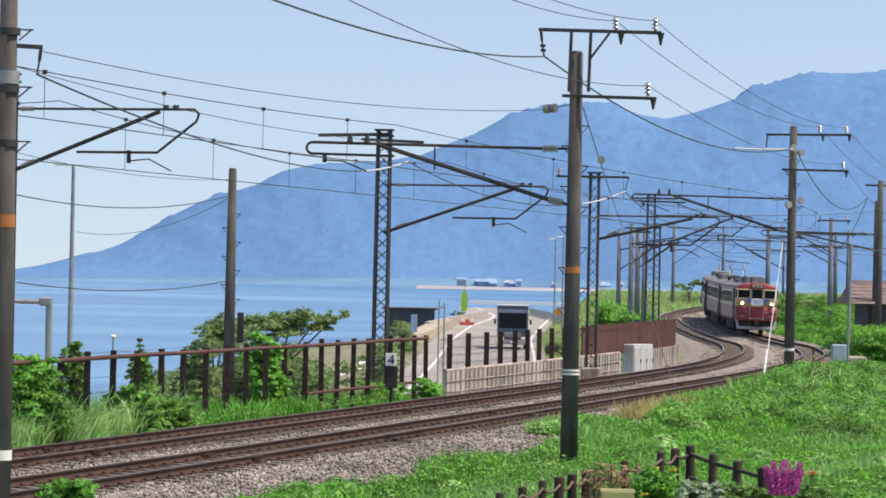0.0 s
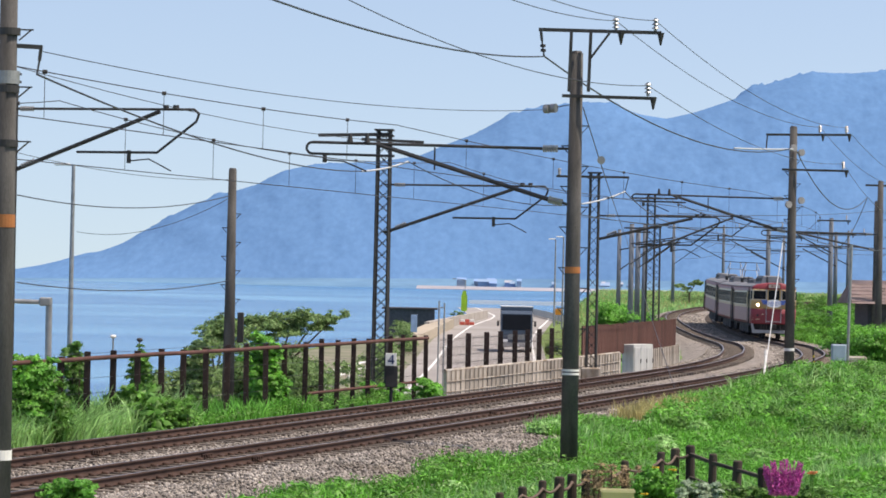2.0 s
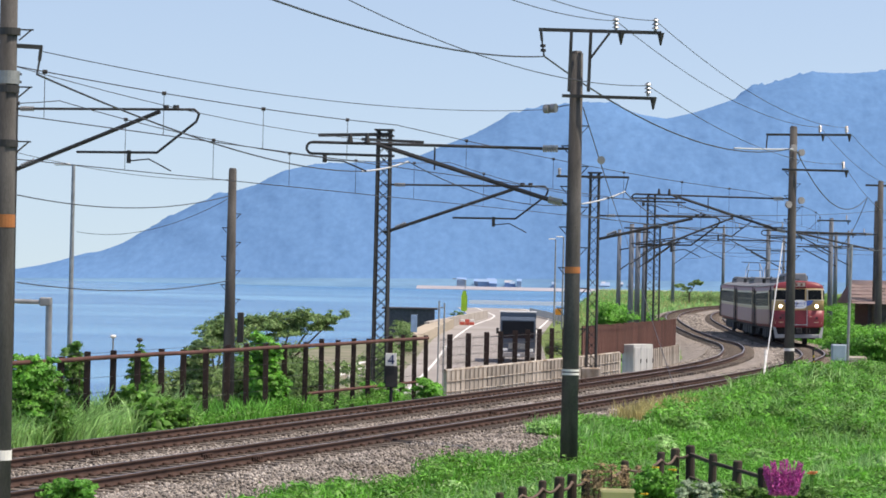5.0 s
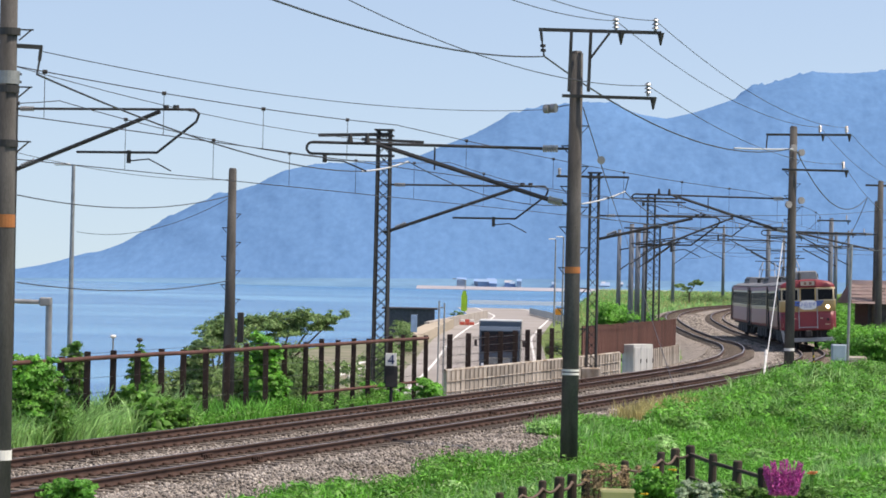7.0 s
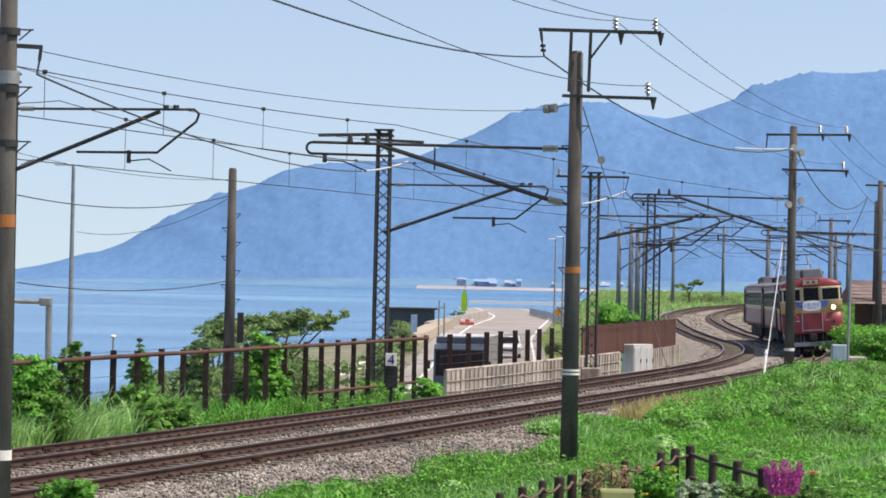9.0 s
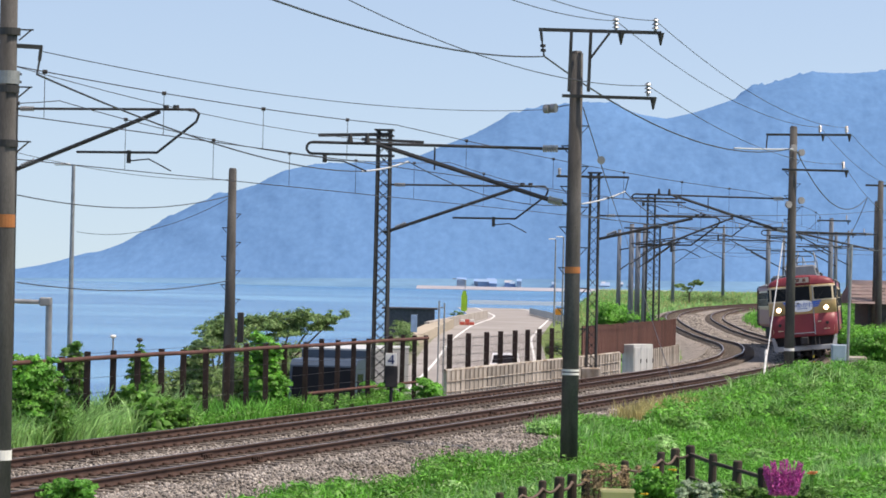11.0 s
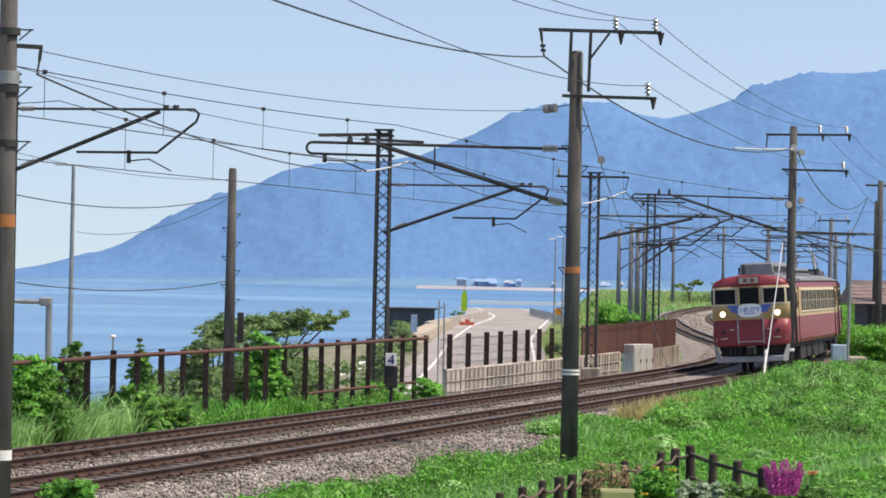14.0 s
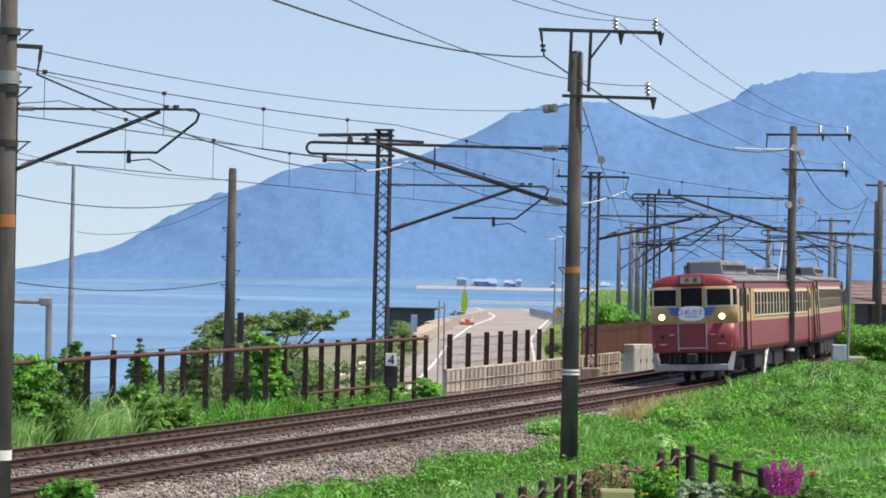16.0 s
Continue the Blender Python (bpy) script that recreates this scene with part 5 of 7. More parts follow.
# ---- house beyond the curve ----
def house():
    x, y, z = (24.85, 190.00, 3.68)
    h = thing("house", Matrix.Translation((x, y, -0.6)), "low house with a faded red tiled roof and dark walls", "house")
    zt = z + 0.6
    eave = zt - 1.25
    roof_m = material("faded_roof_tile", (0.43, 0.335, 0.315), 0.8, var=0.2, scale=1.5, fine=12, per_object=0.1)
    wall_m = material("dark_boarding", (0.06, 0.06, 0.07), 0.8, var=0.25, scale=2, fine=15, stretch=(1, 1, 4))
    bm = bmesh.new()
    box(bm, (9.0, 6.0, eave + 0.4), (5.3, 3.2, eave / 2 - 0.2))
    part("wall", bm, wall_m, h, "dark timber wall")
    bm = bmesh.new()
    v = [bm.verts.new(q) for q in ((-0.25, -0.5, eave), (10.5, -0.5, eave), (10.5, 3.2, zt), (0.02, 3.2, zt), (-0.25, 6.9, eave), (10.5, 6.9, eave))]
    bm.faces.new((v[0], v[1], v[2], v[3]))
    bm.faces.new((v[3], v[2], v[5], v[4]))
    bm.faces.new((v[0], v[3], v[4]))
    bmesh.ops.solidify(bm, geom=bm.faces[:], thickness=0.12)
    r = part("roof", bm, roof_m, h, "faded red tiled roof")
    for k in range(6):
        bm = bmesh.new()
        t = (k + 0.5) / 6
        bar(bm, (-0.25 + 0.27 * t, -0.5 + 3.7 * t, eave + (zt - eave) * t + 0.03), (10.5, -0.5 + 3.7 * t, eave + (zt - eave) * t + 0.03), 0.05)
        part("tile_course", bm, roof_m, r)
    bm = bmesh.new()
    bar(bm, (0.0, 3.2, zt + 0.05), (10.5, 3.2, zt + 0.05), 0.22)
    part("ridge", bm, roof_m, r)
    bm = bmesh.new()
    box(bm, (1.5, 0.06, 1.0), (2.6, 0.17, eave * 0.55))
    wdw = part("window", bm, material("window_frame_dark", (0.15, 0.15, 0.15), 0.5), h, "dark window")
    bm = bmesh.new()
    box(bm, (1.36, 0.04, 0.88), (2.6, 0.14, eave * 0.55))
    part("pane", bm, M_GLASS_DARK, wdw)
    bm = bmesh.new()
    box(bm, (0.25, 0.08, eave + 0.2), (1.45, 0.14, eave / 2 - 0.1))
    part("corner_post", bm, M_WHITE, h, "white door post")
    c = thing("parked_car", Matrix.Translation((x + 0.2, y - 6, -0.5)), "dark parked car half hidden by weeds beside the house", "car")
    body = bmesh.new()
    prof = [(-2.0, 0.35), (-1.95, 0.85), (-1.1, 0.95), (-0.5, 1.42), (0.9, 1.45), (1.7, 0.98), (2.05, 0.85), (2.05, 0.35)]
    l = [body.verts.new((px, -0.8, pz)) for px, pz in prof]
    r2 = [body.verts.new((px, 0.8, pz)) for px, pz in prof]
    for j in range(len(prof)):
        body.faces.new((l[j], l[(j + 1) % 8], r2[(j + 1) % 8], r2[j]))
    body.faces.new(l[::-1])
    body.faces.new(r2)
    part("body", body, material("dark_car_paint", (0.05, 0.06, 0.08), 0.25, var=0.05), c)
    bm = bmesh.new()
    v = [bm.verts.new(q) for q in ((-1.05, -0.7, 0.99), (-1.05, 0.7, 0.99), (-0.52, 0.7, 1.41), (-0.52, -0.7, 1.41))]
    bm.faces.new(v)
    bmesh.ops.translate(bm, vec=(-0.02, 0, 0.02), verts=bm.verts)
    part("windscreen", bm, M_GLASS_DARK, c)
    for px in (-1.25, 1.3):
        for py in (-0.75, 0.75):
            bm = bmesh.new()
            rod(bm, (px, py - 0.1, 0.32), (px, py + 0.1, 0.32), 0.32, seg=18)
            part("wheel", bm, M_TRAIN_DARK, c)


house()


# ---- road furniture ----
def lamp_post(base, top, arm, r=0.09):
    p = thing("street_lamp", Matrix.Translation(base), "slim grey steel street lamp by the coast road", "street lamp", "street lamps")
    bm = bmesh.new()
    rod(bm, (0, 0, -0.5), (0, 0, top[2] - base[2]), r, r * 0.6, seg=10)
    part("pole", bm, M_STEEL_GALV, p)
    bm = bmesh.new()
    h = top[2] - base[2]
    bar(bm, (0, 0, h), (arm, 0, h + abs(arm) * 0.12), 0.07)
    part("arm", bm, M_STEEL_GALV, p)
    bm = bmesh.new()
    box(bm, (0.75, 0.28, 0.12), (arm * 1.5, 0, h + abs(arm) * 0.12), bevel=0.04)
    part("lamp_head", bm, M_WHITE, p)


lamp_post((-17.63, 150.00, -1.90), (-17.61, 150.00, 8.43), -0.35, 0.14)
lamp_post((12.83, 360.00, -1.90), (12.78, 360.00, 8.06), -0.3, 0.13)
lamp_post((12.97, 340.00, -1.90), (12.91, 340.00, 8.06), -0.3, 0.13)
GATE = thing("sign_gantry", Matrix.Translation((-13.65, 110.00, -2.00)), "grey steel cantilever road sign gantry", "gantry")
bm = bmesh.new()
rod(bm, (-13.66, 110.00, -0.71), (-13.68, 110.00, 2.49), 0.115, seg=14)
part("post", bm, M_STEEL_GALV, GATE, world=True)
bm = bmesh.new()
rod(bm, (-13.60, 110.00, 2.32), (-16.55, 110.00, 2.38), 0.08, seg=12)
box(bm, (0.4, 0.35, 0.3), (-13.80, 110.00, 2.35), bevel=0.04)
part("beam", bm, M_STEEL_GALV, GATE, world=True)
for q, z in (((-10.90, 105.00, 0.46), (-10.93, 105.00, 1.29)), ((-9.92, 104.00, 0.51), (-9.93, 104.00, 1.22))):
    t = thing("small_beacon" if q[0] < -10.4 else "capped_post", Matrix.Translation((q[0], q[1], -0.6)), "small white lamp on a thin post behind the fence" if q[0] < -10.4 else "thin steel post with a dark cap behind the fence", "lamp" if q[0] < -10.4 else "post")
    bm = bmesh.new()
    rod(bm, (0, 0, -1.5), (0, 0, z[2] + 0.6), 0.03)
    part("post", bm, M_STEEL_GALV, t)
    bm = bmesh.new()
    bmesh.ops.create_uvsphere(bm, u_segments=12, v_segments=8, radius=0.11, matrix=Matrix.Translation((0, 0, z[2] + 0.6)) @ Matrix.Diagonal((1, 1, 0.6, 1)))
    part("globe", bm, M_WHITE if q[0] < -10.4 else M_STEEL_DARK, t)


def roadside():
    # flexible green marker with its striped blocks
    x, y = 2.72, 385.0
    m = thing("traffic_flag", Matrix.Translation((x, y, ROAD_Z)), "bright yellow-green traffic warning figure board on a pole", "warning sign")
    bm = bmesh.new()
    rod(bm, (0, 0, 0), (0.1, 0, 5.0), 0.05)
    bar(bm, (0.1, 0, 5.0), (-1.5, 0, 5.15), 0.09)
    part("pole", bm, M_STEEL_GALV, m)
    bm = bmesh.new()
    box(bm, (0.75, 0.08, 2.0), (0, -0.08, 2.2), bevel=0.1)
    box(bm, (0.5, 0.08, 0.6), (0, -0.08, 3.4), bevel=0.1)
    part("board", bm, material("safety_green", (0.35, 0.60, 0.04), 0.6, var=0.15), m)
    red = material("barrier_red", (0.55, 0.10, 0.07), 0.6, var=0.15)
    for k in range(4):
        b = thing("barrier_block", Matrix.Translation((x - 0.90 + 0.53 * k, 352.0, ROAD_Z)), "red and white plastic barrier block at the road edge", "traffic barrier", "barrier blocks")
        bm = bmesh.new()
        box(bm, (0.5, 0.4, 0.35), (0, 0, 0.175), bevel=0.04)
        part("base", bm, red, b)
        bm = bmesh.new()
        box(bm, (0.5, 0.36, 0.30), (0, 0, 0.5), bevel=0.04)
        part("top", bm, M_WHITE if k % 2 else red, b)
    # low walls either side of the road where it bends away
    stone = material("sea_wall_concrete", (0.40, 0.37, 0.33), 0.9, var=0.25, scale=0.5, fine=6)
    for a, b, hh in (((-1.38, 300.00, -2.39), (5.89, 420.00, -1.73), 0.9),):
        w = bmesh.new()
        bar(w, (a[0], a[1], ROAD_Z + 0.2), (b[0], b[1], ROAD_Z + 0.2), 0.5, 1.6)
        tagged(part("sea_wall", w, stone), "low pale concrete sea wall along the road", "wall", kind="structure")
    w = bmesh.new()
    bar(w, (-3.3, 230, ROAD_Z + 0.1), (0.5, 330, ROAD_Z + 0.5), 1.6, 0.9)
    tagged(part("sea_wall", w, M_SAND), "sandy concrete revetment beside the road", "wall", kind="structure")
    g = thing("guard_rail", Matrix.Translation((14.15, 420, ROAD_Z)), "pale steel guard rail round the outside of the bend", "guard rail")
    for k in range(14):
        t = k / 13
        bm = bmesh.new()
        px = 13.13 + ( 14.84 - 13.13) * t
        rod(bm, (px, 470 - 90 * t, ROAD_Z - 0.2), (px, 470 - 90 * t, ROAD_Z + 0.9), 0.07)
        part("post", bm, M_STEEL_GALV, g, world=True)
    for up in (0.85, 0.55, 0.25):
        bm = bmesh.new()
        bar(bm, (13.13, 470, ROAD_Z + up), (14.84, 380, ROAD_Z + up), 0.10, 0.27)
        part("beam", bm, M_STEEL_GALV, g, "pale steel beam", world=True)
    # breakwater bar and bathers' posts far out; the bar stands for the bend's guard wall
    bm = bmesh.new()
    bar(bm, (9.88, 1150, SEA + 0.3), (62.3, 1150, SEA + 0.3), 6, 2.0)
    tagged(part("breakwater", bm, M_WHITE), "long white bar standing in for the guard wall at the road bend", "breakwater", kind="structure")
    # arrow board at the bend
    c = thing("bend_sign", Matrix.Translation((13.64, 370, ROAD_Z)), "orange bend marker board on the road side", "road sign")
    bm = bmesh.new()
    rod(bm, (0, 0, 0), (0, 0, 1.3), 0.05)
    part("post", bm, M_STEEL_GALV, c)
    bm = bmesh.new()
    box(bm, (0.9, 0.05, 0.7), (0, -0.06, 1.5), bevel=0.02)
    part("board", bm, material("orange_board", (0.62, 0.25, 0.03), 0.6), c)
    s = thing("blue_sign", Matrix.Translation((-1.13, 130, -1.8)), "small pale blue information board behind the fence", "sign")
    bm = bmesh.new()
    rod(bm, (0, 0, -0.3), (0, 0, 2.6), 0.04)
    part("post", bm, M_STEEL_GALV, s)
    bm = bmesh.new()
    zc = 1.56 + 1.8
    box(bm, (0.26, 0.04, 0.72), (0, -0.04, zc), bevel=0.01)
    part("board", bm, material("pale_blue_board", (0.25, 0.38, 0.55), 0.5), s)
    q = thing("twin_post", Matrix.Translation((0, 140, -1.8)), "two thin grey steel posts with a crosspiece", "post")
    bm = bmesh.new()
    zc = 2.44 + 1.8
    rod(bm, (-0.12, 0, -0.3), (-0.12, 0, zc), 0.035)
    rod(bm, (0.12, 0, -0.3), (0.12, 0, zc - 0.1), 0.035)
    bar(bm, (-0.12, 0, zc - 0.3), (0.12, 0, zc - 0.3), 0.05)
    part("post", bm, M_STEEL_GALV, q)
    # dark shelter roof by the shore
    d = thing("shore_hut", Matrix.Translation((-3.32, 330, SEA + 2.2)), "dark low flat-roofed hut by the shore", "hut")
    bm = bmesh.new()
    zt = 0.16 - SEA - 2.2
    box(bm, (5.2, 4.0, zt), (0, 0, zt / 2))
    part("wall", bm, material("dark_hut_wall", (0.07, 0.08, 0.10), 0.8), d)
    bm = bmesh.new()
    box(bm, (5.8, 4.6, 0.2), (0, 0, zt), bevel=0.04)
    part("roof", bm, material("dark_hut_roof", (0.05, 0.05, 0.06), 0.7), d)


roadside()


# ---- far shore: beach, town ----
def town():
    bm = bmesh.new()
    xs = np.linspace(-20, 700, 60)
    sand_y = 2440 + 10 * np.sin(xs / 40)
    v = np.concatenate([np.stack([xs, sand_y, 0 * xs + SEA + 0.3], 1), np.stack([xs, sand_y + 50, 0 * xs + SEA + 2.6], 1)])
    i = np.arange(59)
    tagged(mesh_object("backdrop_beach", v, np.stack([i, i + 1, i + 61, i + 60], 1), material("far_beach", (0.36, 0.36, 0.39), 1.0, var=0.12, scale=0.01, fine=0.1)), "pale beach on the far side of the bay", "beach", kind="structure")
    rnd = random.Random(11)
    # every tone, white and tan too, is blued to carry the haze
    tones = [material("far_house_" + n, c, 0.9, var=0.1, scale=0.1, fine=1) for n, c in (("white", (0.36, 0.45, 0.56)), ("grey", (0.24, 0.36, 0.52)), ("blue", (0.22, 0.36, 0.60)), ("tan", (0.36, 0.40, 0.46)))]
    for k in range(46):
        x = rnd.uniform(15, 560)
        yy = rnd.uniform(2512, 2536)
        w, d, hh = rnd.uniform(3, 8), rnd.uniform(6, 10), rnd.uniform(1.5, 4.0)
        z0 = SEA + 3.5
        if k == 0:
            x, w, hh = 36, 15, 3.0
        b = thing("far_house", Matrix.Translation((x, yy, z0)), "small house on the far shore, haze mixed into its colours", "house", "houses across the bay")
        bm = bmesh.new()
        box(bm, (w, d, hh + 4), (0, 0, hh / 2 - 2))
        part("wall", bm, rnd.choice(tones), b)
        bm = bmesh.new()
        vv = [bm.verts.new(q) for q in ((-w / 2 - 0.5, -d / 2 - 0.5, hh), (w / 2 + 0.5, -d / 2 - 0.5, hh), (w / 2 + 0.5, d / 2 + 0.5, hh), (-w / 2 - 0.5, d / 2 + 0.5, hh), (-w / 2, 0, hh + 2.0), (w / 2, 0, hh + 2.0))]
        for fc in ((0, 1, 5, 4), (2, 3, 4, 5), (0, 4, 3), (1, 2, 5), (3, 2, 1, 0)):
            bm.faces.new([vv[j] for j in fc])
        part("roof", bm, rnd.choice(tones[1:]), b)


town()


# guard rail along the shore side of the hardstanding
SHORE_RAIL = thing("shore_guard_rail", Matrix.Translation((-5.34, 166.70, -1.90)), "long white steel guard rail beside the shore", "guard rail")
for up in (0.0, 0.32):
    ob = cable("beam", sag((-6.85, 137.7, -1.7 + up), (-3.72, 186.7, -1.7 + up), 0.0, 8), 0.07, M_WHITE, parent=SHORE_RAIL, seg=6)
    ob.matrix_parent_inverse = SHORE_RAIL.matrix_basis.inverted()
for k in range(9):
    t = k / 8
    bm = bmesh.new()
    x = -6.85 * (1 - t) + -3.72 * t
    y = 137.7 * (1 - t) + 186.7 * t
    rod(bm, (x, y, -2.6), (x, y, -1.3), 0.05)
    part("post", bm, M_WHITE, SHORE_RAIL, world=True)


# ---- plants ----
def blade_mesh(name, pts, hmin, hmax, per, mat, label, category="grass", width=0.02, lean=0.45, spread=0.12, seed=1, kind="stuff"):
    """Tufts of bent, tapering blades, all in one mesh."""
    r = np.random.RandomState(seed)
    p = np.repeat(np.asarray(pts, float), per, axis=0)
    n = len(p)
    p = p + np.stack([r.normal(0, spread, n), r.normal(0, spread, n), np.zeros(n)], 1)
    h = r.uniform(hmin, hmax, n) * (0.75 + 0.5 * np.repeat(r.rand(len(pts)), per))
    az = r.uniform(0, 2 * math.pi, n)
    ln = r.uniform(0.1, lean, n) * h
    face = r.uniform(0, math.pi, n)
    w = width * r.uniform(0.6, 1.3, n)
    sx, sy = np.cos(face) * w, np.sin(face) * w
    dx, dy = np.cos(az) * ln, np.sin(az) * ln
    z = np.zeros(n)
    base_l = p + np.stack([-sx, -sy, z - 0.03], 1)
    base_r = p + np.stack([sx, sy, z - 0.03], 1)
    mid_l = p + np.stack([dx * 0.35 - sx * 0.8, dy * 0.35 - sy * 0.8, h * 0.6], 1)
    mid_r = p + np.stack([dx * 0.35 + sx * 0.8, dy * 0.35 + sy * 0.8, h * 0.6], 1)
    tip = p + np.stack([dx, dy, h * (1 - 0.25 * (ln / h))], 1)
    v = np.stack([base_l, base_r, mid_r, mid_l, tip], 1).reshape(-1, 3)
    i = np.arange(n) * 5
    f = np.concatenate([np.stack([i, i + 1, i + 2], 1), np.stack([i, i + 2, i + 3], 1), np.stack([i + 3, i + 2, i + 4], 1)])
    ob = mesh_object(name, v, f, mat)
    return tagged(ob, label, category, kind=kind)


def leaf_array(centres, radii, count, size, seed, squash=0.7, up=0.5):
    """Leaves (folded diamonds) scattered on the shells of clumps."""
    r = np.random.RandomState(seed)
    vs, fs = [], []
    centres = np.asarray(centres, float)
    radii = np.asarray(radii, float)
    k = r.choice(len(centres), count, p=radii ** 2 / (radii ** 2).sum())
    d = r.normal(size=(count, 3))
    d /= np.linalg.norm(d, axis=1)[:, None]
    d[:, 2] = np.abs(d[:, 2]) * 0.8 + d[:, 2] * 0.2
    rad = radii[k] * r.uniform(0.55, 1.08, count)
    c = centres[k] + d * rad[:, None] * np.array([1, 1, squash])
    nrm = d + r.normal(0, 0.5, (count, 3)) + np.array([0, 0, up])
    nrm /= np.linalg.norm(nrm, axis=1)[:, None]
    a = np.cross(nrm, r.normal(size=(count, 3)))
    a /= np.linalg.norm(a, axis=1)[:, None]
    b = np.cross(nrm, a)
    s = size * r.uniform(0.6, 1.4, count)[:, None]
    v = np.stack([c - a * s, c + b * s * 0.5 - nrm * s * 0.15, c + a * s, c - b * s * 0.5 - nrm * s * 0.15], 1).reshape(-1, 3)
    i = np.arange(count) * 4
    f = np.concatenate([np.stack([i, i + 1, i + 2], 1), np.stack([i, i + 2, i + 3], 1)])
    return v, f


def clumps(box_min, box_max, n, rmin, rmax, seed):
    r = np.random.RandomState(seed)
    c = r.uniform(box_min, box_max, (n, 3))
    return c, r.uniform(rmin, rmax, n)


def shrub(name, centres, radii, count, size, mat, label, category="shrub", seed=1, base=None, stems=True, group="", fill=True):
    centres = np.asarray(centres, float)
    radii = np.asarray(radii, float)
    if fill:
        rr = np.random.RandomState(seed + 500)
        more_c, more_r = [], []
        for c, r in zip(centres, radii):
            g = float(ground_z(c[0], c[1]))
            z = c[2] - r
            while z > g:
                more_c.append((c[0] + rr.normal(0, r * 0.6), c[1] + rr.normal(0, r * 0.6), z))
                more_r.append(r * rr.uniform(0.8, 1.2))
                z -= r * 0.9
        if more_c:
            count = int(count * (1 + 0.8 * len(more_c) / len(centres)))
            centres, radii = np.concatenate([centres, more_c]), np.concatenate([radii, more_r])
    base = base if base is not None else (centres[:, 0].mean(), centres[:, 1].mean(), float(ground_z(centres[:, 0].mean(), centres[:, 1].mean())))
    t = thing(name, Matrix.Translation(base), label, category, group)
    v, f = leaf_array(centres, radii, count, size, seed)
    ob = mesh_object("foliage", v, f, mat, t)
    ob.matrix_parent_inverse = t.matrix_basis.inverted()
    if stems:
        bm = bmesh.new()
        for c, r in list(zip(centres, radii))[:14]:
            rod(bm, (c[0], c[1], float(ground_z(c[0], c[1])) - 0.1), c, 0.012, 0.006, seg=5)
        tagged(part("stem", bm, M_BARK, t, world=True), kind="stuff")
    return t


def tree(base, crown_c, crown_r, n_clump, count, leaf, mat, label, seed, trunk_r=0.12):
    t = thing("tree", Matrix.Translation(base), label, "tree", "coast trees")
    r = np.random.RandomState(seed)
    crown_c = np.asarray(crown_c, float)
    top = crown_c.mean(0)
    bm = bmesh.new()
    fork = Vector(base).lerp(Vector(top), 0.5)
    rod(bm, (base[0], base[1], base[2] - 0.3), fork, trunk_r, trunk_r * 0.7, seg=9)
    for c in crown_c:
        rod(bm, fork, Vector(c), trunk_r * 0.5, 0.02, seg=6)
    part("trunk", bm, M_BARK, t, "grey-brown trunk and limbs", world=True)
    cs, rs = [], []
    for c, rad in zip(crown_c, crown_r):
        for _ in range(n_clump):
            d = r.normal(size=3)
            d /= np.linalg.norm(d)
            cs.append(c + d * rad * r.uniform(0.4, 0.95) * np.array([1.15, 1, 0.6]))
            rs.append(rad * r.uniform(0.2, 0.45))
    v, f = leaf_array(cs, rs, count, leaf, seed)
    ob = mesh_object("crown", v, f, mat, t, "uneven leafy crown")
    ob.matrix_parent_inverse = t.matrix_basis.inverted()
    return t


def scatter(n, x0, x1, y0, y1, seed, keep):
    r = np.random.RandomState(seed)
    y = np.exp(r.uniform(math.log(y0), math.log(y1), n))
    x = r.uniform(x0, x1, n) * 1.0
    s, o = line_place(x, y)
    k = keep(x, y, s, o)
    x, y = x[k], y[k]
    z = ground_z(x, y)
    s, o = s[k], o[k]
    bed = level(np.clip(s, -60, 400)) + np.interp(o, [1.75, 2.9, 4.2, 4.8], [-0.20, -0.31, -0.49, -1.5])
    z = np.where(o > 1.7, np.maximum(z, bed), z)
    return np.stack([x, y, z], 1)


VIEW = 0.150


def bank_keep(x, y, s, o):
    edge = np.where(s < -4, 3.6, np.where(s < 3, 1.9, 2.1)) + 0.6 * wave(x * 2, y * 2, 1.0)
    edge = np.where((s > 3) & (s < 13), edge + 1.2, edge)
    edge = edge + np.where(s > 42, 1.2, 0)
    return (o > edge) & (np.abs(x) < VIEW * y + 1.5)


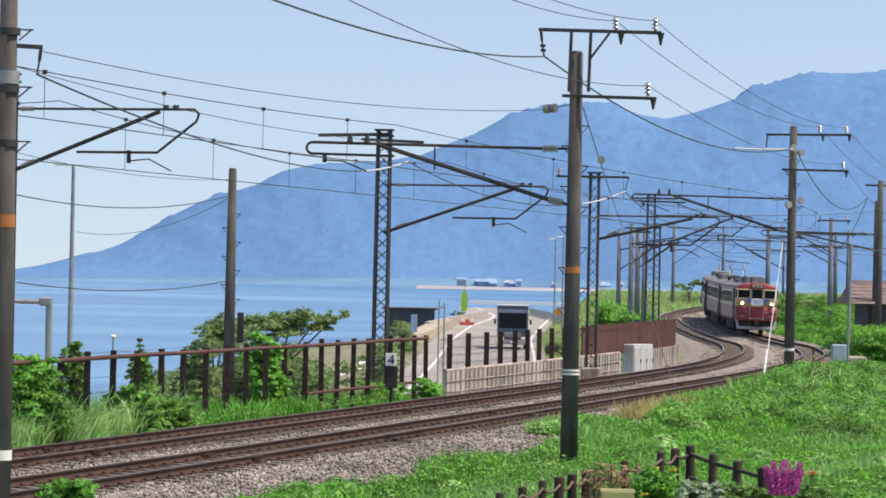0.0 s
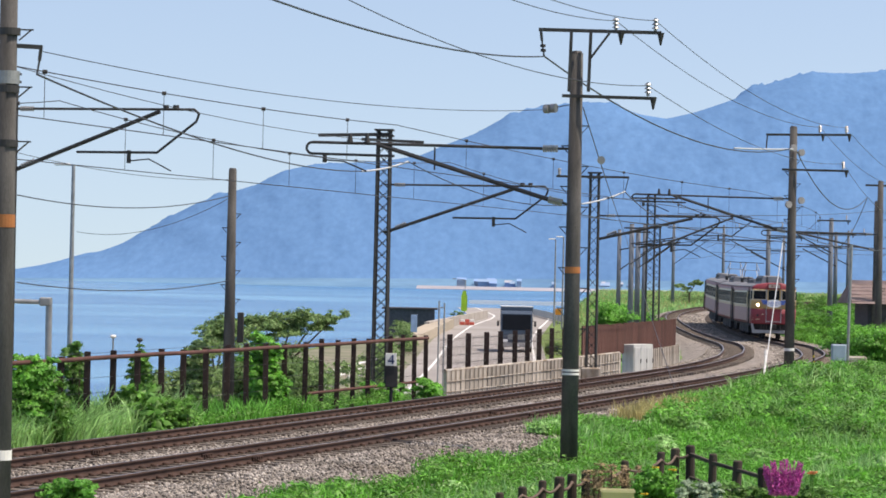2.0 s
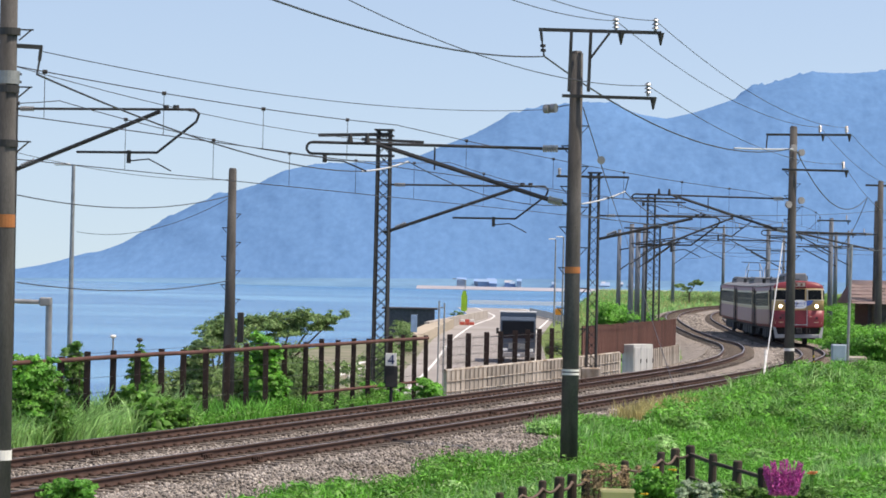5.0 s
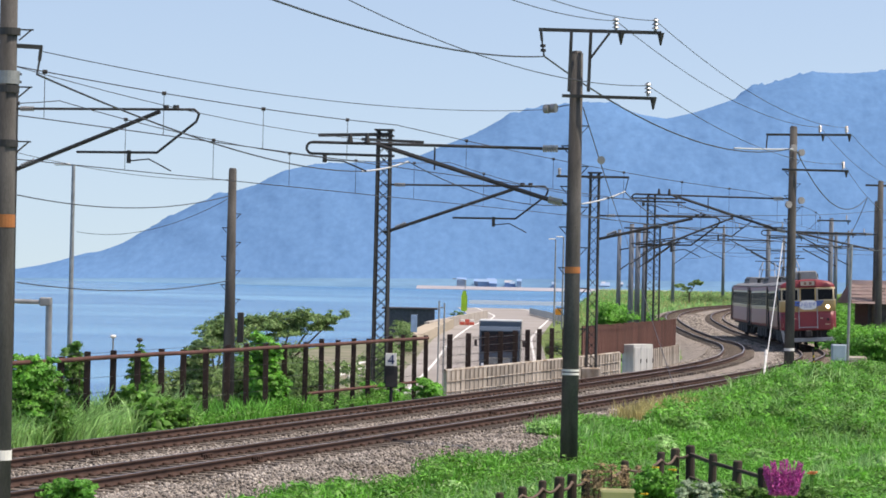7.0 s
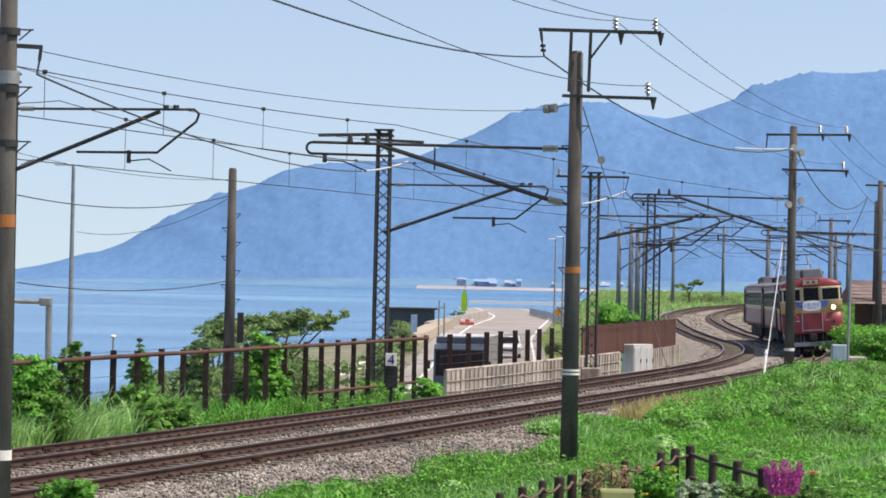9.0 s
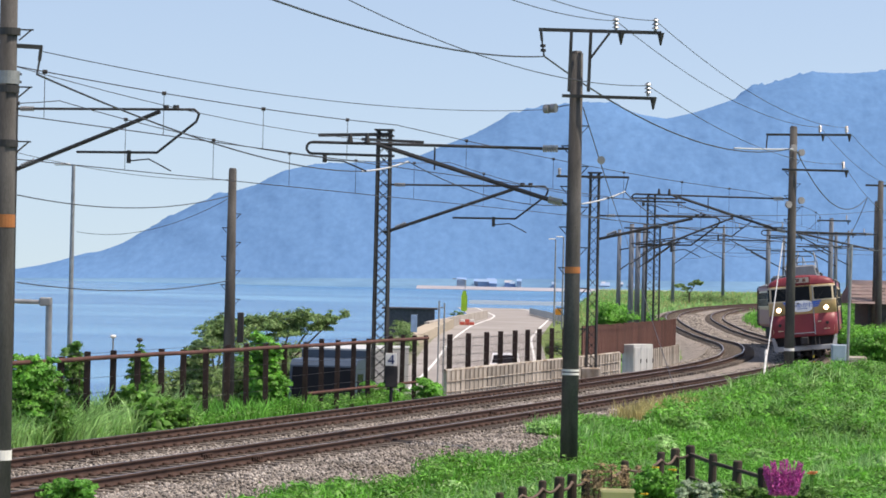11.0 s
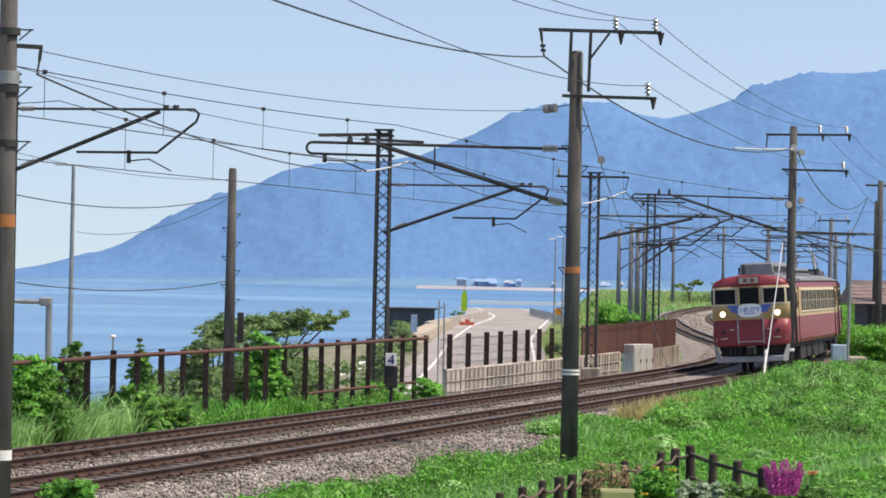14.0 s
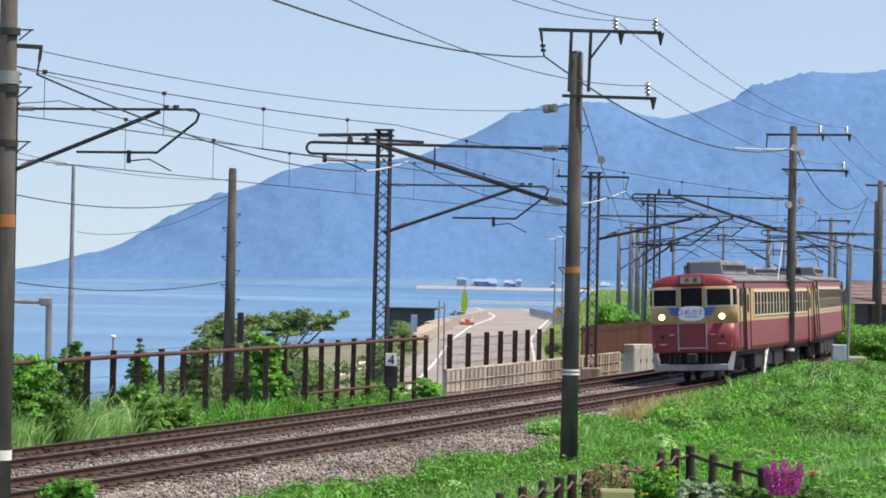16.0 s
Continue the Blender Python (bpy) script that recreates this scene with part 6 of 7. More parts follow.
def bank_plants():
    p = scatter(120000, -4, 24, 46, 175, 21, bank_keep)
    tall = wave(p[:, 0] * 1.3, p[:, 1] * 0.8, 4.0)
    blade_mesh("grass", p, 0.10, 0.30, 5, M_GRASS, "dense bright green summer grass on the bank", width=0.016, lean=0.9, spread=0.12, seed=2)
    q = p[(tall > 0.15) & (np.random.RandomState(1).rand(len(p)) < 0.2)]
    blade_mesh("grass_tussock", q, 0.22, 0.5, 5, M_GRASS_PALE, "taller pale green grass tussocks on the bank", width=0.017, lean=0.9, spread=0.10, seed=3)
    # broad-leaved weeds among the grass
    q = p[np.random.RandomState(9).rand(len(p)) < 0.30]
    v, f = leaf_array(q + np.array([0, 0, 0.12]), np.full(len(q), 0.2), len(q) * 8, 0.045, 5, squash=0.8, up=0.9)
    tagged(mesh_object("leafy_weeds", v, f, M_LEAF_LIGHT), "low broad-leaved weeds among the bank's grass", "weeds", kind="stuff")
    dark = wave(p[:, 0] * 0.9, p[:, 1] * 0.5, 9.0)
    q = p[(dark > 0.05) & (np.random.RandomState(19).rand(len(p)) < 0.16)]
    v, f = leaf_array(q + np.array([0, 0, 0.16]), np.full(len(q), 0.24), len(q) * 12, 0.05, 15, squash=0.9, up=0.8)
    tagged(mesh_object("dark_leafy_weeds", v, f, M_LEAF), "darker leafy weeds in patches on the bank", "weeds", kind="stuff")
    # clumped mounds that break up the bank
    r = np.random.RandomState(88)
    m = p[r.choice(len(p), 330, replace=False)]
    rad = r.uniform(0.14, 0.38, len(m))
    for seed, sel, mat, size, lab in ((61, slice(0, 165), M_LEAF_LIGHT, 0.065, "bright leafy mounds of weeds on the bank"), (62, slice(165, 260), M_LEAF, 0.045, "dark leafy mounds of weeds on the bank"), (63, slice(260, 330), M_GRASS_PALE, 0.06, "pale mounds of mugwort on the bank")):
        v, f = leaf_array(m[sel] + np.array([0, 0, 0.06]), rad[sel], 34000, size, seed, squash=0.9, up=0.7)
        tagged(mesh_object("weed_mounds", v, f, mat), lab, "weeds", kind="stuff")
    # tall mixed weeds heaped over the landward hump
    r = np.random.RandomState(188)
    hump = scatter(9000, 3, 22, 62, 125, 189, lambda x, y, s, o: (o > 3.4 + 0.8 * wave(x * 1.5, y)) & (o < 17) & (s > 2) & (x < VIEW * y + 1.5) & (wave(x * 1.9, y * 0.9, 7.0) > -0.15))
    pick = hump[r.choice(len(hump), min(620, len(hump)), replace=False)]
    rad = r.uniform(0.18, 0.46, len(pick))
    cut = len(pick) // 2
    for seed, sel, mat, size, lab in ((191, slice(0, cut), M_LEAF, 0.055, "dark knee-high weeds heaped on the hump"), (192, slice(cut, None), M_LEAF_LIGHT, 0.06, "bright knee-high weeds heaped on the hump")):
        v, f = leaf_array(pick[sel] + np.array([0, 0, 0.14]), rad[sel], 62000, size, seed, squash=1.15, up=0.5)
        tagged(mesh_object("hump_weeds", v, f, mat), lab, "weeds", kind="stuff")
    blade_mesh("hump_grass", hump[r.rand(len(hump)) < 0.5], 0.35, 0.75, 7, M_GRASS_PALE, "knee-high arching grass over the hump", width=0.016, lean=1.1, spread=0.16, seed=193)
    # dry strip beside the ballast
    d = scatter(17000, 0, 12, 78, 108, 33, lambda x, y, s, o: (s > 5) & (s < 14 + 1.5 * wave(x, y)) & (o > 2.1 + 0.4 * wave(x * 2, y)) & (o < 3.9 + 0.5 * wave(x, y * 2)))
    blade_mesh("dry_grass", d, 0.2, 0.5, 4, M_GRASS_DRY, "straw-coloured dry grass beside the ballast", width=0.014, lean=0.6, seed=6)
    # the hump of grass that hides the rails before the second pole
    hmp = scatter(26000, 4, 16, 88, 122, 41, lambda x, y, s, o: (s > 12) & (s < 31) & (o > 2.2) & (o < 5.2))
    blade_mesh("grass_hump", hmp, 0.2, 0.48, 6, M_GRASS, "tall grass crowding the trackside", width=0.018, lean=0.9, spread=0.14, seed=7)


bank_plants()


def bend_plants():
    """Weeds on the landward side round both bends, and the meadow beyond them."""
    p = scatter(52000, 12, 60, 120, 330, 141, lambda x, y, s, o: (o > np.interp(s, [80, 120, 170], [3.6, 3.0, 2.6]) + 0.5 * wave(x * 2, y * 2, 2.0)) & (o < 16) & (s > 45) & (s < 250) & (x < VIEW * y + 2))
    blade_mesh("bend_grass", p, 0.25, 0.7, 5, M_GRASS, "bright green grass round the far bends", width=0.03, lean=0.9, spread=0.2, seed=142)
    r = np.random.RandomState(143)
    q = p[r.rand(len(p)) < 0.3]
    v, f = leaf_array(q + np.array([0, 0, 0.25]), r.uniform(0.2, 0.55, len(q)), len(q) * 12, 0.09, 144, squash=1.0, up=0.8)
    tagged(mesh_object("bend_weeds", v, f, M_LEAF_LIGHT), "leafy weeds heaped beside the far bends", "weeds", kind="stuff")
    p = scatter(45000, 14, 70, 215, 480, 145, lambda x, y, s, o: (o < -6.8 + 0.5 * wave(x, y)) & (s > 175) & (x - road_x(y) > 9) & (np.abs(x) < VIEW * y + 2))
    blade_mesh("meadow_grass", p, 0.35, 0.95, 5, M_GRASS_PALE, "tall yellow-green meadow grass beyond the railway", width=0.04, lean=0.8, spread=0.25, seed=146)
    blade_mesh("meadow_straw", p[r.rand(len(p)) < 0.25], 0.5, 1.05, 4, M_GRASS_DRY, "straw-coloured seed heads over the meadow", width=0.035, lean=0.6, spread=0.25, seed=147)


bend_plants()


def seaward_weeds():
    k = lambda x, y, s, o: (o < -6.05 + 0.3 * wave(x * 3, y * 3)) & (o > -8.6) & (s > -26) & (s < 14)
    p = scatter(60000, -14, 6, 52, 112, 51, k)
    s, o = line_place(p[:, 0], p[:, 1])
    tall = s < -5.0
    blade_mesh("silver_grass", p[tall & (np.random.RandomState(2).rand(len(p)) < 0.6)], 0.75, 1.35, 8, M_GRASS_PALE, "tall arching silver grass along the seaward track edge", width=0.020, lean=1.0, spread=0.10, seed=8)
    k2 = lambda x, y, s, o: (o < -5.95 + 0.3 * wave(x * 3, y * 3)) & (o > -6.9) & (s > -27) & (s < -8)
    edge = scatter(15000, -16, 0, 50, 80, 57, k2)
    blade_mesh("silver_grass_edge", edge, 0.6, 1.15, 12, M_GRASS_PALE, "pale arching silver grass beside the ballast", width=0.020, lean=1.3, spread=0.13, seed=18)
    low = ~tall
    blade_mesh("seaward_grass", p[low & (s < 3.5)], 0.35, 0.85, 7, M_GRASS, "green weeds below the rusty fence", width=0.022, lean=0.6, seed=10)
    blade_mesh("short_seaward_grass", p[low & (s >= 3.5) & (wave(p[:, 0] * 5, p[:, 1] * 3) > -0.25)], 0.15, 0.45, 6, M_GRASS, "short patchy weeds at the fence foot", width=0.02, lean=0.8, seed=20)
    q = p[np.random.RandomState(4).rand(len(p)) < np.where(low, 0.35, 0.12)]
    v, f = leaf_array(q + np.array([0, 0, 0.38]), np.full(len(q), 0.34), len(q) * 16, 0.05, 7, up=0.9)
    tagged(mesh_object("seaward_leafy_weeds", v, f, M_LEAF), "leafy weeds below the rusty fence", "weeds", kind="stuff")
    # slope beyond the fence
    k = lambda x, y, s, o: (o < -7.0) & (o > -9.4) & (s > -26) & (s < 62)
    p = scatter(50000, -16, 16, 52, 160, 52, k)
    blade_mesh("slope_grass", p, 0.2, 0.5, 4, M_GRASS_PALE, "rough grass on the slope down to the road", width=0.024, lean=0.6, seed=12)


seaward_weeds()

# vine-covered fence end and the vine column
c, r = clumps((-9.41, 69.20, 0.83), (-8.53, 70.00, 1.52), 30, 0.14, 0.26, 3)
shrub("vine", c, r, 3200, 0.065, M_LEAF_LIGHT, "light green creeper heaped over the fence end", "creeper", 3)
c, r = clumps((-9.32, 69.00, 0.47), (-8.37, 70.00, 0.95), 16, 0.15, 0.3, 4)
shrub("dark_shrub", c, r, 1800, 0.06, M_LEAF, "dark leafy shrub under the creeper", "shrub", 4)
c, r = clumps((-4.99, 85.00, 0.21), (-4.44, 86.00, 1.84), 20, 0.14, 0.28, 5)
shrub("vine", c, r, 2800, 0.06, M_LEAF_LIGHT, "light green creeper climbing a fence post", "creeper", 5)
c, r = clumps((-8.71, 73.00, 1.23), (-8.41, 74.00, 1.87), 8, 0.07, 0.14, 6)
shrub("vine", c, r, 500, 0.05, M_LEAF, "thin creeper on a lamp post", "creeper", 6)
c, r = clumps((-7.56, 77.00, 0.87), (-7.23, 78.00, 1.82), 9, 0.09, 0.18, 7)
shrub("vine", c, r, 700, 0.05, M_LEAF, "thin creeper on a fence post", "creeper", 7)
c, r = clumps((-7.80, 74.00, 0.30), (-6.75, 75.00, 0.72), 9, 0.18, 0.28, 8)
shrub("broadleaf_plant", c, r, 240, 0.15, M_LEAF, "large-leaved plant beside the track", "plant", 8)
c, r = clumps((-6.60, 74.50, 0.10), (-5.90, 75.50, 0.45), 10, 0.13, 0.22, 9)
shrub("dark_shrub", c, r, 1300, 0.05, M_LEAF, "dark leafy shrub by the ballast", "shrub", 9)
c, r = clumps((-2.22, 93.00, 0.14), (-1.09, 95.00, 0.26), 9, 0.12, 0.2, 10)
shrub("green_shrub", c, r, 1200, 0.05, M_LEAF_LIGHT, "green weeds round the mast foot", "shrub", 10)
c, r = clumps((-0.58, 96.00, 0.06), (-0.05, 97.00, 0.35), 9, 0.12, 0.22, 11)
shrub("green_shrub", c, r, 1100, 0.05, M_LEAF_LIGHT, "green weeds at the end of the concrete wall", "shrub", 11)
c, r = clumps((-5.68, 45.00, 0.24), (-5.06, 46.00, 0.43), 14, 0.08, 0.16, 12)
shrub("leafy_plant", c, r, 1300, 0.045, M_LEAF_LIGHT, "light green leafy plant beside the ballast", "plant", 12)

# coast trees beyond the fence
c, r = clumps((-7.89, 112.00, -0.22), (-4.57, 116.00, 0.76), 34, 0.35, 0.7, 31)
shrub("coast_shrub", c, r, 6500, 0.08, M_LEAF_PINE, "low green coast shrub beyond the fence", "shrub", 31)
c, r = clumps((-8.04, 100.00, 0.66), (-7.45, 102.00, 1.24), 10, 0.2, 0.36, 32)
shrub("coast_shrub", c, r, 1300, 0.07, M_LEAF_PINE, "low green coast shrub beyond the fence", "shrub", 32)
tree((-7.09, 128.00, -2.60), [(-8.25, 128.00, 1.10), (-7.11, 128.00, 1.26), (-6.09, 128.00, 1.44), (-5.17, 128.00, 1.53), (-4.33, 128.00, 1.77)], [1.1, 1.15, 1.05, 0.8, 0.55], 26, 10000, 0.075, M_LEAF_PINE, "wind-bent green coast tree beyond the fence", 21)
tree((-8.72, 122.00, -2.60), [(-8.91, 122.00, 0.92), (-8.41, 122.00, 1.11)], [0.8, 0.9], 22, 3200, 0.075, M_LEAF_PINE, "green coast tree beyond the fence", 22)
for k, (a, b, n, m) in enumerate((
        ((9.03, 180.00, 0.5), (10.67, 182.00, 1.9), 26, M_LEAF_LIGHT), ((10.70, 205.00, 0.3), (14.3, 212.00, 1.9), 30, M_LEAF_LIGHT), ((25.2, 347.00, 0.9), (33.5, 356.00, 2.1), 40, M_LEAF_PINE),
        ((19.02, 150.00, 0.64), (21.38, 152.00, 1.30), 30, M_LEAF_LIGHT), ((16.70, 128.00, 0.20), (18.28, 130.00, 1.57), 30, M_LEAF_LIGHT), ((25.4, 200.00, 0.8), (31.0, 230.00, 2.0), 40, M_LEAF_LIGHT),
        ((23.3, 172.00, 0.35), (25.5, 180.00, 1.1), 30, M_LEAF), ((25.87, 240.00, 1.71), (33.66, 270.00, 2.55), 36, M_LEAF))):
    c, r = clumps(a, b, n, 0.35, 0.75, 30 + k)
    shrub("bush", c, r, 7500, 0.07, m, "bright green summer bushes beside the line", "bush", 30 + k, group="lineside bushes")
for k, (a, b, n) in enumerate((((-3.49, 215.00, -0.39), (-1.55, 240.00, -0.15), 10), ((-3.12, 140.00, -0.31), (-2.45, 170.00, 0.12), 10), ((1.6, 362.00, -0.9), (2.5, 372.00, -0.6), 5), ((-9.45, 100.00, -0.27), (-7.60, 112.00, 0.05), 16), ((-5.38, 108.00, -0.47), (-2.78, 120.00, 0.23), 16), ((7.6, 225.00, -1.35), (8.5, 228.00, -1.1), 4))):
    c, r = clumps(a, b, n, 0.3, 0.6, 50 + k)
    r = r * (0.6 if k in (2, 5) else 1.0) if hasattr(r, "shape") else [q * (0.6 if k in (2, 5) else 1.0) for q in r]
    shrub("bush", c, r, 700 if k in (2, 5) else 1500, 0.08, M_LEAF_PINE, "low green scrub beside the road", "bush", 50 + k, group="roadside bushes")
tree((25.82, 330.00, 1.42), [(25.20, 330.00, 3.00), (26.49, 330.00, 3.38)], [0.7, 0.8], 12, 3000, 0.14, M_LEAF_PINE, "small roadside tree far along the line", 23)


# ---- garden edge: timber fence and flowers ----
def garden_fence():
    wood = material("dark_stained_timber", (0.055, 0.042, 0.032), 0.85, var=0.3, scale=4, fine=40, stretch=(1, 1, 0.3), bump=0.006, per_object=0.25)
    rope = material("weathered_rope", (0.17, 0.125, 0.10), 0.9, var=0.3, scale=8, fine=60)
    f = thing("garden_fence", Matrix.Translation((2.90, 47.00, 0.00)), "low dark timber post fence strung with a rope and rails", "fence")
    tops = [(0.90, 46.00, 0.36), (1.23, 46.00, 0.45), (1.53, 46.30, 0.53), (1.79, 46.60, 0.57), (1.99, 47.00, 0.59), (2.21, 47.30, 0.63), (2.83, 48.00, 0.75), (3.42, 48.60, 0.86), (3.67, 49.00, 0.90), (3.90, 49.00, 0.95), (4.17, 48.00, 0.88), (4.45, 47.00, 0.84), (4.72, 46.00, 0.80)]
    rnd = random.Random(4)
    for x, y, z in tops:
        bm = bmesh.new()
        r = 0.068 + rnd.uniform(-0.008, 0.012)
        lean = rnd.uniform(-0.03, 0.05)
        rod(bm, (x - lean, y, z - 1.1), (x, y, z), r, r * 0.96, seg=12)
        rod(bm, (x, y, z), (x, y, z + 0.02), r * 0.94, r * 0.7, seg=12)
        part("post", bm, wood, f, world=True)
    left = [Vector(q) - Vector((0, 0.08, 0.10)) for q in tops[:10]]
    pts = []
    for a, b in zip(left[:-1], left[1:]):
        for t in np.linspace(0, 1, 8)[:-1]:
            q = a.lerp(b, t)
            pts.append((q.x, q.y, q.z - 0.10 * 4 * t * (1 - t) * min(1.0, (b - a).length / 0.5)))
    ob = cable("rope", pts, 0.022, rope, parent=f, seg=6)
    ob.matrix_parent_inverse = f.matrix_basis.inverted()
    for dz in (0.12, 0.48):
        for a, b in zip(tops[9:-1], tops[10:]):
            bm = bmesh.new()
            bar(bm, (a[0], a[1] - 0.05, a[2] - dz), (b[0], b[1] - 0.05, b[2] - dz), 0.05)
            part("rail", bm, wood, f, world=True)


garden_fence()


def garden_plants():
    p = thing("planter", Matrix.Translation((2.53, 44.50, 0.29)), "pale yellow plastic planter trough", "planter")
    bm = bmesh.new()
    w = 0.42
    for sx in (-1, 1):
        bar(bm, (sx * w / 2, -0.12, 0.0), (sx * w / 2, 0.12, 0.0), 0.03, 0.50)
    box(bm, (w, 0.03, 0.5), (0, -0.12, 0.0))
    box(bm, (w, 0.03, 0.5), (0, 0.12, 0.0))
    box(bm, (w, 0.24, 0.03), (0, 0, -0.24))
    body = part("trough", bm, material("yellow_plastic", (0.55, 0.50, 0.22), 0.5, var=0.08), p)
    rim_m = material("yellow_plastic_rim", (0.62, 0.57, 0.30), 0.5, var=0.08)
    for sy in (-0.135, 0.135):
        bm = bmesh.new()
        box(bm, (w + 0.06, 0.03, 0.04), (0, sy, 0.25))
        part("rim", bm, rim_m, p)
    # mixed border plants
    sets = (((2.74, 45.00, 0.38), (3.45, 46.00, 0.78), 30, 3200, 0.03, M_LEAF_LIGHT, "mixed green border plants", "plant"),
            ((3.38, 45.00, 0.39), (4.64, 46.00, 0.56), 30, 3200, 0.03, M_LEAF, "dark green border plants", "plant"),
            ((4.59, 45.00, 0.42), (5.79, 46.00, 0.56), 30, 3200, 0.03, M_LEAF, "dark green flower foliage", "plant"),
            ((3.42, 45.00, 0.45), (4.01, 45.50, 0.61), 14, 900, 0.03, material("silver_leaf", (0.27, 0.38, 0.25), 0.6, var=0.2, island=0.3), "low silvery-leaved border plant", "plant"),
            ((2.20, 46.50, 0.55), (3.27, 47.00, 0.78), 20, 600, 0.022, material("dried_stalks", (0.28, 0.21, 0.11), 0.8, var=0.25, island=0.4), "dried brown flower heads on stalks", "plant"))
    for k, (a, b, n, cnt, size, mat, lab, cat) in enumerate(sets):
        c, r = clumps(a, b, n, 0.05, 0.11, 70 + k)
        shrub("border_plant", c, r, cnt, size, mat, lab, cat, 70 + k, base=(a[0], a[1], a[2] - 0.1))
    for k, (q, m) in enumerate((((3.37, 45.50, 0.79), (0.65, 0.40, 0.03)), ((3.12, 45.50, 0.82), (0.65, 0.42, 0.03)), ((2.94, 45.00, 0.47), (0.6, 0.40, 0.03)), ((5.37, 45.50, 0.78), (0.75, 0.22, 0.08)), ((5.40, 45.50, 0.80), (0.75, 0.25, 0.10)))):
        fl = thing("flower", Matrix.Translation((q[0], q[1], q[2] - 0.4)), "small orange garden flower on a stem", "flower", "orange flowers")
        bm = bmesh.new()
        rod(bm, (0, 0, 0), (0, 0, 0.4), 0.012, seg=5)
        part("stem", bm, M_LEAF, fl)
        bm = bmesh.new()
        for j in range(7):
            a = j / 7 * 2 * math.pi
            box(bm, (0.05, 0.035, 0.02), (0.035 * math.cos(a), 0.035 * math.sin(a), 0.4), Matrix.Rotation(a, 3, "Z"))
        part("petals", bm, material("petal_orange", m, 0.6, var=0.1), fl)
    # plumes of the pink flower
    pink = material("pink_plume", (0.62, 0.10, 0.42), 0.7, var=0.2, scale=6, fine=60, island=0.35)
    base = (4.87, 44.60, 0.49)
    pl = thing("pink_flowers", Matrix.Translation(base), "clump of magenta-pink feathery flower plumes", "flowers")
    rnd = np.random.RandomState(6)
    for k in range(60):
        x, y = rnd.uniform(-0.17, 0.17), rnd.uniform(-0.12, 0.12)
        top = 0.20 + 0.20 * rnd.rand() + 0.12 * (1 - (x / 0.26) ** 2)
        n = 190
        t = rnd.rand(n) ** 0.8
        a = rnd.uniform(0, 2 * math.pi, n)
        rad = 0.024 * (1 - t * 0.85) * rnd.uniform(0.5, 1.1, n)
        lx = 0.75 * x
        cen = np.stack([x + lx * t + rad * np.cos(a), y + rad * np.sin(a), 0.02 + top * t], 1)
        d = rnd.normal(0, 0.010, (n, 3, 3))
        v = (cen[:, None] + d).reshape(-1, 3)
        mesh_object("plume", v, np.arange(3 * n).reshape(-1, 3), pink, pl)


garden_plants()


# ---- loose stones over the ballast ----
def ballast_stones():
    r = np.random.RandomState(77)
    octa = np.array([(1, 0, 0), (-1, 0, 0), (0, 1, 0), (0, -1, 0), (0, 0, 1), (0, 0, -1)], float)
    tri = np.array([(0, 2, 4), (2, 1, 4), (1, 3, 4), (3, 0, 4), (2, 0, 5), (1, 2, 5), (3, 1, 5), (0, 3, 5)])
    prof_o = [-6.7, -5.4, -4.65, -2.2, -1.7, -1.2, 1.2, 1.75, 2.9, 4.2, 5.4]
    prof_z = [-0.95, -0.27, -0.225, -0.225, -0.21, -0.228, -0.228, -0.215, -0.30, -0.48, -0.95]
    n = 105000
    s = -36 + 85 * r.rand(n) ** 1.25
    o = r.uniform(-6.2, 5.2, n)
    s = np.concatenate([s, r.uniform(40, 215, 75000)])
    o = np.concatenate([o, r.uniform(-7.0, 3.2, 75000)])
    ok = ((o < 3.4) | (s < -5 + wave(s, o)))
    s, o = s[ok], o[ok]
    n = len(s)
    z = np.interp(o, prof_o, prof_z)
    p = along(s, o, 0.0)
    p[:, 2] += z + r.uniform(-0.01, 0.02, n)
    size = (r.uniform(0.02, 0.052, n) * np.interp(s, [30, 60, 200], [1.0, 1.35, 1.9]))[:, None, None]
    v = octa[None] * r.uniform(0.6, 1.2, (n, 6, 1)) * size
    a = r.uniform(0, 2 * math.pi, n)
    ca, sa = np.cos(a)[:, None], np.sin(a)[:, None]
    tilt = r.uniform(0.4, 1.0, n)[:, None]
    v = np.stack([v[..., 0] * ca - v[..., 1] * sa, v[..., 0] * sa + v[..., 1] * ca, v[..., 2] * tilt + v[..., 0] * 0.3], -1) + p[:, None]
    f = (tri[None] + (np.arange(n) * 6)[:, None, None]).reshape(-1, 3)
    ob = mesh_object("ballast_stones", v.reshape(-1, 3), f, M_STONE)
    tagged(ob, "loose angular brown-grey ballast stones", "stones", kind="stuff")


ballast_stones()


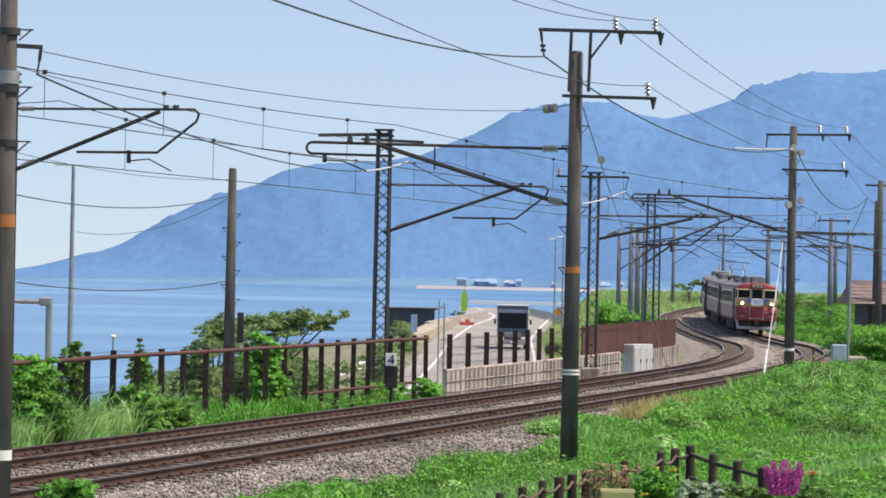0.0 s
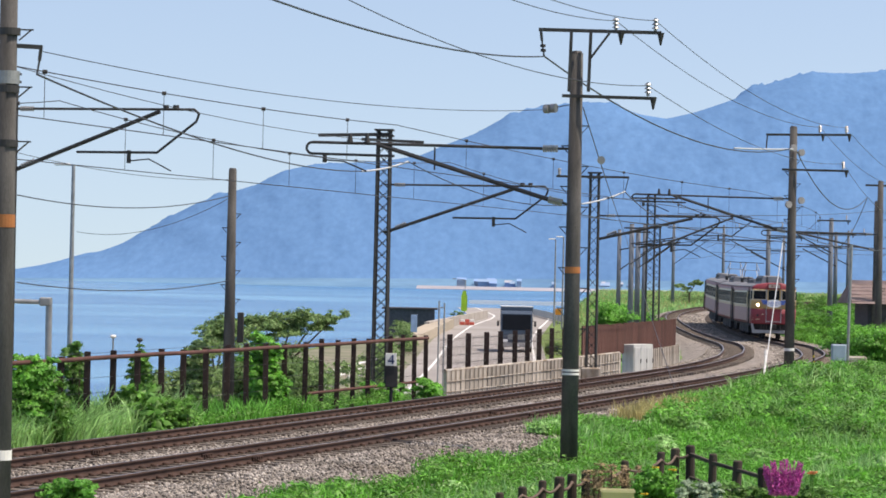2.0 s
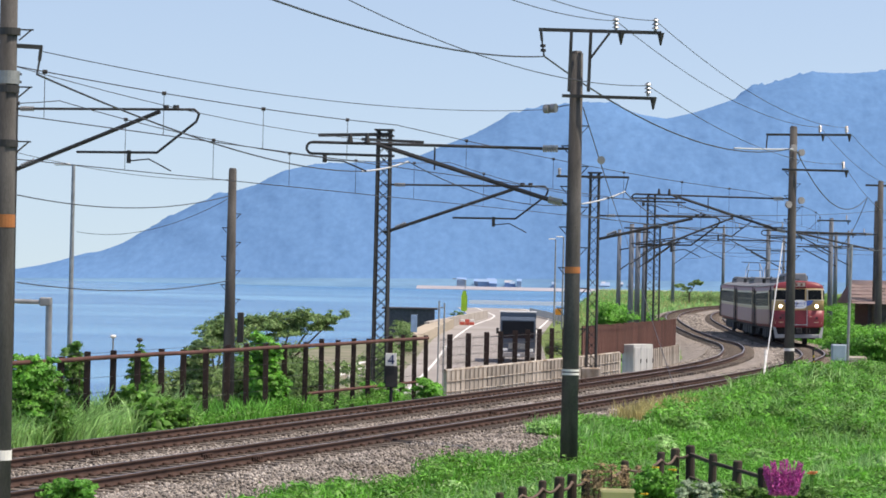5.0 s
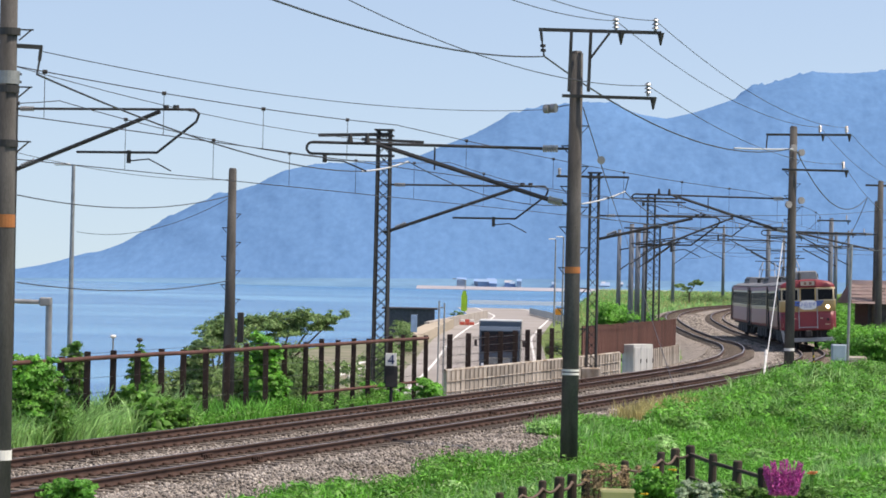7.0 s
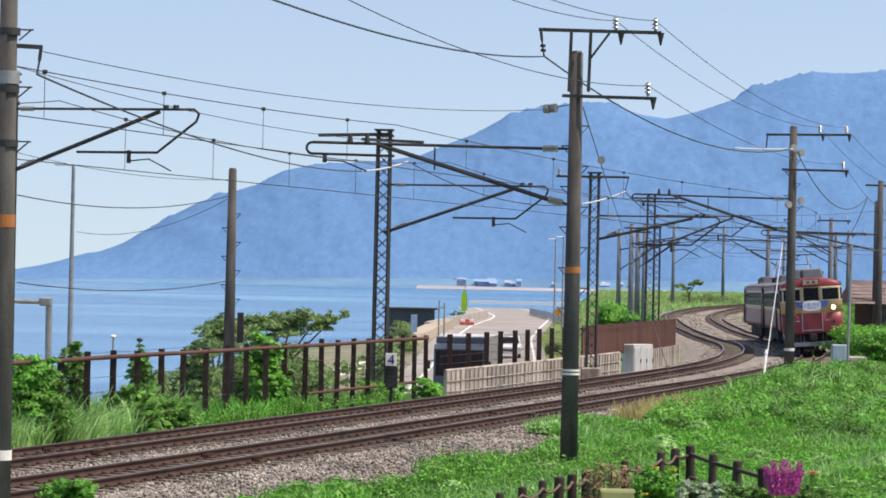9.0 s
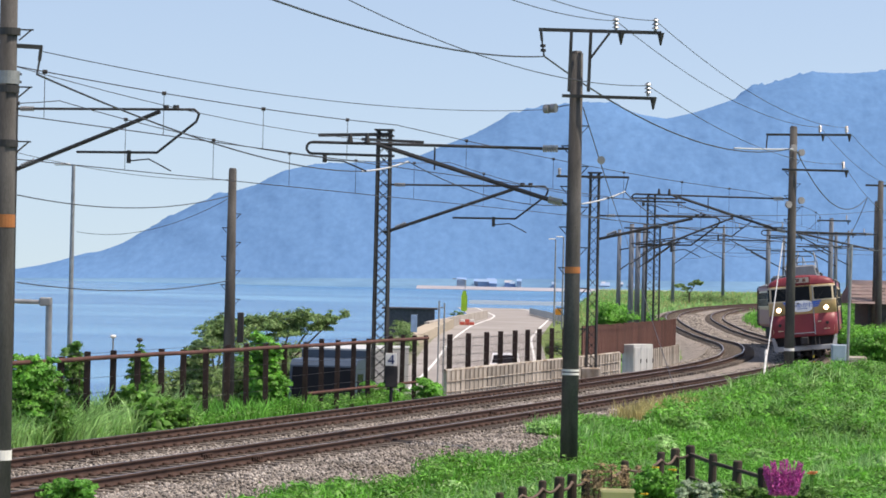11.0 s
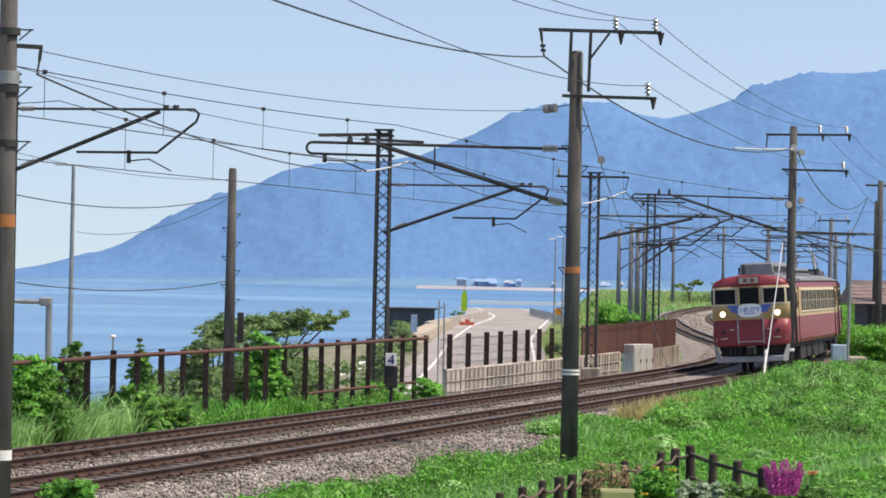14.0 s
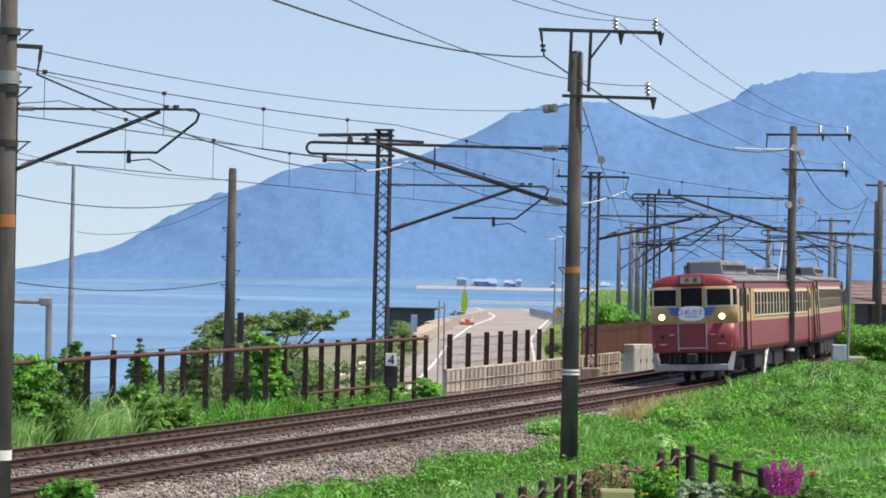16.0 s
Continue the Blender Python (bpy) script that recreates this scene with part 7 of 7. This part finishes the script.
# ---- sleepers ----
def sleepers():
    for tr, offset in zip(TRACKS, (lambda q: 0.0, far_track)):
        first = None
        s = -34.0
        bm = bmesh.new()
        box(bm, (2.1, 0.22, 0.16), (0, 0, 0), bevel=0.012)
        rest_v, rest_f = [], []
        while s < 400:
            c = along(s, offset(s), -0.155 - 0.075)
            m = Matrix.Translation(c) @ Matrix.Rotation(-heading(s), 4, "Z") @ Matrix.Rotation(-float(cant(s, 1)) / 0.5335, 4, "Y")
            if s < 55:
                if first is None:
                    first = part("sleeper", bm, M_SLEEPER, tr, "weathered dark timber sleeper")
                    first.matrix_basis = m
                else:
                    twin(first, m, tr)
            else:
                k = len(rest_v) * 8
                rest_v.append([m @ Vector((sx * 1.05, sy * 0.11, sz * 0.08)) for sx in (-1, 1) for sy in (-1, 1) for sz in (-1, 1)])
                rest_f += [(k, k + 1, k + 3, k + 2), (k + 4, k + 6, k + 7, k + 5), (k, k + 4, k + 5, k + 1), (k + 2, k + 3, k + 7, k + 6), (k + 1, k + 5, k + 7, k + 3), (k, k + 2, k + 6, k + 4)]
            s += 0.6
        ob = mesh_object("far_sleepers", np.array(rest_v).reshape(-1, 3), rest_f, M_SLEEPER, tr)
        tagged(ob, kind="stuff")
        # spikes and base plates beside both rails
        cv, cf = [], []
        for sc in np.arange(-34.0, 60, 0.6):
            mm = Matrix.Translation(along(sc, offset(sc), -0.14)) @ Matrix.Rotation(-heading(sc), 4, "Z") @ Matrix.Rotation(-float(cant(sc, 1)) / 0.5335, 4, "Y")
            for side in (-1, 1):
                for inner in (-0.105, 0.105):
                    k = len(cv)
                    cv += [mm @ Vector((side * GAUGE / 2 + inner + sx * 0.05, sy * 0.075, sz * 0.035)) for sx in (-1, 1) for sy in (-1, 1) for sz in (-1, 1)]
                    cf += [(k, k + 1, k + 3, k + 2), (k + 4, k + 6, k + 7, k + 5), (k, k + 4, k + 5, k + 1), (k + 2, k + 3, k + 7, k + 6), (k + 1, k + 5, k + 7, k + 3), (k, k + 2, k + 6, k + 4)]
        ob = mesh_object("rail_fastenings", np.array(cv), cf, M_RAIL, tr)
        tagged(ob, kind="stuff")
        # rail joints with fishplates
        for sj in (-19.0, 2.5, 27.5, 52.5):
            for side in (-1, 1):
                bm = bmesh.new()
                box(bm, (0.10, 0.56, 0.09), (0, 0, 0))
                for k in range(4):
                    box(bm, (0.16, 0.05, 0.05), (0, -0.2 + 0.13 * k, 0))
                j = part("fishplate", bm, M_RAIL, tr)
                j.matrix_basis = Matrix.Translation(along(sj, offset(sj) + side * GAUGE / 2, -0.085)) @ Matrix.Rotation(-heading(sj), 4, "Z")


sleepers()


# ---- vehicles on the road ----
def box_truck():
    t = thing("box_truck", Matrix(), "dark blue box truck with a pale grey cargo roof", "truck")
    blue = material("truck_blue", (0.055, 0.085, 0.125), 0.35, var=0.12, scale=1, fine=15)
    pale = material("truck_box_grey", (0.30, 0.30, 0.31), 0.5, var=0.1, scale=0.6, fine=10)
    roofm = material("truck_roof_pale", (0.55, 0.57, 0.56), 0.5, var=0.08)
    bm = bmesh.new()
    prof = [(0.0, 0.55), (0.0, 1.55), (-0.14, 2.75), (-0.35, 2.93), (-1.75, 2.96), (-1.75, 0.55)]
    l = [bm.verts.new((-1.12, y, z)) for y, z in prof]
    r = [bm.verts.new((1.12, y, z)) for y, z in prof]
    n = len(prof)
    for j in range(n):
        bm.faces.new((l[j], r[j], r[(j + 1) % n], l[(j + 1) % n]))
    bm.faces.new(l[::-1])
    bm.faces.new(r)
    bmesh.ops.recalc_face_normals(bm, faces=bm.faces[:])
    cab = part("cab", bm, blue, t, "dark blue cab")
    bm = bmesh.new()
    box(bm, (2.05, 0.03, 1.12), (0, -0.06, 2.14), Matrix.Rotation(0.115, 3, "X"))
    part("windscreen", bm, M_GLASS_DARK, cab, "dark windscreen")
    for sx in (-1, 1):
        bm = bmesh.new()
        box(bm, (0.03, 0.8, 0.75), (sx * 1.12, -0.75, 2.1))
        part("side_window", bm, M_GLASS_DARK, cab)
        bm = bmesh.new()
        box(bm, (0.16, 0.1, 0.38), (sx * 1.33, 0.05, 2.05), bevel=0.03)
        bar(bm, (sx * 1.12, 0.0, 2.25), (sx * 1.33, 0.05, 2.2), 0.03)
        part("mirror", bm, M_TRAIN_DARK, cab)
        bm = bmesh.new()
        box(bm, (0.38, 0.06, 0.2), (sx * 0.82, 0.0, 0.82), bevel=0.03)
        part("headlight", bm, M_SIGN_WHITE, cab, "clear headlight")
    bm = bmesh.new()
    box(bm, (1.2, 0.04, 0.35), (0, 0.0, 1.08), bevel=0.01)
    for k in range(3):
        box(bm, (1.1, 0.06, 0.03), (0, 0.01, 0.97 + 0.1 * k))
    part("grille", bm, M_STEEL_GALV, cab)
    bm = bmesh.new()
    box(bm, (2.25, 0.16, 0.32), (0, 0.02, 0.52), bevel=0.04)
    part("bumper", bm, pale, cab, "pale bumper")
    bm = bmesh.new()
    box(bm, (0.34, 0.02, 0.14), (0, 0.11, 0.52))
    part("plate", bm, M_SIGN_WHITE, cab)
    bm = bmesh.new()
    box(bm, (2.36, 6.2, 2.25), (0, -5.0, 2.10), bevel=0.04)
    bx = part("cargo_box", bm, pale, t, "grey cargo box")
    bm = bmesh.new()
    box(bm, (2.34, 0.05, 0.42), (0, -1.90, 3.03), bevel=0.02)
    part("front_panel", bm, blue, bx, "blue-green panel over the cab")
    bm = bmesh.new()
    box(bm, (2.40, 6.24, 0.06), (0, -5.0, 3.25))
    part("box_roof", bm, roofm, bx, "pale roof")
    bm = bmesh.new()
    box(bm, (0.9, 7.9, 0.25), (0, -4.1, 0.80))
    part("chassis", bm, M_TRAIN_DARK, t)
    for y in (-1.0, -5.4, -6.5):
        for sx in (-0.98, 0.98):
            bm = bmesh.new()
            rod(bm, (sx - 0.13, y, 0.46), (sx + 0.13, y, 0.46), 0.46, seg=20)
            w = part("wheel", bm, M_TRAIN_DARK, t, "black tyre")
            bm = bmesh.new()
            rod(bm, (sx * 1.13 - 0.03, y, 0.46), (sx * 1.13 + 0.03, y, 0.46), 0.24, seg=14)
            part("rim", bm, M_STEEL_GALV, w)
    return t


def small_car():
    t = thing("white_car", Matrix(), "white hatchback car on the coast road", "car")
    paint = material("car_white", (0.72, 0.72, 0.72), 0.3, var=0.04)
    bm = bmesh.new()
    prof = [(0, 0.3), (0.02, 0.72), (-0.9, 0.92), (-1.5, 1.40), (-3.3, 1.46), (-3.75, 0.95), (-3.8, 0.3)]
    n = len(prof)
    l = [bm.verts.new((-0.83 + (0.12 if z > 1.2 else 0), y, z)) for y, z in prof]
    r = [bm.verts.new((0.83 - (0.12 if z > 1.2 else 0), y, z)) for y, z in prof]
    for j in range(n):
        bm.faces.new((l[j], r[j], r[(j + 1) % n], l[(j + 1) % n]))
    bm.faces.new(l[::-1])
    bm.faces.new(r)
    bmesh.ops.recalc_face_normals(bm, faces=bm.faces[:])
    body = part("body", bm, paint, t)
    bm = bmesh.new()
    v = [bm.verts.new(q) for q in ((-0.72, -0.93, 0.95), (0.72, -0.93, 0.95), (0.62, -1.46, 1.38), (-0.62, -1.46, 1.38))]
    bm.faces.new(v)
    bmesh.ops.translate(bm, vec=(0, 0.015, 0.015), verts=bm.verts)
    part("windscreen", bm, M_GLASS_DARK, body)
    bm = bmesh.new()
    box(bm, (0.9, 0.03, 0.16), (0, 0.02, 0.52))
    part("grille", bm, M_TRAIN_DARK, body)
    for sx in (-0.62, 0.62):
        bm = bmesh.new()
        box(bm, (0.3, 0.05, 0.14), (sx, -0.01, 0.66), bevel=0.02)
        part("headlight", bm, M_SIGN_WHITE, body)
        for y in (-0.75, -3.05):
            bm = bmesh.new()
            rod(bm, (sx * 1.2 - 0.09, y, 0.3), (sx * 1.2 + 0.09, y, 0.3), 0.3, seg=16)
            part("wheel", bm, M_TRAIN_DARK, t)
    return t


TRUCK, CAR = box_truck(), small_car()


def road_pose(y, lane, length):
    """A vehicle whose nose is at y, heading towards the camera along the road."""
    a, b = np.array((road_x(y), y)), np.array((road_x(y + length), y + length))
    d = (a - b) / np.linalg.norm(a - b)
    left = np.array((-d[1], d[0]))
    nose = a + left * lane
    z = float(road_z(y + length / 2)) + 0.01
    return pose(nose[0], nose[1], z, 0, 0, math.degrees(math.atan2(-d[0], d[1])))


def vehicle_motions():
    ts = np.arange(0, 16.01, 0.5)
    ty = np.interp(ts, [0, 2, 4, 5, 6.5, 7, 8, 9, 10, 11, 12, 13, 14, 16], [236, 227, 214, 204, 184, 175, 156, 138, 121, 104, 90, 76, 62, 34])
    walk(TRUCK, [(t, road_pose(y, float(np.interp(t, [0, 3.5, 5, 6.5, 7, 8, 9, 10, 16], [1.9, 2.35, 2.2, 1.6, 1.3, 0.5, 0.8, 1.2, 1.6])), 6.0)) for t, y in zip(ts, ty)])
    cy = np.interp(ts, [0, 8, 9, 16], [376, 234, 214, 76])
    walk(CAR, [(t, road_pose(y, 1.6, 3.0)) for t, y in zip(ts, cy)])


motions()
